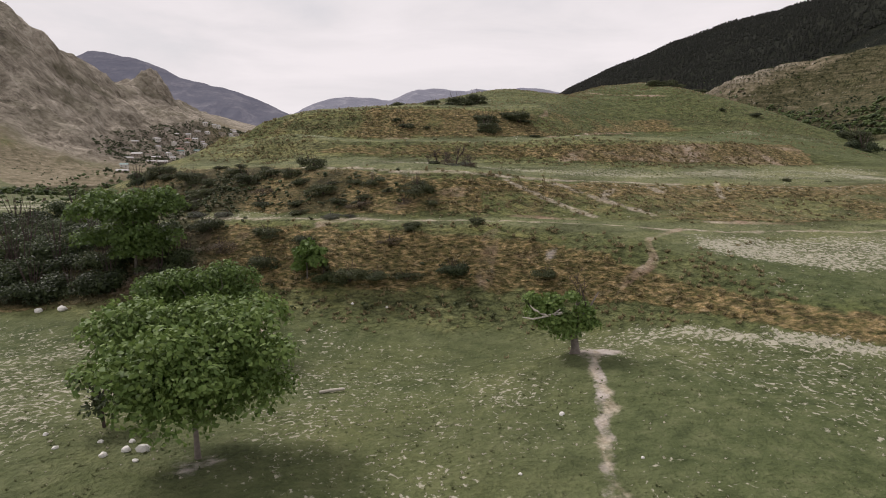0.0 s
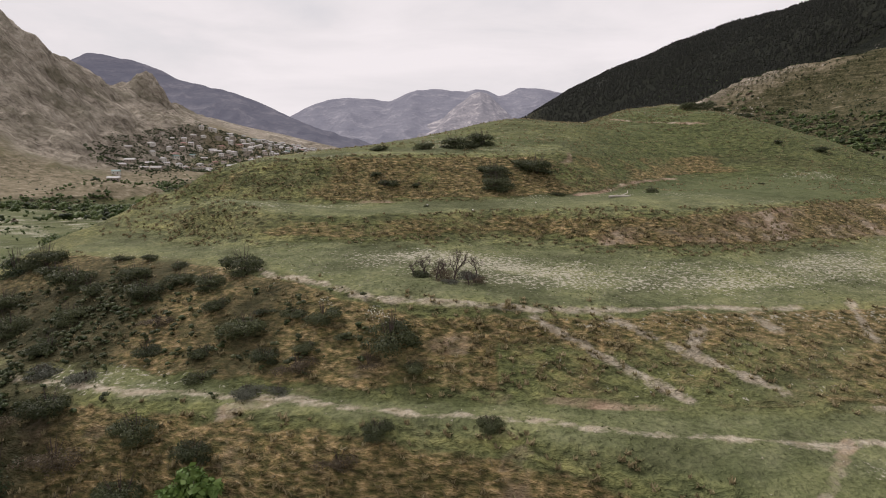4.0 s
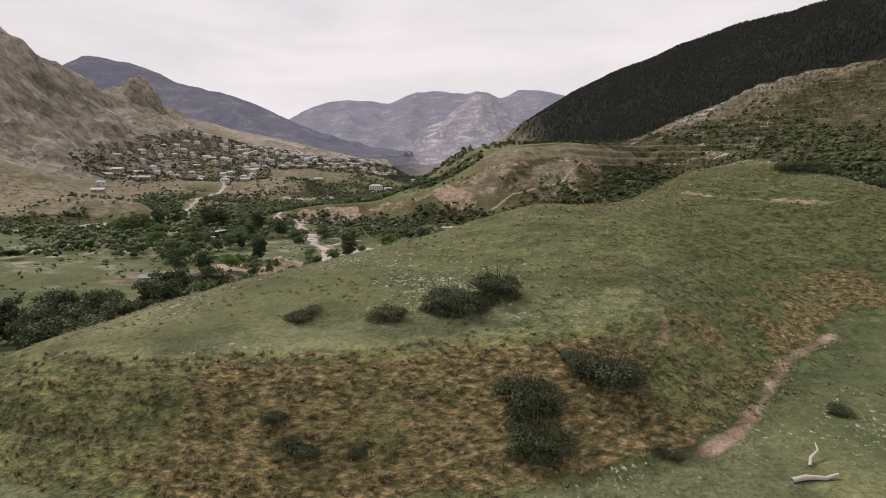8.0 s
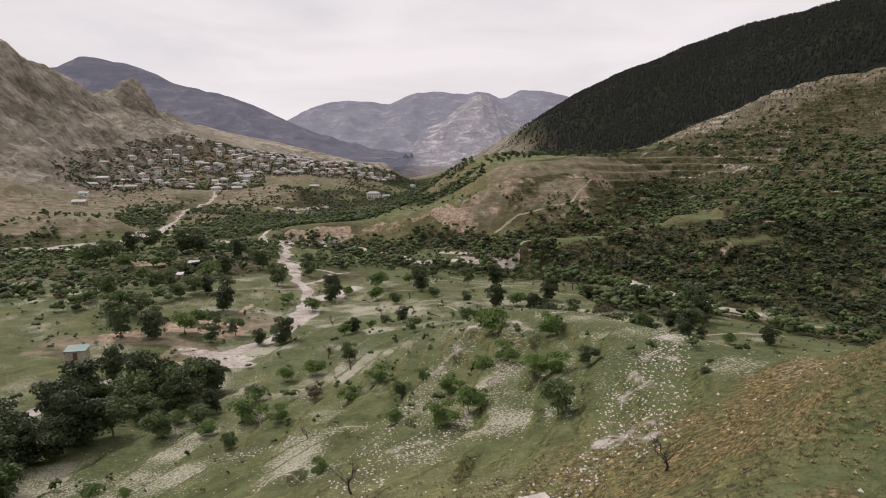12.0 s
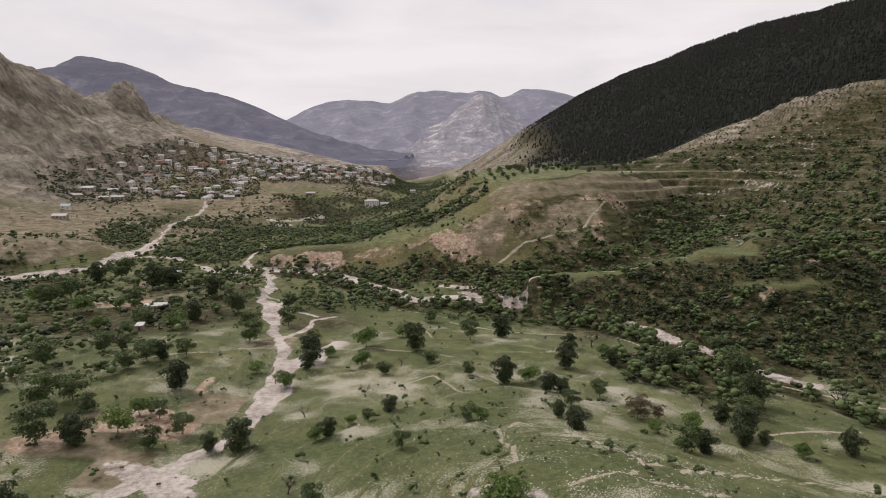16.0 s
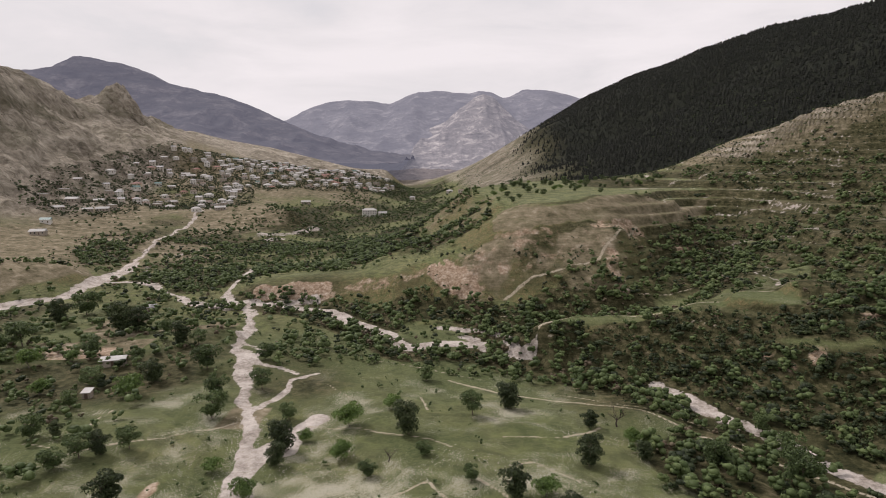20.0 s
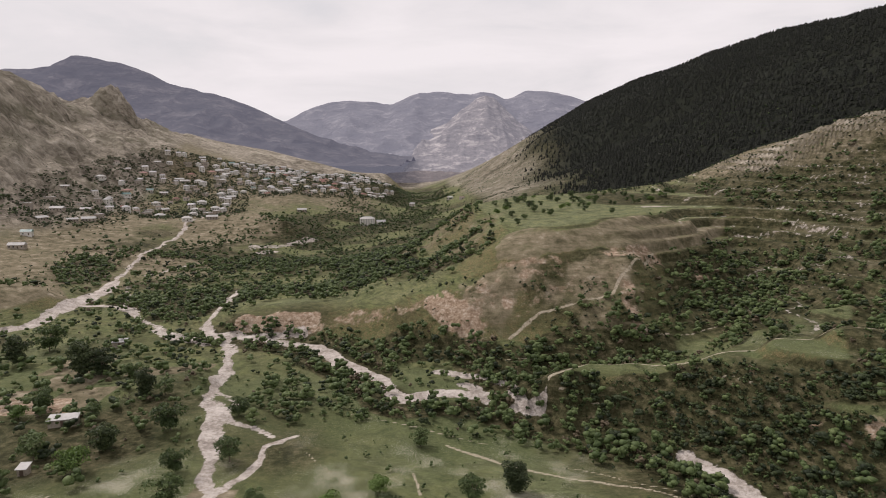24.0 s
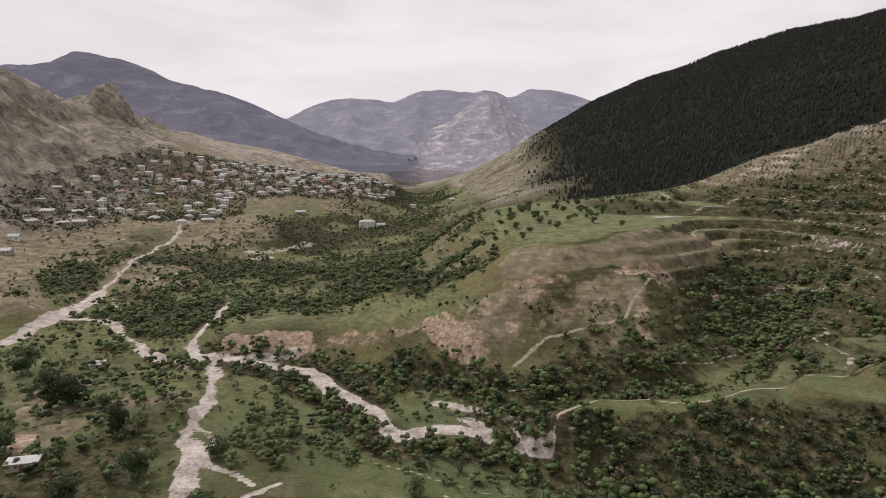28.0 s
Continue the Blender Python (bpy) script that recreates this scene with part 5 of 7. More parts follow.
def bush(name, seed, high, wide, count, leaf, mat, label, blossom=0):
    rng = np.random.default_rng(seed)
    top = new(name)
    rows = []
    for i in range(13):
        w, q = rng.random() * 2 * math.pi, rng.random() ** 0.5
        rows.append((math.cos(w) * q * wide * 0.4, math.sin(w) * q * wide * 0.4, high * (-0.08 + 0.42 * rng.random()), wide * (0.16 + 0.12 * rng.random()), 0.7 * high / wide + 0.1))
    v, f = leaf_cloud(rng, rows, count, leaf)
    part_of("foliage", mesh_array("foliage", v, f, mat), top)
    stems = []
    for i in range(7):
        w = 2 * math.pi * i / 7 + rng.normal() * 0.3
        reach = wide * 0.3 * rng.random()
        stems.append(tube([(0, 0, -0.2), (math.cos(w) * reach * 0.5, math.sin(w) * reach * 0.5, high * 0.35), (math.cos(w) * reach, math.sin(w) * reach, high * 0.8)], [0.03, 0.02, 0.006], 4))
    sv, sf = joined(stems)
    part_of("woody_base", mesh_of("woody_base", sv, sf, DARK_TWIG), top)
    if blossom:
        v, f = leaf_cloud(rng, [(wide * 0.1, -wide * 0.25, high * 0.65, wide * 0.2, 0.9), (-wide * 0.12, -wide * 0.2, high * 0.5, wide * 0.14, 0.9)], blossom, leaf * 0.6)
        part_of("blossom", mesh_array("blossom", v, f, BLOSSOM), top, "white spring blossom")
    return tagged(top, label, "bush")


def spot(x, y, turn=0.0, size=1.0, sink=0.05):
    return Matrix.Translation((x, y, height(x, y) - sink)) @ pose(0, 0, 0, 0, 0, turn) @ Matrix.Scale(size, 4)


def put(proto, x, y, size, turn, group=""):
    """One more of a kind at a place of the plan."""
    ob = copy_thing(proto, Matrix.Identity(4))
    ob.location = (x, y, height(x, y) - 0.05)
    ob.rotation_euler = (0, 0, turn)
    ob.scale = (size, size, size * (0.9 + 0.2 * ((x * 7.3 + y * 3.1) % 1)))
    if group:
        ob["group"] = group
    return ob


def drop(ob):
    """Removes a pattern that has been copied."""
    for o in (*ob.children_recursive, ob):
        bpy.data.objects.remove(o)


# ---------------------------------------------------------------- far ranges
# slopes with aerial haze painted into their base colour and emission
def hazed_range_material(name, low, high, haze_glow, strata=120.0):
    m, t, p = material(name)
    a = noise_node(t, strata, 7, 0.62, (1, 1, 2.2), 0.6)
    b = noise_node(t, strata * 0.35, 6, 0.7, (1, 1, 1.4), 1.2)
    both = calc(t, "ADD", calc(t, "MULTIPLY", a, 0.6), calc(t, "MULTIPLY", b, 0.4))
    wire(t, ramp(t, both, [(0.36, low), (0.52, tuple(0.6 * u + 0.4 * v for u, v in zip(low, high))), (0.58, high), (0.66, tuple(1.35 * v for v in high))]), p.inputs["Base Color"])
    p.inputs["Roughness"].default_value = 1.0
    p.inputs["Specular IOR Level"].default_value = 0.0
    # bluish emission added for the haze in front of the slopes
    p.inputs["Emission Color"].default_value = (*haze_glow, 1)
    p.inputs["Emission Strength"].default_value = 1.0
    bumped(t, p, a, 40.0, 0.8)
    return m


def far_range(name, crest, y0, depth, base, mat, label, relief=60.0, seed=5, cols=260, rows=70):
    """A distant mountain range: its crest line at y0 and slopes that fall towards the valley, cut by gullies."""
    cx = np.array([c[0] for c in crest], float)
    cz = np.array([c[1] for c in crest], float)
    x = np.linspace(cx[0], cx[-1], cols)
    top = np.interp(x, cx, cz)
    v = np.linspace(-0.25, 1, rows)
    X = np.repeat(x[None], rows, 0)
    Y = y0 - np.repeat(v[:, None], cols, 1) * depth
    fall = np.where(v < 0, 1 + 2.2 * v, (1 - np.clip(v, 0, 1)) ** 1.35)
    g = fractal(X.ravel(), Y.ravel() * 0.45, 420, 5, seed, True).reshape(X.shape)
    Z = base + (top[None] - base) * fall[:, None] + relief * g * (4 * np.clip(fall, 0, 1) * (1 - np.clip(fall, 0, 1)))[:, None]
    Z += 7 * fractal(X.ravel(), Y.ravel(), 60, 3, seed + 9).reshape(X.shape)
    idx = (np.arange(rows - 1)[:, None] * cols + np.arange(cols - 1)[None]).ravel()
    faces = np.stack([idx, idx + cols, idx + cols + 1, idx + 1], 1)
    me = mesh_array(name, np.stack([X.ravel(), Y.ravel(), Z.ravel()], 1), faces, mat)
    me.polygons.foreach_set("use_smooth", np.ones(len(faces), dtype=bool))
    return tagged(new(name, me), label, "mountain", kind="structure")


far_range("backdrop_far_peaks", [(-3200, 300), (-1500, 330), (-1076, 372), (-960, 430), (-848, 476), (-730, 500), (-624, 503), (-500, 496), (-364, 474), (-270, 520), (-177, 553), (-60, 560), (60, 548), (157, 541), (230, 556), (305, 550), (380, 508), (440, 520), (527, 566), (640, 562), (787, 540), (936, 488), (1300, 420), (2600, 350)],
          4400, 1500, -10, hazed_range_material("far_hazed_range", (0.085, 0.084, 0.098), (0.17, 0.163, 0.172), (0.135, 0.132, 0.165)), "distant hazy blue mountain range closing the valley", 90, 5)
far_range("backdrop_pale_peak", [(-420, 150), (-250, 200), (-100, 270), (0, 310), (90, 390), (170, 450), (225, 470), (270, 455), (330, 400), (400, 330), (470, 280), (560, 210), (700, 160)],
          3800, 850, -10, hazed_range_material("pale_cliff_peak", (0.10, 0.095, 0.10), (0.34, 0.31, 0.30), (0.125, 0.121, 0.148), 90), "pale limestone peak in front of the far range", 110, 15)
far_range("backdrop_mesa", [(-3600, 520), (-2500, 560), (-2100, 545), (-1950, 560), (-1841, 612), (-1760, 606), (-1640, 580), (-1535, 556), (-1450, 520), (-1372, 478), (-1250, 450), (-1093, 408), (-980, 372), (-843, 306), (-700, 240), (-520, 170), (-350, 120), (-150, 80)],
          3300, 1100, 70, hazed_range_material("mesa_slopes", (0.055, 0.056, 0.062), (0.115, 0.110, 0.112), (0.078, 0.076, 0.106), 140), "hazy blue flat-topped mountain with dark wooded slopes", 70, 25)
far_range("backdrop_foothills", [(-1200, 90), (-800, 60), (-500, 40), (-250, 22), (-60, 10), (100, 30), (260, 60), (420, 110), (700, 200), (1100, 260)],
          2900, 500, -20, hazed_range_material("foothill_slopes", (0.09, 0.078, 0.072), (0.24, 0.205, 0.185), (0.085, 0.080, 0.096), 70), "bare brown foothills at the end of the valley", 60, 35)


# ---------------------------------------------------------------- trees of the plan
# (x, y, crown width)
MEADOW_ORCHARD = [(-96, 266, 9.9), (-113, 295, 10), (-89, 269, 8.8), (-82, 263, 6.2), (-84, 247, 10), (-87, 292, 7.2), (-109, 334, 6.7), (-113, 353, 9.6), (-128, 349, 8.1), (-97, 309, 4.6), (-104, 309, 8), (-84, 297, 7.3), (-80, 299, 6.1), (-75, 303, 6.1), (-96, 344, 9), (-96, 359, 8.8), (-112, 380, 7), (-68, 279, 8.5), (-69, 262, 6), (-64, 261, 4.9), (-56, 255, 5.6), (-69, 252, 7.6), (-74, 245, 7.5), (-60, 247, 6.3), (-41, 246, 7.7), (-47, 247, 4.4), (-41, 285, 6.4), (-38, 300, 6.9), (-38, 309, 8.4), (-34, 316, 4.9), (-52, 297, 5.7), (-64, 328, 10), (-83, 374, 12)]
RIVER_ORCHARD = [(-69, 346, 9), (-66, 388, 9), (-57, 354, 9), (-42, 330, 6.6), (-23, 323, 9.5), (-6, 317, 8.5), (-12, 337, 6.7), (-3, 370, 8), (-22, 304, 6.9), (-14, 294, 5.4), (-1, 304, 5.7), (-10, 261, 4.9), (-22, 248, 5), (-24, 246, 4.1), (-14, 256, 3.4), (-18, 256, 3.5), (-181, 395, 11), (-171, 388, 11), (-170, 402, 13), (-149, 375, 10), (-178, 441, 12), (-178, 461, 14), (-134, 389, 10), (-137, 382, 7.3), (-140, 425, 14), (-133, 424, 11), (-118, 420, 7.9), (-104, 401, 9), (-97, 401, 7.3)]
EAST_ORCHARD = [(12, 331, 7.8), (24, 340, 9.5), (45, 325, 6.4), (54, 314, 5.6), (54, 303, 5.3), (39, 299, 7.9), (71, 303, 7.3), (10, 289, 4.7), (19, 282, 8.1), (26, 282, 7.1), (29, 273, 5.8), (33, 272, 4.8), (42, 271, 4.8), (33, 261, 5.4), (28, 252, 3.8), (30, 240, 5.8), (11, 250, 4.1), (8, 250, 4.1), (94, 309, 10), (88, 294, 9.7), (82, 273, 7.6), (76, 263, 6), (58, 253, 5.4), (66, 257, 5.7), (67, 249, 7.3), (65, 244, 4.4), (48, 232, 6.9), (53, 234, 4.7), (47, 245, 3.3), (75, 240, 4.4), (70, 245, 3.6), (87, 243, 5.7), (96, 328, 7)]
SPUR_TREES = [(-24.1, 210.7, 4.8), (-18, 215.5, 5.6), (-32.7, 198, 4.4), (-31, 211.7, 4.2), (-36.5, 183.4, 3.5), (-45.2, 192, 3.8), (3.4, 173.4, 3.9), (11.5, 177.6, 4.6), (16.4, 163.8, 4.5), (-29.6, 174.7, 3.2), (-24.4, 143.7, 4.8), (-18.2, 134.2, 4.3), (-11.4, 151.3, 2.5), (-40, 190, 5.5), (-30, 185, 6.6), (-24, 181, 4.2), (-25, 211, 5.2), (-13, 183, 4.1), (-9, 189, 5), (-4, 163, 2.8), (-4.3, 180, 3.3), (-5, 234, 4), (2.2, 155, 4.5), (5.5, 158, 4.6), (8.1, 176, 3.7), (-1, 182, 2.7), (11, 195, 5.9), (20, 187, 5.6), (14.4, 165, 3.9), (13.8, 146, 4), (20, 160, 3.4), (12, 172, 3), (-45, 165, 3.3), (-39, 162, 2)]
RIVER_CLUMP = [(-57.7, 150, 9), (-57.6, 156, 9.2), (-58, 163.5, 8.7), (-67.8, 165.7, 9.2), (-68, 177, 11), (-62.8, 179, 7), (-76, 181, 10), (-65, 191.5, 8), (-47, 146.6, 5.4), (-49, 141.8, 5.3), (-64, 202, 9), (-58, 201, 10), (-53, 204, 9), (-49, 206, 9), (-55, 189, 9.5), (-45, 186, 7), (-66, 193, 10), (-72, 186, 10), (-60, 180, 8), (-80, 178, 10), (-70, 218, 7), (-62, 214, 8), (-56, 212, 7), (-88, 186, 9), (-52, 196, 8), (-78, 168, 9), (-66, 172, 8), (-95, 172, 10), (-40, 196, 5)]
BARE_TREES = [(-10, 301, 4.5), (-17, 274, 4.4), (-30, 262, 4.1), (-107, 394, 5.4), (53, 325, 7), (22, 267, 2.3), (67, 270, 5.6), (105, 276, 8.2), (-5.5, 136.9, 3.6), (-17, 170, 2.5), (-24, 223, 4.7), (-16, 205, 4.1), (17, 125.6, 3.1), (17, 150, 1.9), (12.6, 151, 1.4), (-8, 196, 3), (-20, 194, 3)]
BROWN_TREES = [(46.5, 255, 6.5), (51.5, 256, 4.5), (57, 245, 3), (-20, 190, 3.5), (80, 268, 5)]

PROTO = {
    "a": broad_tree("orchard_tree", 11, 5.6, 7.0, 3000, 0.33, ORCHARD_LEAF, BARK, "broad dark-green orchard tree standing in grazed meadow", lobes=18),
    "b": broad_tree("orchard_tree", 12, 6.4, 7.0, 3000, 0.32, ORCHARD_LEAF, BARK, "tall dark-green orchard tree with a loose crown", lobes=13),
    "c": broad_tree("orchard_tree", 13, 5.2, 7.0, 2800, 0.34, WALNUT_LEAF, GREY_BARK, "bright green spreading fruit tree on a grassy slope", lobes=20),
    "d": broad_tree("riverside_tree", 14, 7.0, 7.0, 4200, 0.35, DARK_LEAF, BARK, "dense dark-green tree in the wood beside the river", lobes=26, low=0.1),
    "e": broad_tree("fruit_tree", 15, 5.0, 7.0, 2600, 0.33, FRESH_LEAF, GREY_BARK, "young fruit tree in fresh light-green leaf", lobes=14),
    "f": broad_tree("flowering_tree", 16, 5.4, 7.0, 2000, 0.31, BROWN_LEAF, BARK, "reddish-brown tree just coming into leaf", lobes=14),
}


def plant(rows, kinds, group, seed):
    rng = random.Random(seed)
    for x, y, wide in rows:
        k = kinds[rng.randrange(len(kinds))]
        put(PROTO[k], x, y, wide / 7.0 * rng.uniform(0.92, 1.1), rng.uniform(0, 6.28), group)


plant(MEADOW_ORCHARD, "aabbcd", "trees of the western meadow", 1)
plant(RIVER_ORCHARD, "aabcd", "trees beside the gravel river", 2)
plant(EAST_ORCHARD, "abcdd", "trees of the eastern meadow", 3)
plant(SPUR_TREES, "cceab", "trees on the grassy spur", 4)
plant(RIVER_CLUMP, "dabd", "riverside wood", 5)
plant([(-61, 146, 10), (-70, 158, 11), (-74, 172, 11), (-82, 186, 11), (-63, 169, 10), (-59, 186, 10), (-68, 200, 10), (-56, 206, 10), (-48, 200, 8), (-51, 213, 8), (-88, 176, 11), (-64, 153, 9), (-54, 144, 8), (-46, 211, 7)], "dd", "riverside wood", 25)
plant(BROWN_TREES, "f", "trees coming into leaf", 6)

bare_proto = new("bare_tree")
part_of("bare_crown", twig_mesh(np.random.default_rng(21), 5.0, 0.17, DARK_TWIG, 4, 3), bare_proto)
tagged(bare_proto, "leafless dark-branched tree on the grass", "tree")
for i, (x, y, wide) in enumerate(BARE_TREES):
    put(bare_proto, x, y, wide / 4.4, i * 1.9, "bare trees")
drop(bare_proto)
dead = new("dead_tree")
part_of("bare_crown", twig_mesh(np.random.default_rng(22), 5.0, 0.13, DEAD_WOOD, 3, 2), dead)
tagged(dead, "dead pale tree with bleached bare limbs", "tree")
dead.matrix_basis = spot(-26.2, 178.9, 40, 0.9)

# trees at the start of the way
walnut = broad_tree("walnut_tree", 31, 5.3, 6.3, 27000, 0.15, WALNUT_LEAF, GREY_BARK, "large round walnut tree in full green leaf on the meadow", low=0.34, lobes=85, thick=0.16, trunk_sides=10, fat=0.62)
walnut.matrix_basis = spot(-7.6, 18.1, 30, 1.0)
walnut_two = broad_tree("walnut_tree", 32, 5.6, 6.8, 20000, 0.18, WALNUT_LEAF, GREY_BARK, "second walnut tree growing behind the large one", lobes=45, thick=0.18, fat=0.7)
walnut_two.matrix_basis = spot(-12.4, 31.0, 10, 0.95)
walnut_three = broad_tree("walnut_tree", 33, 6.6, 7.4, 16000, 0.21, WALNUT_LEAF, GREY_BARK, "green walnut tree rising from the thicket below the bank", lobes=45, thick=0.2, fat=0.7)
walnut_three.matrix_basis = spot(-21.5, 42.5, 70, 1.05)
bank_tree = broad_tree("ash_sapling", 34, 3.2, 3.0, 2300, 0.24, FRESH_LEAF, GREY_BARK, "small light-green tree at the foot of the brown bank", lobes=12, thick=0.09)
bank_tree.matrix_basis = spot(-9.2, 41.2, 0, 1.0)
thin = broad_tree("thorn_tree", 35, 2.6, 3.0, 700, 0.17, DARK_LEAF, DARK_TWIG, "thin leaning thorn tree with sparse leaves", lobes=8, thick=0.10)
thin.matrix_basis = spot(-12.0, 20.8, 0, 1.0)


def broken_tree():
    rng = np.random.default_rng(41)
    top = new("broken_tree")
    part_of("trunk", mesh_of("trunk", *joined([tube([(0, 0, -0.3), (0.02, 0, 0.25), (-0.05, 0, 0.8), (0.02, 0.05, 1.5), (0.12, 0.05, 2.3)], [0.3, 0.17, 0.14, 0.12, 0.07], 9), tube([(-0.02, 0, 1.0), (-0.5, 0.1, 1.5), (-0.9, 0.2, 1.9)], [0.1, 0.07, 0.03], 6), tube([(0.05, 0, 1.4), (0.5, -0.1, 1.9), (0.9, 0.1, 2.5)], [0.08, 0.05, 0.02], 6)]), GREY_BARK, True), top)
    v, f = leaf_cloud(rng, [(-0.8, 0.1, 1.3, 0.75, 0.8), (-1.4, 0.1, 1.7, 0.6, 0.8), (-0.4, 0, 0.9, 0.6, 0.8), (0.15, 0.1, 1.2, 0.55, 1.0), (-1.0, 0, 2.1, 0.5, 0.8), (0.3, 0, 1.7, 0.45, 1.0), (-1.7, 0.2, 2.2, 0.4, 0.7), (0.6, 0, 1.2, 0.4, 0.9), (-0.2, -0.2, 2.3, 0.35, 0.8)], 5200, 0.13)
    part_of("crown", mesh_array("crown", v, f, WALNUT_LEAF), top)
    part_of("dead_limb", mesh_of("dead_limb", *joined([tube([(-0.6, -0.3, 1.75), (-1.2, -0.4, 1.65), (-1.7, -0.4, 1.9), (-2.1, -0.35, 2.3)], [0.06, 0.06, 0.045, 0.02], 6), tube([(-1.2, -0.4, 1.65), (-1.75, -0.5, 1.55), (-2.15, -0.4, 1.6)], [0.045, 0.035, 0.015], 5), tube([(-1.0, -0.4, 1.68), (-0.7, -0.5, 1.95)], [0.03, 0.015], 5)]), DEAD_WOOD, True), top, "bleached dead limb")
    part_of("bare_crown", twig_mesh(rng, 2.6, 0.05, DARK_TWIG, 3, 3, "bare_crown"), top).location = (0.25, 0.05, 1.6)
    return tagged(top, "old half-dead tree with a broken trunk beside the path", "tree")


broken_tree().matrix_basis = spot(6.0, 27.2, 0, 1.15)

# ---------------------------------------------------------------- bushes of the plan
BUSH = {
    "dark": bush("thorn_bush", 51, 1.8, 2.6, 6000, 0.078, BUSH_LEAF, "dark thorn bush on the dry bank"),
    "low": bush("thorn_bush", 52, 1.3, 2.6, 5000, 0.078, BUSH_LEAF, "low spreading dark bush on the dry bank"),
    "green": bush("hazel_bush", 53, 2.0, 2.6, 5500, 0.10, DARK_LEAF, "dark-green bush in the thicket below the bank"),
    "brown": bush("briar_bush", 54, 1.5, 2.6, 3000, 0.07, BROWN_LEAF, "brown leafless briar on the bank"),
    "flower": bush("hawthorn_bush", 55, 2.0, 2.6, 5000, 0.08, BUSH_LEAF, "dark hawthorn bush with white blossom", 130),
    "sage": bush("grey_bush", 56, 1.0, 2.6, 3200, 0.08, SAGE_LEAF, "low grey-green scrub on the terrace"),
}
BANK_BUSHES = [("dark", -12.1, 57.8, 2.9), ("dark", -9.8, 50.6, 2.5), ("low", -22.8, 63.4, 1.7), ("dark", -20.3, 62.7, 1.3), ("low", -17.5, 60.6, 1.5), ("dark", -13.8, 56.3, 2.1), ("low", -7.3, 51.2, 1.4), ("flower", -2.0, 47.9, 2.6), ("low", -6.0, 48.7, 1.5), ("flower", -5.7, 50.3, 1.8), ("low", -9.1, 51.8, 1.4), ("dark", -17.8, 56.5, 2.8), ("low", -22.6, 58.9, 2.4), ("brown", -3.0, 47.2, 1.4), ("dark", -19.9, 59.7, 2.3), ("brown", -6.5, 47.6, 2.0), ("dark", -24.6, 60.5, 3.2), ("dark", -30.3, 66.5, 3.2), ("low", -28, 64, 2.8), ("green", -33, 67, 3.2), ("brown", -15.5, 53, 1.8), ("low", -11.5, 49.6, 1.6)]
UPPER_BUSHES = [("low", -5.8, 85.0, 2.4), ("dark", -1.4, 84.6, 2.2), ("dark", 1.7, 85.8, 3.4), ("dark", 4.8, 88.0, 3.4), ("low", 3.2, 86.6, 2.6), ("dark", 5.4, 79.0, 3.3), ("dark", 9.8, 81.0, 3.6), ("low", -4.8, 75.9, 2.4), ("low", -1.8, 76.1, 1.1), ("dark", -5.7, 77.2, 1.0), ("dark", 5.4, 76.9, 3.0), ("dark", 41.5, 123.6, 3.4), ("dark", 44.0, 123.4, 3.4), ("low", 46.4, 122.6, 3.4), ("low", 49, 120.5, 2.8), ("low", 11.2, 77.4, 1.4), ("low", 52, 104, 2.4), ("low", 47, 106.5, 1.6), ("dark", 8.4, 81.6, 2.2)]
THICKET = [("green", -27.8, 41, 4.2), ("green", -25.3, 41.2, 3.4), ("green", -22.8, 41.6, 3.6), ("green", -19.6, 42.2, 3.4), ("green", -32.5, 45.8, 4.6), ("green", -29.6, 46.7, 4.4), ("green", -26.8, 47.2, 4), ("green", -18.2, 43.5, 2.8), ("green", -40, 59.5, 4.6), ("green", -37, 62, 4.4), ("brown", -20.4, 45.5, 2.8), ("green", -33, 48.7, 4.4), ("green", -31.5, 42.6, 4.8), ("green", -24.5, 44, 3.6), ("green", -36, 44, 4), ("green", -40, 47, 5), ("green", -37, 52, 4.4), ("dark", -17.4, 41.8, 2.6), ("green", -44, 54, 5), ("dark", -12.5, 42.6, 2.4), ("brown", -16.1, 44.1, 2.6), ("dark", -12.7, 44.5, 2.2), ("dark", -6.2, 40.4, 2.4), ("low", -2.4, 40.3, 2.2), ("low", -4.3, 40.5, 2.2)]
HEDGE = [("green", -22, 46.5, 3.6), ("dark", -17.5, 46.2, 2.4), ("green", -30, 43.5, 4.4), ("green", -28, 44.4, 3.8), ("green", -35, 47, 4.6), ("green", -43, 62, 5.5), ("green", -47, 58, 5.5), ("green", -26, 50, 3.0), ("green", -30, 51, 3.4), ("dark", -14.8, 42.4, 2.2), ("green", -36, 40.5, 4.5), ("dark", -9.8, 43.4, 1.8), ("dark", -2.2, 43, 1.4), ("dark", 2.4, 42.6, 1.2), ("green", -38, 56, 4.5), ("green", -33, 55, 3.5), ("low", -21, 52, 2.2), ("low", -15, 50.5, 1.8), ("dark", -26, 56, 2.6), ("dark", -29, 60, 3), ("dark", -22, 55.6, 2.2), ("low", -12, 53.4, 1.9), ("dark", -16, 57.5, 2.2), ("low", -4.2, 48.6, 1.4), ("dark", -8.2, 48.4, 1.7), ("low", -1.0, 46.6, 1.5), ("low", -11, 47.6, 1.7)]
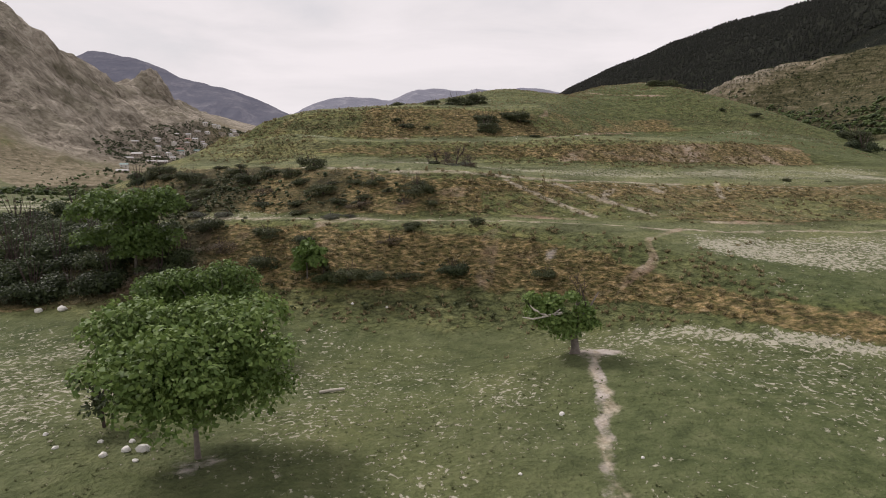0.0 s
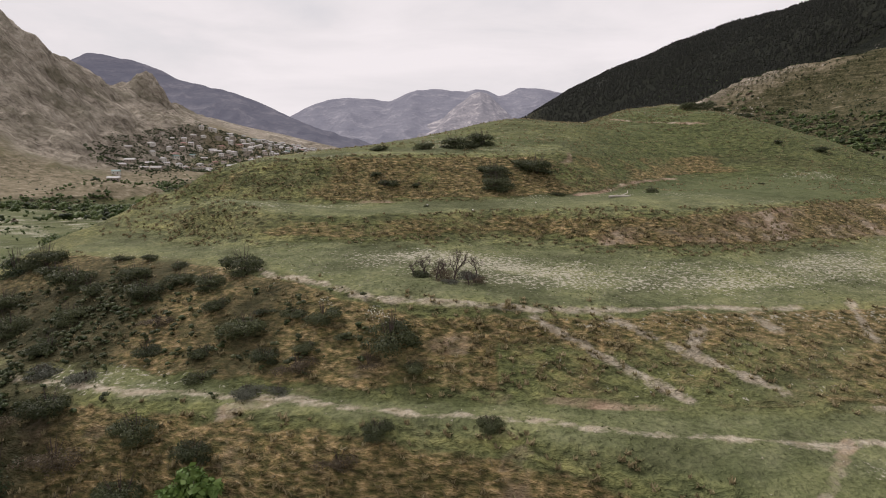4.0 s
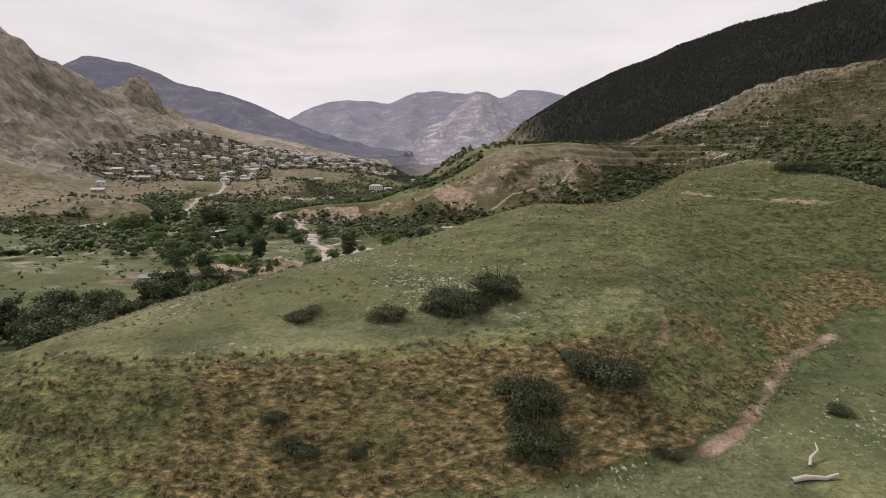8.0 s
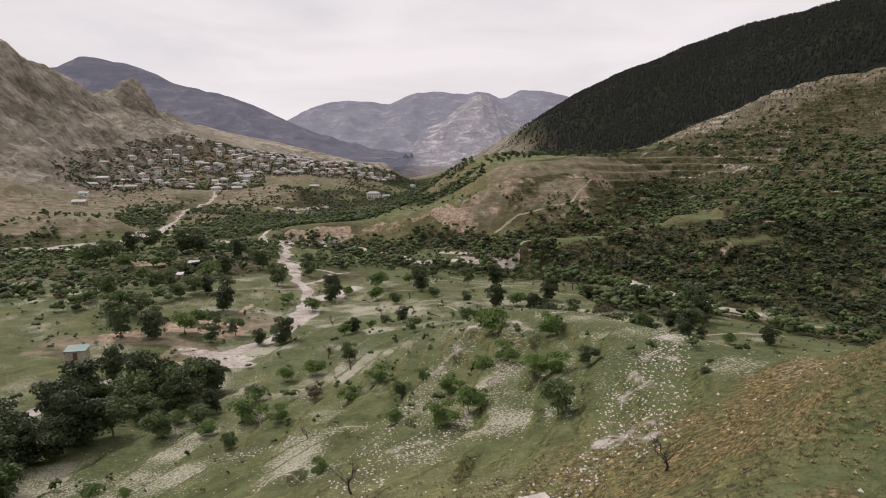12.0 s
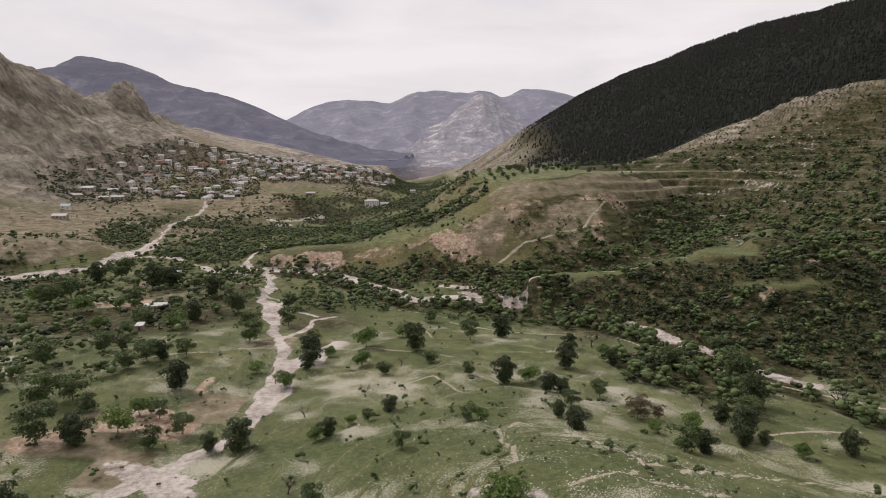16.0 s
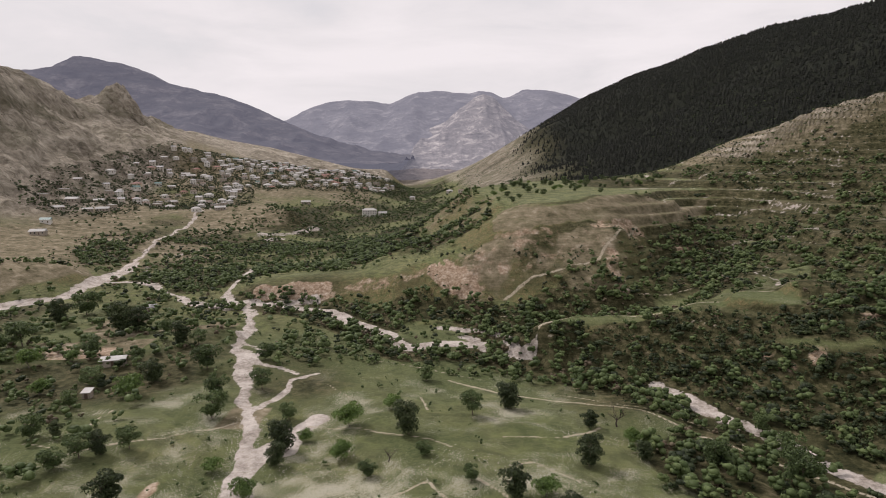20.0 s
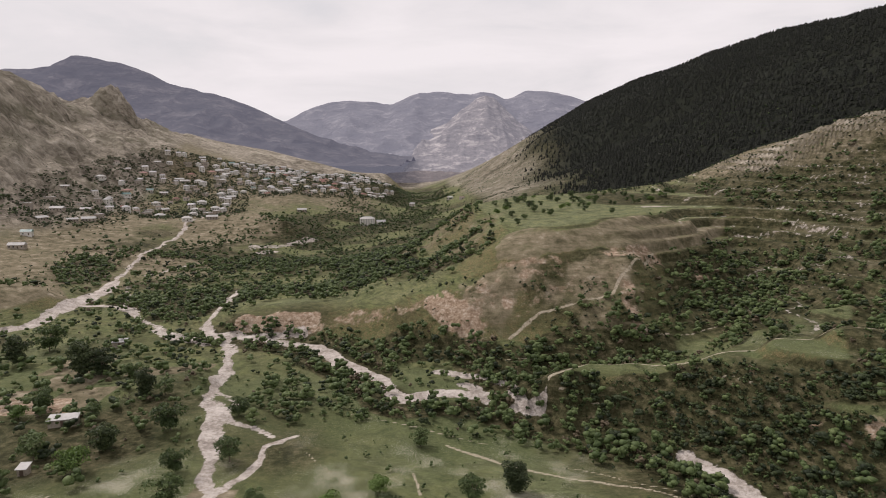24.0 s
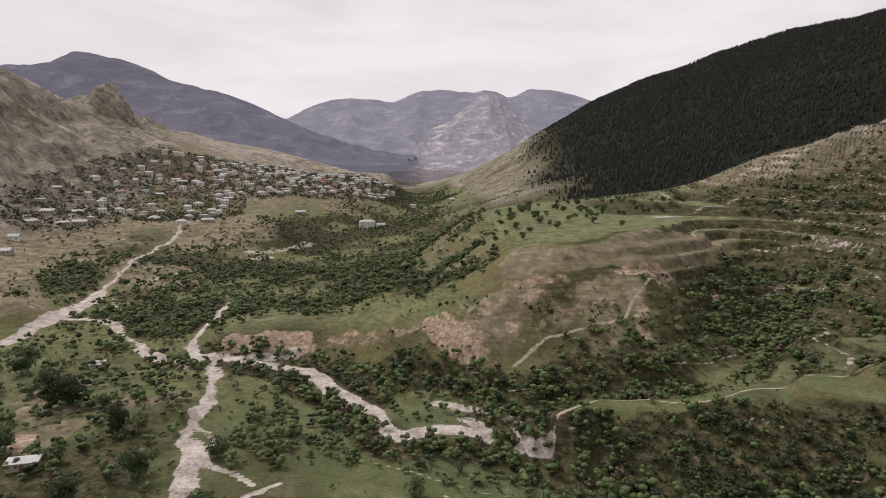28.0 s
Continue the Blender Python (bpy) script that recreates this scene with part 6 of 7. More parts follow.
FIELD_BUSHES = [("brown", 0.4, 53.4, 1.7), ("sage", 1.7, 53.9, 1.7), ("brown", 2.2, 52.9, 1.4), ("low", -0.6, 53.9, 1.3), ("sage", 0.8, 52.4, 1.2), ("green", 0.6, 40.2, 1.9), ("low", 6.4, 38, 1.6), ("brown", -3.7, 42.3, 1.6), ("green", -8.0, 40.9, 1.8), ("sage", -20, 49.4, 2.2), ("sage", -17, 48.4, 2.0), ("sage", -8.5, 46.4, 1.6), ("sage", -7, 46.2, 1.4), ("dark", 31.2, 56.1, 0.9), ("low", 36, 58, .7), ("dark", 21.6, 82, 1.3), ("low", 38, 92, .8), ("dark", -0.9, 71.4, .5), ("dark", 66, 100, 5.0), ("green", 62, 92, 4.2), ("green", 70, 92, 5), ("low", 27.4, 143.6, 1.4), ("low", 29, 147, 1.2)]
for group, rows in (("bushes on the lower bank", BANK_BUSHES), ("bushes on the upper slope", UPPER_BUSHES), ("thicket below the bank", THICKET), ("hedge along the bank", HEDGE), ("scattered bushes", FIELD_BUSHES)):
    for i, (kind, x, y, wide) in enumerate(rows):
        put(BUSH[kind], x, y, wide / 2.6, i * 2.4, group)
SHRUBS = [(-0.5, 53.6, 1.3), (1.1, 52.8, 1.7), (2.5, 55.2, 1.2), (1.9, 52.2, .8), (0.1, 53, 1.2), (0.6, 54, 1.0), (-1.2, 54.2, .9)]
shrub = new("bare_shrub")
part_of("bare_crown", twig_mesh(np.random.default_rng(61), 1.6, 0.05, DARK_TWIG, 4, 4, upright=0.9), shrub)
tagged(shrub, "leafless brown shrub in the middle of the terrace", "bush")
for i, (x, y, wide) in enumerate(SHRUBS):
    put(shrub, x, y, wide / 1.3, i * 2.1, "bare shrubs")
drop(shrub)


# ---------------------------------------------------------------- woods and scrub
def barred(x, y):
    """1 where gravel, roads, cliffs and the open plateau keep trees away."""
    no = near_line(x, y, LAND["near_river"], 2.2)
    no = np.maximum(no, np.maximum(near_line(x, y, LAND["creek"][7:], 4.5), near_line(x, y, LAND["creek"][1:5], 4.5)))
    no = np.maximum(no, near_line(x, y, LAND["big_river"][:7], 6))
    no = np.maximum(no, near_line(x, y, WEST_ROAD, 7))
    no = np.maximum(no, near_line(x, y, LAND["cliff_top"], 5))
    no = np.maximum(no, near_line(x, y, VALLEY_TRACK, 4))
    no = np.maximum(no, near_line(x, y, SPUR_TRACK, 3))
    no = np.maximum.reduce([no, patch_of(x, y, PLATEAU_FACE, 3.0), patch_of(x, y, PLATEAU_FIELD, 3.0), 0.2 * patch_of(x, y, TORN_SLOPE, 3.0), *[0.9 * patch_of(x, y, ring, 1.5) for ring in SPUR_FIELDS]])
    for line in HILL_TERRACES:
        no = np.maximum(no, near_line(x, y, line, 3))
    no = np.maximum(no, near_line(x, y, LAND["creek"][9:], 4))
    no = np.maximum(no, near_line(x, y, [(-111, 481), (-118, 498), (-123, 520), (-124, 543), (-140, 606)], 4))
    no = np.maximum(no, near_line(x, y, [(-95, 520), (-70, 508), (-45, 505)], 8))
    no = np.maximum(no, near_line(x, y, LAND["near_river"][10:], 3))
    no = np.maximum(no, near_line(x, y, [(100, 434), (118, 441)], 7))
    no = np.maximum(no, 0.85 * patch_of(x, y, [(-232, 575), (-246, 500), (-330, 470), (-420, 560), (-440, 720), (-380, 740), (-300, 660)], 6))
    return no


def scatter(count, box, mask, seed):
    rng = np.random.default_rng(seed)
    x = rng.uniform(box[0], box[2], count)
    y = rng.uniform(box[1], box[3], count)
    ok = rng.random(count) < mask(x, y)
    x, y = x[ok], y[ok]
    return np.stack([x, y, land_height(x, y)], 1)


def clump_form():
    """Corners and faces of a rough clump of leaves."""
    bm = bmesh.new()
    bmesh.ops.create_icosphere(bm, subdivisions=1, radius=1)
    v = np.array([q.co[:] for q in bm.verts])
    f = np.array([[q.index for q in face.verts] for face in bm.faces])
    bm.free()
    return v, f


CLUMP = clump_form()


def small_crown(seed, count, lobes, high=0.8):
    """A crown one metre wide: ragged clumps of foliage fringed with loose leaves."""
    rng = np.random.default_rng(seed)
    rows = [(math.cos(w) * 0.31 * q, math.sin(w) * 0.31 * q, 0.24 + high * 0.46 * rng.random(), 0.13 + 0.08 * rng.random(), 0.85) for w, q in ((rng.random() * 6.28, rng.random() ** 0.5) for _ in range(lobes))]
    v, f = leaf_cloud(rng, rows, count, min(0.34, 1.25 / math.sqrt(count)))
    V, F = [v.reshape(-1, 4, 3)[:, [0, 1, 2]].reshape(-1, 3)], [np.arange(3 * count).reshape(-1, 3)]
    o = 3 * count
    for x, y, z, r, flat in rows:
        c = CLUMP[0] * (r * (0.62 + 0.6 * rng.random((len(CLUMP[0]), 1)))) * np.array([1.15, 1.15, flat])
        V.append(c + np.array([x, y, z]))
        F.append(CLUMP[1] + o)
        o += len(c)
    return np.concatenate(V), np.concatenate(F)


def wood(name, places, sizes, mat, label, category, seed, count=60, lobes=5, high=0.8):
    """A wood too thick to count: many small crowns in one mesh."""
    rng = np.random.default_rng(seed)
    kinds = [small_crown(seed + k, count, lobes, high) for k in range(4)]
    which = rng.integers(0, 4, len(places))
    turn = rng.random(len(places)) * 6.28
    V, F, o = [], [], 0
    for k, (v, f) in enumerate(kinds):
        sel = which == k
        if not sel.any():
            continue
        vv, ff = strewn(v, f, places[sel] - np.array([0, 0, 0.1]), sizes[sel], turn[sel])
        V.append(vv)
        F.append(ff + o)
        o += len(vv)
    return tagged(new(name, mesh_array(name, np.concatenate(V), np.concatenate(F), mat)), label, category, kind="stuff")


spots = scatter(40000, (-330, 235, 320, 760), lambda x, y: wood_mask(x, y) * (1 - barred(x, y)) * step01(y, 238, 262), 201)
rng = np.random.default_rng(7)
sizes = 2.3 + 5.2 * rng.random(len(spots)) ** 1.6
tint = rng.random(len(spots))
darkened = enclosed(spots[:, 0], spots[:, 1], DARK_SIDE)
# crowns inside this ring get darker leaves and stay smaller
tint[darkened] = 0.34 + 0.30 * tint[darkened]
sizes[darkened] *= 0.85
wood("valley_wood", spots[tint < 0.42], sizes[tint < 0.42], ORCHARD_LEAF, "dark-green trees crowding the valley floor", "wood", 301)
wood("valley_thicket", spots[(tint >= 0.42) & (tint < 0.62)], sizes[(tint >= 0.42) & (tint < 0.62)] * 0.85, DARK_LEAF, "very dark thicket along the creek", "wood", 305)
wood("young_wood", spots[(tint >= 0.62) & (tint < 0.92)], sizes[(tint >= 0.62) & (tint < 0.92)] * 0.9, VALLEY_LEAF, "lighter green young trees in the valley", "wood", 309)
wood("bare_scrub", spots[tint >= 0.92], sizes[tint >= 0.92] * 0.6, BROWN_LEAF, "brown scrub among the trees", "scrub", 313)
far_spots = scatter(15000, (-480, 760, 260, 1700), lambda x, y: wood_mask(x, y) * (1 - barred(x, y)), 202)
wood("far_valley_wood", far_spots, np.random.default_rng(8).uniform(3.5, 8, len(far_spots)), ORCHARD_LEAF, "dark-green trees filling the far valley", "wood", 321, 16, 2)


def slope_scrub(x, y):
    """Shrubs of the torn slopes: thick on the steep risers, few on the grazed treads."""
    east = (0.10 + 0.7 * riser(x, y)) * np.clip(0.45 + 1.1 * fractal(x, y, 22, 3, 111), 0, 1) * step01(x - 0.1 * (y - 400), 80, 110) * step01(y, 290, 340)
    torn = 1.0 * near_line(x, y, [(0, 466), (30, 456), (60, 454), (95, 462), (120, 486), (140, 520)], 25) * np.clip(0.42 + 1.3 * fractal(x, y, 14, 3, 113), 0, 1)
    vale = 0.30 * step01(y, 500, 530) * (1 - step01(y, 1000, 1100)) * (1 - step01(x, 0, 20)) * step01(x, -200, -160) * np.clip(0.3 + fractal(x, y, 30, 3, 117), 0, 1)
    bald = near_line(x, y, [(45, 570), (90, 570), (150, 605), (120, 680)], 58) + near_line(x, y, [(30, 500), (60, 500), (95, 508), (120, 530)], 17)
    south = 0.9 * near_line(x, y, [(72, 352), (105, 362), (150, 348), (200, 345)], 22) * np.clip(0.4 + fractal(x, y, 14, 3, 119), 0, 1)
    return np.maximum.reduce([east, torn, vale, south]) * (1 - barred(x, y)) * (1 - np.clip(bald, 0, 1))


scrub_spots = scatter(46000, (-200, 290, 420, 1100), slope_scrub, 203)
scrub_size = 0.9 + 2.9 * np.random.default_rng(9).random(len(scrub_spots)) ** 1.7
half = np.random.default_rng(19).random(len(scrub_spots)) < 0.6
wood("slope_scrub", scrub_spots[half], scrub_size[half], DARK_LEAF, "dark scrub dotted over the terraced eastern slopes", "scrub", 331, 16, 2)
wood("green_scrub", scrub_spots[~half], scrub_size[~half], ORCHARD_LEAF, "green shrubs dotted over the terraced eastern slopes", "scrub", 335, 16, 2)
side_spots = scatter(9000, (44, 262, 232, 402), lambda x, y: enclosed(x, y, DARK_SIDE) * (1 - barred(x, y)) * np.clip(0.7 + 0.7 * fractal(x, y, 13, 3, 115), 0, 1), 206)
wood("creek_scrub", side_spots, 1.1 + 2.4 * np.random.default_rng(12).random(len(side_spots)) ** 1.5, DARK_LEAF, "dark thorny scrub on the slope above the creek", "scrub", 345, 16, 2)
field_spots = scatter(13000, (-190, 150, 130, 480), lambda x, y: 0.5 * np.clip(fractal(x, y, 30, 3, 121) + 0.3, 0, 1) * (1 - barred(x, y)), 204)
wood("meadow_scrub", field_spots, 0.6 + 2.4 * np.random.default_rng(10).random(len(field_spots)) ** 2.2, ORCHARD_LEAF, "low dark scrub scattered over the meadows", "scrub", 341, 16, 2)
west_spots = scatter(14000, (-820, 560, -200, 1650), lambda x, y: 0.5 * np.clip(0.2 + 1.1 * fractal(x, y, 60, 4, 131), 0, 1), 205)
wood("mountain_scrub", west_spots, np.random.default_rng(11).uniform(1.2, 3.6, len(west_spots)), DARK_LEAF, "dark scrub scattered over the bare rocky mountain", "scrub", 351, 8, 1, 0.6)


def bare_flank(x, y):
    return 0.7 * (1 - zone_forest(x, y)) * np.clip(0.3 + fractal(x, y, 50, 4, 137), 0, 1)


flank_spots = np.concatenate([scatter(17000, (30, 820, 330, 1750), bare_flank, 208), scatter(8000, (215, 600, 520, 850), bare_flank, 209)])
wood("flank_scrub", flank_spots, np.random.default_rng(17).uniform(1.5, 4.0, len(flank_spots)), DARK_LEAF, "dark scrub on the grey slope below the pine forest", "scrub", 355, 8, 1, 0.6)
# fruit trees on the flat spur top
PLATEAU_ORCHARD = [(32, 575), (38, 551), (45, 569), (45, 532), (48, 635), (56, 645), (61, 636), (59, 588), (60, 576), (69, 607), (81, 653), (67, 557), (85, 637), (85, 595), (95, 629), (100, 623), (91, 571), (113, 639), (102, 609), (122, 630), (105, 561), (148, 664), (149, 650), (160, 658), (170, 665), (188, 688), (142, 694), (131, 685), (104, 684), (90, 691), (73, 671), (79, 582), (65, 570), (51, 548), (47, 606), (38, 592), (165, 695), (145, 675), (192, 717)]
prng = random.Random(44)
for x, y in PLATEAU_ORCHARD:
    for k in range(2 if y > 590 else 1):
        put(PROTO[prng.choice("aabc")], x + k * prng.uniform(-9, 9), y + k * prng.uniform(-9, 9), prng.uniform(0.55, 0.95), prng.uniform(0, 6.28), "fruit trees on the spur top")


def conifer():
    """One ragged conifer of height 1: two skirts of drooping boughs."""
    rng = np.random.default_rng(71)
    verts, faces = [], []
    for z0, z1, r in ((0.05, 0.68, 0.30), (0.42, 1.0, 0.19)):
        o = len(verts)
        verts.append((0, 0, z1))
        for k in range(5):
            w = 2 * math.pi * k / 5 + rng.normal() * 0.25
            q = r * (0.7 + 0.6 * rng.random())
            verts.append((math.cos(w) * q, math.sin(w) * q, z0 + 0.12 * rng.random()))
        faces += [(o, o + 1 + k, o + 1 + (k + 1) % 5) for k in range(5)]
    return np.array(verts), np.array(faces)


def pine_mask(x, y):
    return np.clip(zone_forest(x, y), 0, 1) ** 1.5 * (0.55 + 0.45 * step01(fractal(x, y, 120, 3, 151), -0.5, 0.1))


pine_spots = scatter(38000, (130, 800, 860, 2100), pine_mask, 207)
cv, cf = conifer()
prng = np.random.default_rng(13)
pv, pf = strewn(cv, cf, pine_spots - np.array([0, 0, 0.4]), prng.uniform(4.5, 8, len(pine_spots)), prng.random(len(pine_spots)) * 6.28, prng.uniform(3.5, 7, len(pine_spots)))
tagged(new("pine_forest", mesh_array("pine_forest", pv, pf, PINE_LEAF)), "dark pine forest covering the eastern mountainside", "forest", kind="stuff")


# ---------------------------------------------------------------- village
PLASTER = [plain("whitewash", (0.60, 0.575, 0.53), 0.9, 0.5, 0.12, 0.01), plain("pale_plaster", (0.50, 0.46, 0.40), 0.9, 0.5, 0.15, 0.01), plain("rubble_stone", (0.32, 0.28, 0.23), 0.95, 0.6, 0.3, 0.03), plain("ochre_plaster", (0.44, 0.35, 0.25), 0.9, 0.5, 0.15, 0.01)]
ROOFING = [plain("grey_sheet_roof", (0.34, 0.33, 0.33), 0.6, 1.2, 0.18, 0.01), plain("pale_slate_roof", (0.42, 0.405, 0.39), 0.75, 1.2, 0.15, 0.01), plain("dull_red_roof", (0.20, 0.085, 0.065), 0.7, 1.2, 0.2, 0.01), plain("green_sheet_roof", (0.085, 0.16, 0.145), 0.55, 1.2, 0.2, 0.01), plain("brown_roof", (0.15, 0.11, 0.085), 0.75, 1.2, 0.2, 0.01)]
PANE = plain("dark_window_glass", (0.03, 0.035, 0.04), 0.15, 0.5, 0.2, 0.001)
DOOR_WOOD = plain("door_wood", (0.10, 0.065, 0.045), 0.7, 0.2, 0.25, 0.01)


def box_into(bm, x0, y0, z0, x1, y1, z1):
    m = Matrix.Translation(((x0 + x1) / 2, (y0 + y1) / 2, (z0 + z1) / 2)) @ Matrix.Diagonal((x1 - x0, y1 - y0, z1 - z0, 1))
    bmesh.ops.create_cube(bm, size=1, matrix=m)


def house(seed, long, deep, high, wall, roof, style, label):
    """A village house: walls with openings, an overhanging roof, windows and a door."""
    rng = random.Random(seed)
    top = new("house")
    bm = bmesh.new()
    box_into(bm, -long / 2, -deep / 2, -2.5, long / 2, deep / 2, high)
    part("wall", bm, wall, top)
    bm = bmesh.new()
    o = 0.5
    if style == "gable":
        rise = deep * 0.28
        a = [bm.verts.new(v) for v in ((-long / 2 - o, -deep / 2 - o, high - 0.15), (long / 2 + o, -deep / 2 - o, high - 0.15), (long / 2 + o, 0, high + rise), (-long / 2 - o, 0, high + rise), (long / 2 + o, deep / 2 + o, high - 0.15), (-long / 2 - o, deep / 2 + o, high - 0.15))]
        for q in ((0, 1, 2, 3), (3, 2, 4, 5), (0, 3, 5), (1, 4, 2), (0, 5, 4, 1)):
            bm.faces.new([a[i] for i in q])
    elif style == "hip":
        rise = deep * 0.26
        a = [bm.verts.new(v) for v in ((-long / 2 - o, -deep / 2 - o, high + 0.01), (long / 2 + o, -deep / 2 - o, high + 0.01), (long / 2 + o, deep / 2 + o, high + 0.01), (-long / 2 - o, deep / 2 + o, high + 0.01), (-long / 2 + deep * 0.45, 0, high + rise), (long / 2 - deep * 0.45, 0, high + rise))]
        for q in ((0, 1, 5, 4), (1, 2, 5), (2, 3, 4, 5), (3, 0, 4), (3, 2, 1, 0)):
            bm.faces.new([a[i] for i in q])
    else:
        box_into(bm, -long / 2 - 0.3, -deep / 2 - 0.3, high + 0.01, long / 2 + 0.3, deep / 2 + 0.3, high + 0.35)
    part("roof", bm, roof, top)
    count = max(2, int(long / 3.2))
    for level in range(max(1, int(high / 2.8))):
        for i in range(count):
            x = -long / 2 + long * (i + 0.5) / count
            z = level * 2.8 + 1.0
            if level == 0 and i == count // 2:
                bm = bmesh.new()
                box_into(bm, x - 0.5, -deep / 2 - 0.06, 0.02, x + 0.5, -deep / 2 + 0.1, 2.1)
                part("door", bm, DOOR_WOOD, top)
                continue
            bm = bmesh.new()
            box_into(bm, x - 0.55, -deep / 2 - 0.05, z, x + 0.55, -deep / 2 + 0.1, z + 1.25)
            part("window", bm, PANE, top)
    if rng.random() < 0.5 and style != "flat":
        bm = bmesh.new()
        box_into(bm, long * 0.2, -0.3, high + 0.3, long * 0.2 + 0.55, 0.3, high + deep * 0.28 + 0.8)
        part("chimney", bm, PLASTER[2], top)
    return tagged(top, label, "house")


HOUSES = [
    house(1, 11, 8, 3.4, PLASTER[0], ROOFING[1], "hip", "whitewashed house with a pale hipped roof on the town slope"),
    house(2, 9, 7, 5.8, PLASTER[1], ROOFING[0], "gable", "two-storey plastered house with a grey sheet roof"),
    house(3, 10, 8, 5.4, PLASTER[2], ROOFING[1], "flat", "flat-roofed stone house stepped into the slope"),
    house(4, 12, 8, 3.2, PLASTER[3], ROOFING[2], "hip", "low ochre house with a dull red roof"),
    house(5, 9, 8, 6.0, PLASTER[0], ROOFING[0], "hip", "tall white house with a grey hipped roof"),
    house(6, 8, 7, 3.0, PLASTER[1], ROOFING[4], "gable", "small plastered house with a brown roof"),
    house(7, 13, 7, 3.2, PLASTER[2], ROOFING[1], "gable", "long stone house with a pale slate roof"),
    house(8, 9, 7, 3.4, PLASTER[0], ROOFING[3], "gable", "white house with a green sheet roof"),
]
TOWN = [(-405, 775), (-450, 830), (-475, 970), (-500, 1120), (-485, 1260), (-430, 1400), (-330, 1560), (-200, 1660), (-118, 1660), (-96, 1500), (-105, 1400), (-190, 1250), (-250, 1180), (-310, 1120), (-290, 1010), (-335, 955), (-372, 925), (-385, 840)]


def inside(x, y, ring):
    hit = False
    for (x0, y0), (x1, y1) in zip(ring, ring[1:] + ring[:1]):
        if (y0 > y) != (y1 > y) and x < (x1 - x0) * (y - y0) / (y1 - y0) + x0:
            hit = not hit
    return hit


def build_town():
    rng = random.Random(77)
    taken = []
    tries = 0
    while len(taken) < 290 and tries < 30000:
        tries += 1
        x, y = rng.uniform(-510, -90), rng.uniform(770, 1670)
        if not inside(x, y, TOWN):
            continue
        if y < 1180 and rng.random() < 0.2:
            continue
        gap = 9.5 if y > 1200 else 13.5
        if any((x - a) ** 2 + (y - b) ** 2 < gap * gap for a, b in taken):
            continue
        taken.append((x, y))
    zs = land_height([a for a, b in taken], [b for a, b in taken])
    for (x, y), z in zip(taken, zs):
        k = rng.choices(range(8), (5, 3, 3, 1.6, 3, 2, 3, 0.7))[0]
        ob = copy_thing(HOUSES[k], Matrix.Identity(4))
        s = rng.uniform(0.75, 1.1)
        ob.location = (x, y, z + 0.3)
        ob.rotation_euler = (0, 0, 0.35 + rng.choice((0, 0, 1.5708)) * 0.5 + rng.uniform(-0.35, 0.35))
        ob.scale = (s, s, s)
        ob["group"] = "houses of the mountain town"
    return taken


TAKEN = build_town()


def between_houses(x, y):
    d = np.full(len(x), 1e9)
    for a, b in TAKEN:
        d = np.minimum(d, np.hypot(x - a, y - b))
    return step01(d, 6, 8) * (1 - step01(d, 22, 34)) * 0.8


town_spots = scatter(24000, (-520, 760, -80, 1680), between_houses, 211)
wood("town_trees", town_spots, np.random.default_rng(15).uniform(2.8, 6.5, len(town_spots)), DARK_LEAF, "dark garden trees between the houses of the town", "wood", 371, 14, 2)
OUTLYING = [(7, -390, 760, .3), (6, -372, 720, .2), (0, -300, 905, .5), (6, -280, 930, .4), (5, -330, 1025, .1), (6, -205, 1075, .3), (1, -60, 1330, -.2), (5, 30, 1240, -.2), (0, 10, 1290, -.1)]
for k, x, y, turn in OUTLYING:
    ob = copy_thing(HOUSES[k], Matrix.Identity(4))
    ob.location, ob.rotation_euler = (x, y, height(x, y) + 0.3), (0, 0, turn)
    ob["group"] = "outlying houses"

for proto in HOUSES:
    drop(proto)

# large white building among the trees by the river
hall = house(21, 21, 11, 9.0, PLASTER[0], ROOFING[1], "hip", "large white three-storey building among the valley trees")
hall.name = "public_building"
hall["category"] = "building"
hall.location, hall.rotation_euler = (-108.7, 1061, height(-108.7, 1061) + 0.5), (0, 0, 0.2)
annex = house(22, 12, 8, 4.0, PLASTER[0], ROOFING[0], "gable", "low white annex beside the large building")
annex.location, annex.rotation_euler = (-90, 1066, height(-90, 1066) + 0.5), (0, 0, 0.2)


# ---------------------------------------------------------------- huts and yards on the valley floor
def hut(name, long, deep, high, roof, x, y, turn, label):
    top = new(name)
    bm = bmesh.new()
    box_into(bm, -long / 2, -deep / 2, -0.8, long / 2, deep / 2, high)
    part("wall", bm, PLASTER[2], top)
    bm = bmesh.new()
    a = [bm.verts.new(v) for v in ((-long / 2 - .3, -deep / 2 - .4, high + .02), (long / 2 + .3, -deep / 2 - .4, high + .02), (long / 2 + .3, deep / 2 + .4, high + .7), (-long / 2 - .3, deep / 2 + .4, high + .7), (-long / 2 - .3, -deep / 2 - .4, high + .14), (long / 2 + .3, -deep / 2 - .4, high + .14), (long / 2 + .3, deep / 2 + .4, high + .82), (-long / 2 - .3, deep / 2 + .4, high + .82))]
    for q in ((3, 2, 1, 0), (4, 5, 6, 7), (0, 1, 5, 4), (1, 2, 6, 5), (2, 3, 7, 6), (3, 0, 4, 7)):
        bm.faces.new([a[i] for i in q])
    part("roof", bm, roof, top)
    bm = bmesh.new()
    box_into(bm, -0.5, -deep / 2 - 0.05, -0.1, 0.5, -deep / 2 + 0.1, high - 0.3)
    part("door", bm, DOOR_WOOD, top)
    top.location, top.rotation_euler = (x, y, height(x, y)), (0, 0, turn)
    return tagged(top, label, "hut")


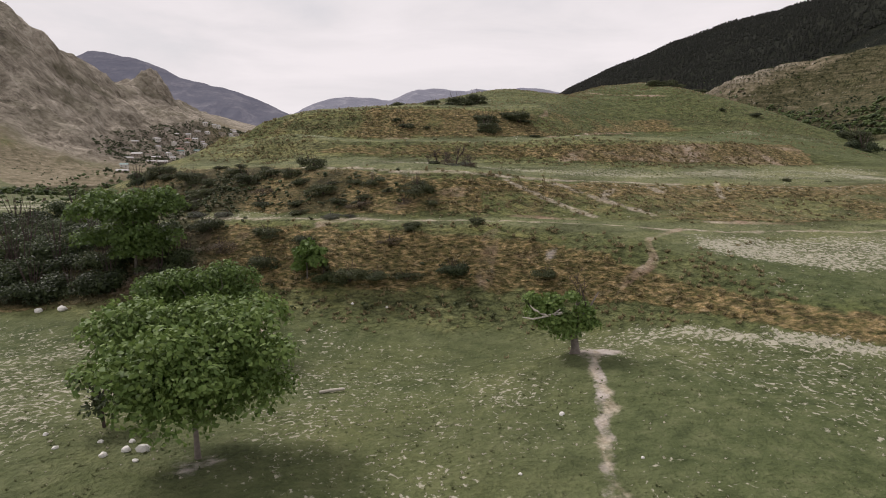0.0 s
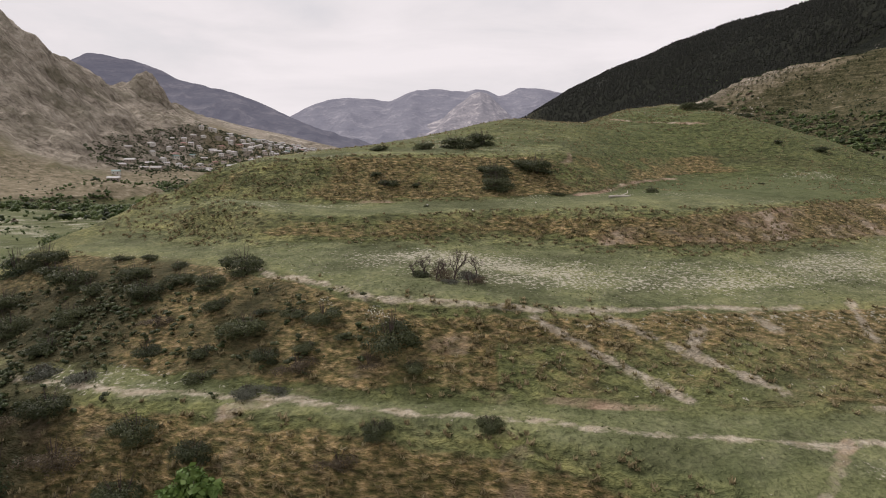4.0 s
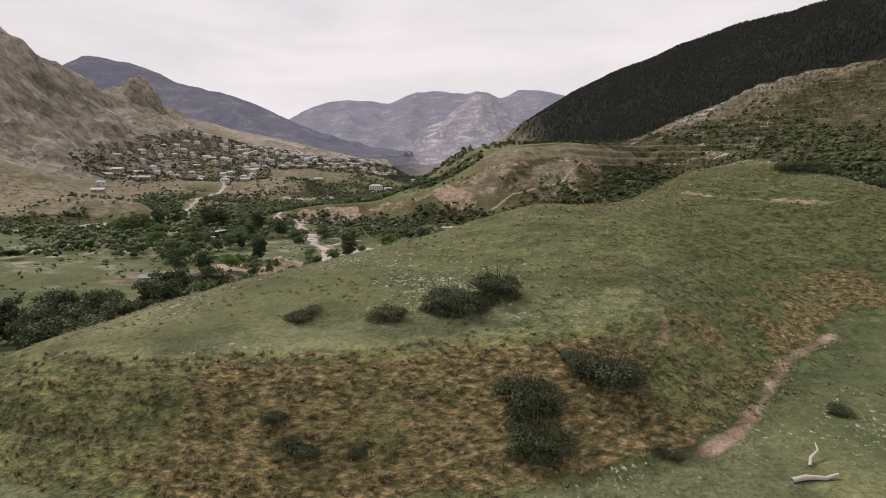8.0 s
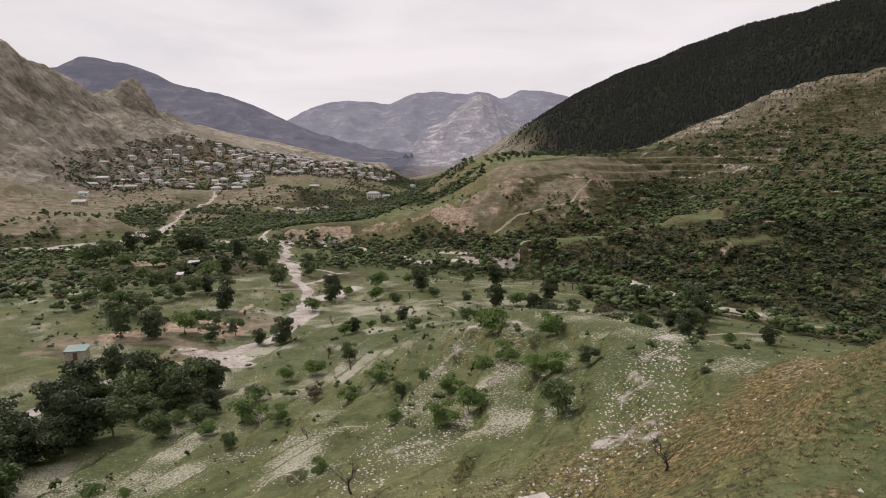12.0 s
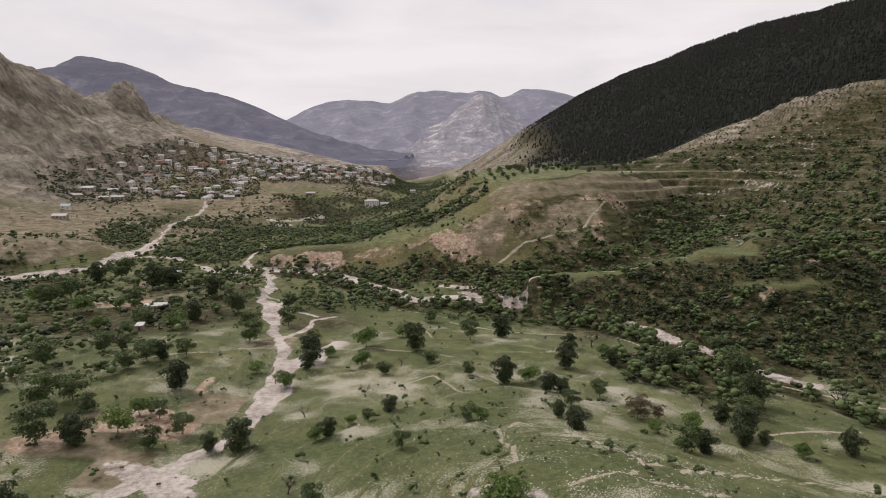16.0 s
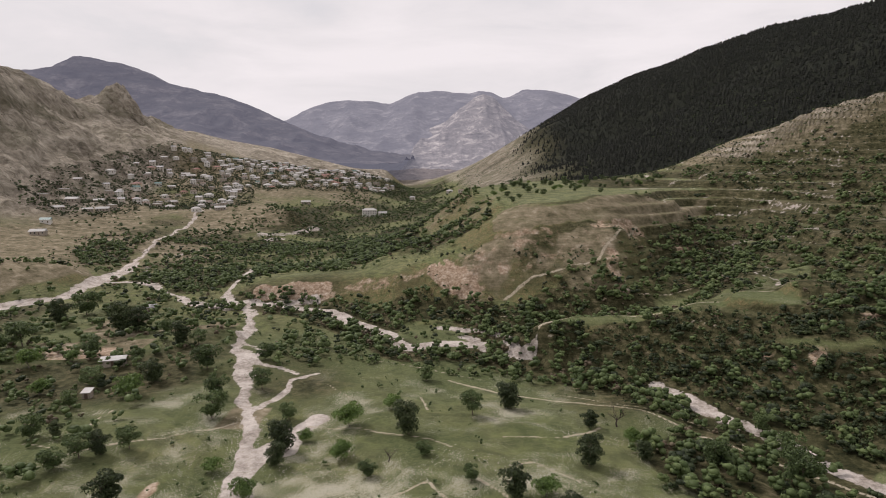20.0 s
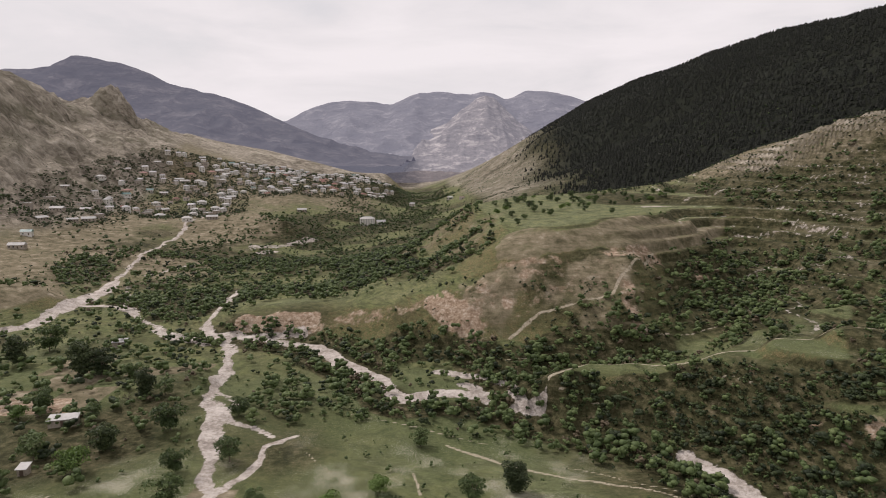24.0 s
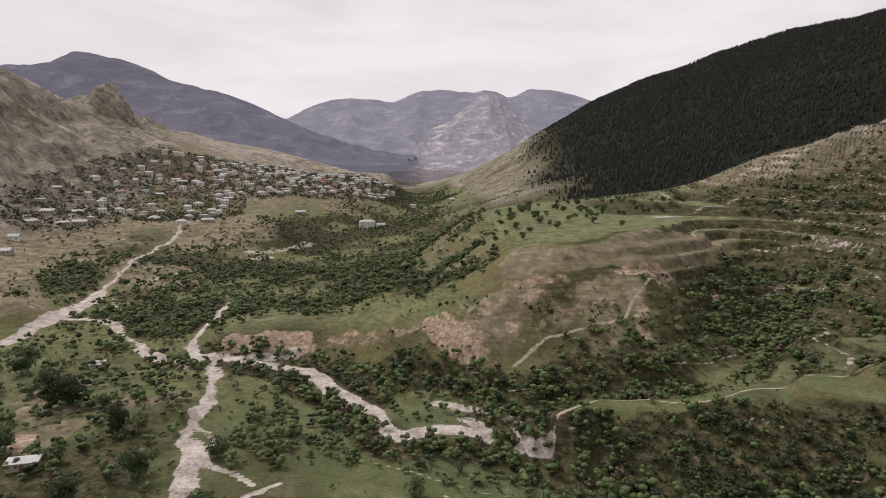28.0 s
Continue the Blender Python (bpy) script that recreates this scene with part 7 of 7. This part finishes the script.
TARP = plain("blue_green_roof", (0.045, 0.115, 0.10), 0.5, 0.8, 0.2, 0.01)
hut("field_hut", 8.5, 3.2, 2.4, ROOFING[1], -119, 377, 0.25, "low shed with a pale roof beside the orchard")
hut("field_hut", 4.4, 3.0, 2.1, TARP, -86, 231, 0.2, "small hut with a blue-green roof among the orchard trees")
hut("field_hut", 2.4, 2.4, 2.0, ROOFING[1], -109.4, 344, 0.1, "tiny pale hut at the edge of the meadow")
hut("field_hut", 6, 4, 2.6, ROOFING[0], -150, 470, 0.3, "grey-roofed shed beside the river trees")


# ---------------------------------------------------------------- stone, wood and walls
PALE_STONE = plain("pale_stone", (0.44, 0.40, 0.35), 0.9, 0.15, 0.3, 0.03)
WHITE_STONE = plain("white_stone", (0.66, 0.64, 0.60), 0.85, 0.1, 0.12, 0.02)
BROWN_STONE = plain("brown_sandstone", (0.13, 0.092, 0.070), 0.95, 0.25, 0.5, 0.06)


def boulder(name, seed, size, mat, label, flat=0.7, cuts=2):
    bm = bmesh.new()
    bmesh.ops.create_icosphere(bm, subdivisions=cuts, radius=1)
    for v in bm.verts:
        n = noise.noise(v.co * 1.3 + Vector((seed * 3.1, 0, 0))) * 0.35 + noise.noise(v.co * 3.1 + Vector((0, seed, 0))) * 0.16
        v.co *= 1 + n
        v.co.z = max(-0.5, v.co.z) * flat
    bmesh.ops.scale(bm, vec=(size, size * 0.85, size), verts=bm.verts)
    me = bpy.data.meshes.new(name)
    bm.to_mesh(me)
    bm.free()
    me.materials.append(mat)
    return tagged(new(name, me), label, "stone")


for i, (x, y, s) in enumerate([(-9.6, 18.7, .22), (-10.6, 18.2, .14), (-10.1, 18.6, .16), (4.2, 20.8, .11), (-13.5, 19.9, .1), (-11.3, 19.3, .1), (-10.3, 19.4, .12), (-9.4, 17.8, .1), (-12.4, 18.7, .1), (-5.8, 38.7, .12), (-4.9, 38.4, .1), (-3.6, 38.6, .11), (-24.6, 38.9, .3), (-26, 38.7, .25), (2.2, 16.5, .06), (5.9, 17.2, .06), (-0.8, 71.9, .1), (14, 60, .07), (8.6, 73.2, .09), (3, 70.8, .08)]):
    b = boulder("stone", i, s, WHITE_STONE, "pale loose stone lying in the grass", 0.75)
    b.location, b.rotation_euler = (x, y, height(x, y) + s * 0.2), (0, 0, i * 1.3)
    b["group"] = "loose stones"


def rock_block():
    """A squared block of broken masonry with a flat pale top."""
    top = new("ruined_wall_block")
    bm = bmesh.new()
    bmesh.ops.create_cube(bm, size=2)
    bmesh.ops.subdivide_edges(bm, edges=bm.edges[:], cuts=6, use_grid_fill=True)
    for v in bm.verts:
        n = noise.noise(v.co * 2.1) * 0.10 + noise.noise(v.co * 5.3) * 0.06
        v.co += v.co.normalized() * n
        v.co.x *= 1.0 + 0.12 * (1 - v.co.z) * 0.5
    bmesh.ops.scale(bm, vec=(1.0, 0.9, 1.25), verts=bm.verts)
    part("core", bm, BROWN_STONE, top)
    bm = bmesh.new()
    bmesh.ops.create_cube(bm, size=2)
    bmesh.ops.subdivide_edges(bm, edges=bm.edges[:], cuts=5, use_grid_fill=True)
    for v in bm.verts:
        v.co += v.co.normalized() * noise.noise(v.co * 4.0) * 0.1
    bmesh.ops.scale(bm, vec=(1.0, 0.9, 0.12), verts=bm.verts)
    bmesh.ops.translate(bm, vec=(0, 0, 1.3), verts=bm.verts)
    part("cap", bm, PALE_STONE, top, "pale weathered top of rubble")
    top.location, top.rotation_euler = (8.1, 122.3, height(8.1, 122.3) + 0.5), (0, 0, 0.35)
    return tagged(top, "squared block of ruined brown masonry on the slope", "ruin")


rock_block()


def log(name, pts, radii, x, y, turn, label):
    ob = new(name, mesh_of(name, *tube(pts, radii, 7), DEAD_WOOD, True))
    ob.location, ob.rotation_euler = (x, y, height(x, y) + 0.08), (0, 0, turn)
    return tagged(ob, label, "log")


log("fallen_log", [(-1.0, 0, 0), (-0.3, 0.08, 0.05), (0.5, -0.02, 0.02), (1.1, 0.1, 0.1)], [0.11, 0.12, 0.09, 0.05], 16.6, 75.6, 0.1, "bleached fallen log on the green terrace")
log("fallen_branch", [(-0.7, 0, 0), (-0.1, 0.12, 0.12), (0.5, 0.0, 0.3), (0.8, 0.2, 0.5)], [0.07, 0.07, 0.05, 0.02], 17.6, 77.3, 0.8, "bleached dead branch lying in the grass")
log("fallen_log", [(-0.5, 0, 0), (0.2, 0.05, 0.02), (0.6, 0, 0.03)], [0.07, 0.07, 0.05], -4.8, 25.4, 0.3, "short pale log on the meadow")


# ---------------------------------------------------------------- ground cover
STRAW = leafy("dry_grass_blades", (0.095, 0.085, 0.040), (0.18, 0.152, 0.078), (0.33, 0.275, 0.165), 0.9)
GREEN_BLADE = leafy("grass_blades", (0.070, 0.084, 0.036), (0.11, 0.125, 0.056), (0.16, 0.168, 0.085), 0.9)
WEED = leafy("dead_weeds", (0.26, 0.235, 0.18), (0.38, 0.345, 0.27), (0.52, 0.48, 0.39), 0.9)


def tussock(seed, blades, spread=0.5, tall=1.0):
    rng = np.random.default_rng(seed)
    verts, faces = [], []
    for i in range(blades):
        w, r = rng.random() * 6.28, rng.random() ** 0.5 * spread * 0.4
        lean = rng.random() * 6.28
        h, reach = tall * (0.55 + 0.5 * rng.random()), spread * (0.3 + 0.5 * rng.random())
        x, y = math.cos(w) * r, math.sin(w) * r
        a = 0.13
        o = len(verts)
        verts += [(x - math.sin(lean) * a, y + math.cos(lean) * a, -0.15), (x + math.sin(lean) * a, y - math.cos(lean) * a, -0.15), (x + math.cos(lean) * reach, y + math.sin(lean) * reach, h)]
        faces.append((o, o + 1, o + 2))
    return np.array(verts), np.array(faces)


def slope_at(x, y):
    e = 0.4
    gx = (land_height(x + e, y) - land_height(x - e, y)) / (2 * e)
    gy = (land_height(x, y + e) - land_height(x, y - e)) / (2 * e)
    return np.hypot(gx, gy)


def cover(name, box, count, mask, sizes, tall, mat, seed, blades, label, category):
    rng = np.random.default_rng(seed)
    p = scatter(count, box, mask, seed)
    v, f = tussock(seed, blades)
    vv, ff = strewn(v, f, p, rng.uniform(*sizes, len(p)), rng.random(len(p)) * 6.28, rng.uniform(*tall, len(p)))
    return tagged(new(name, mesh_array(name, vv, ff, mat)), label, category, kind="stuff")


def on_banks(x, y):
    lower = (1 - 0.75 * step01(y, 82, 86)) * (1 - 0.75 * step01(-x, -1, 5) * step01(y, 43, 46) * (1 - step01(y, 64, 70)))
    return step01(slope_at(x, y), 0.22, 0.45) * lower * np.clip(0.75 + 0.6 * fractal(x, y, 4, 2, 161), 0, 1)


cover("dry_tussocks", (-30, 30, 44, 84), 20000, on_banks, (0.3, 0.7), (0.10, 0.24), STRAW, 401, 9, "tussocks of dry brown grass on the terrace banks", "grass")
cover("crest_tussocks", (-22, 84, 60, 136), 16000, lambda x, y: np.clip(0.55 + 0.6 * fractal(x, y, 5, 2, 163), 0, 1) * np.where(y > 104 + 0.3 * np.abs(x - 12), 1.0, 0.35), (0.3, 0.65), (0.08, 0.20), STRAW, 402, 8, "dry tufts of grass over the crest of the hill", "grass")
cover("meadow_tufts", (-26, 12, 34, 66), 12000, lambda x, y: np.clip(0.35 + 0.9 * fractal(x, y, 6, 3, 165), 0, 1) * (1 - step01(slope_at(x, y), 0.2, 0.4)), (0.12, 0.35), (0.03, 0.09), GREEN_BLADE, 403, 6, "short tufts of meadow grass", "grass")


def weedy(x, y):
    k = np.clip(0.12 + 0.6 * fractal(x, y, 7, 3, 167), 0, 1)
    for fx, fy, r in ((18, 28, 6), (26, 38, 8), (4, 60, 8), (11, 58, 9), (19, 59, 9), (28, 58, 9), (-6, 58, 7), (-2, 20, 8), (-13, 20, 5)):
        k = np.maximum(k, 0.8 * np.exp(-((x - fx) ** 2 + ((y - fy) * 1.4) ** 2) / r ** 2))
    return k * (1 - step01(slope_at(x, y), 0.2, 0.4))


cover("dead_weeds", (-26, 12, 36, 66), 12000, weedy, (0.10, 0.26), (0.03, 0.08), WEED, 404, 5, "flattened pale dead weeds scattered over the meadow", "weeds")


def pebble():
    v = np.array([(1, 0, 0), (0.2, 0.8, 0), (-0.9, 0.3, 0), (-0.5, -0.8, 0), (0.5, -0.7, 0), (0.1, 0.05, 0.7)])
    return v, np.array([(0, 1, 5), (1, 2, 5), (2, 3, 5), (3, 4, 5), (4, 0, 5)])


def stony(x, y):
    k = np.zeros(len(x))
    for line in SCREE:
        k = np.maximum(k, near_line(x, y, line, 2.6))
    for line in FIELD_WALLS:
        k = np.maximum(k, 0.9 * near_line(x, y, line, 1.4))
    k = np.maximum(k, 0.8 * near_line(x, y, LAND["near_river"], 4.5))
    k = np.maximum(k, 0.05 * step01(y, 110, 125) * (1 - step01(y, 220, 240)))
    w = smooth_land(x, y) + 0.9 * fractal(x, y, 30, 3, 43)
    saw = w / 1.7 - np.floor(w / 1.7)
    k = np.maximum(k, 0.5 * step01(saw, 0.76, 0.86) * (1 - step01(saw, 0.9, 1.0)) * step01(y, 185, 205))
    return k


stone_spots = scatter(60000, (-60, 112, 60, 330), stony, 405)
srng = np.random.default_rng(406)
sv, sf = strewn(*pebble(), stone_spots, srng.uniform(0.05, 0.19, len(stone_spots)), srng.random(len(stone_spots)) * 6.28, srng.uniform(0.06, 0.25, len(stone_spots)))
tagged(new("scree", mesh_array("scree", sv, sf, PALE_STONE)), "pale broken stones along gullies and field edges", "stones", kind="stuff")


def rough_bank(x, y):
    """Thorny undergrowth on the shaded western end of the second bank and along the foot of the first."""
    high = step01(-x, 0, 6) * step01(y, 45, 48) * (1 - step01(y + 0.5 * x, 47, 51)) * step01(slope_at(x, y), 0.2, 0.35)
    foot = near_line(x, y, LAND["bank_one_foot"][1:6], 1.6)
    return np.maximum(high, 0.7 * foot) * np.clip(0.55 + 0.9 * fractal(x, y, 5, 3, 171), 0, 1)


rough_spots = scatter(3600, (-34, 37, 3, 62), rough_bank, 407)
rough_size = np.random.default_rng(408).uniform(0.3, 0.85, len(rough_spots))
deep = np.random.default_rng(409).random(len(rough_spots)) < 0.55
wood("bank_undergrowth", rough_spots[deep], rough_size[deep], BUSH_LEAF, "low dark thorny undergrowth on the shaded bank", "scrub", 411, 60, 3, 0.7)
wood("bank_herbs", rough_spots[~deep], rough_size[~deep] * 0.8, DARK_LEAF, "rank green herbs between the thorn bushes", "scrub", 415, 60, 3, 0.7)

# the patterns have been copied
for proto in (*PROTO.values(), *BUSH.values()):
    drop(proto)
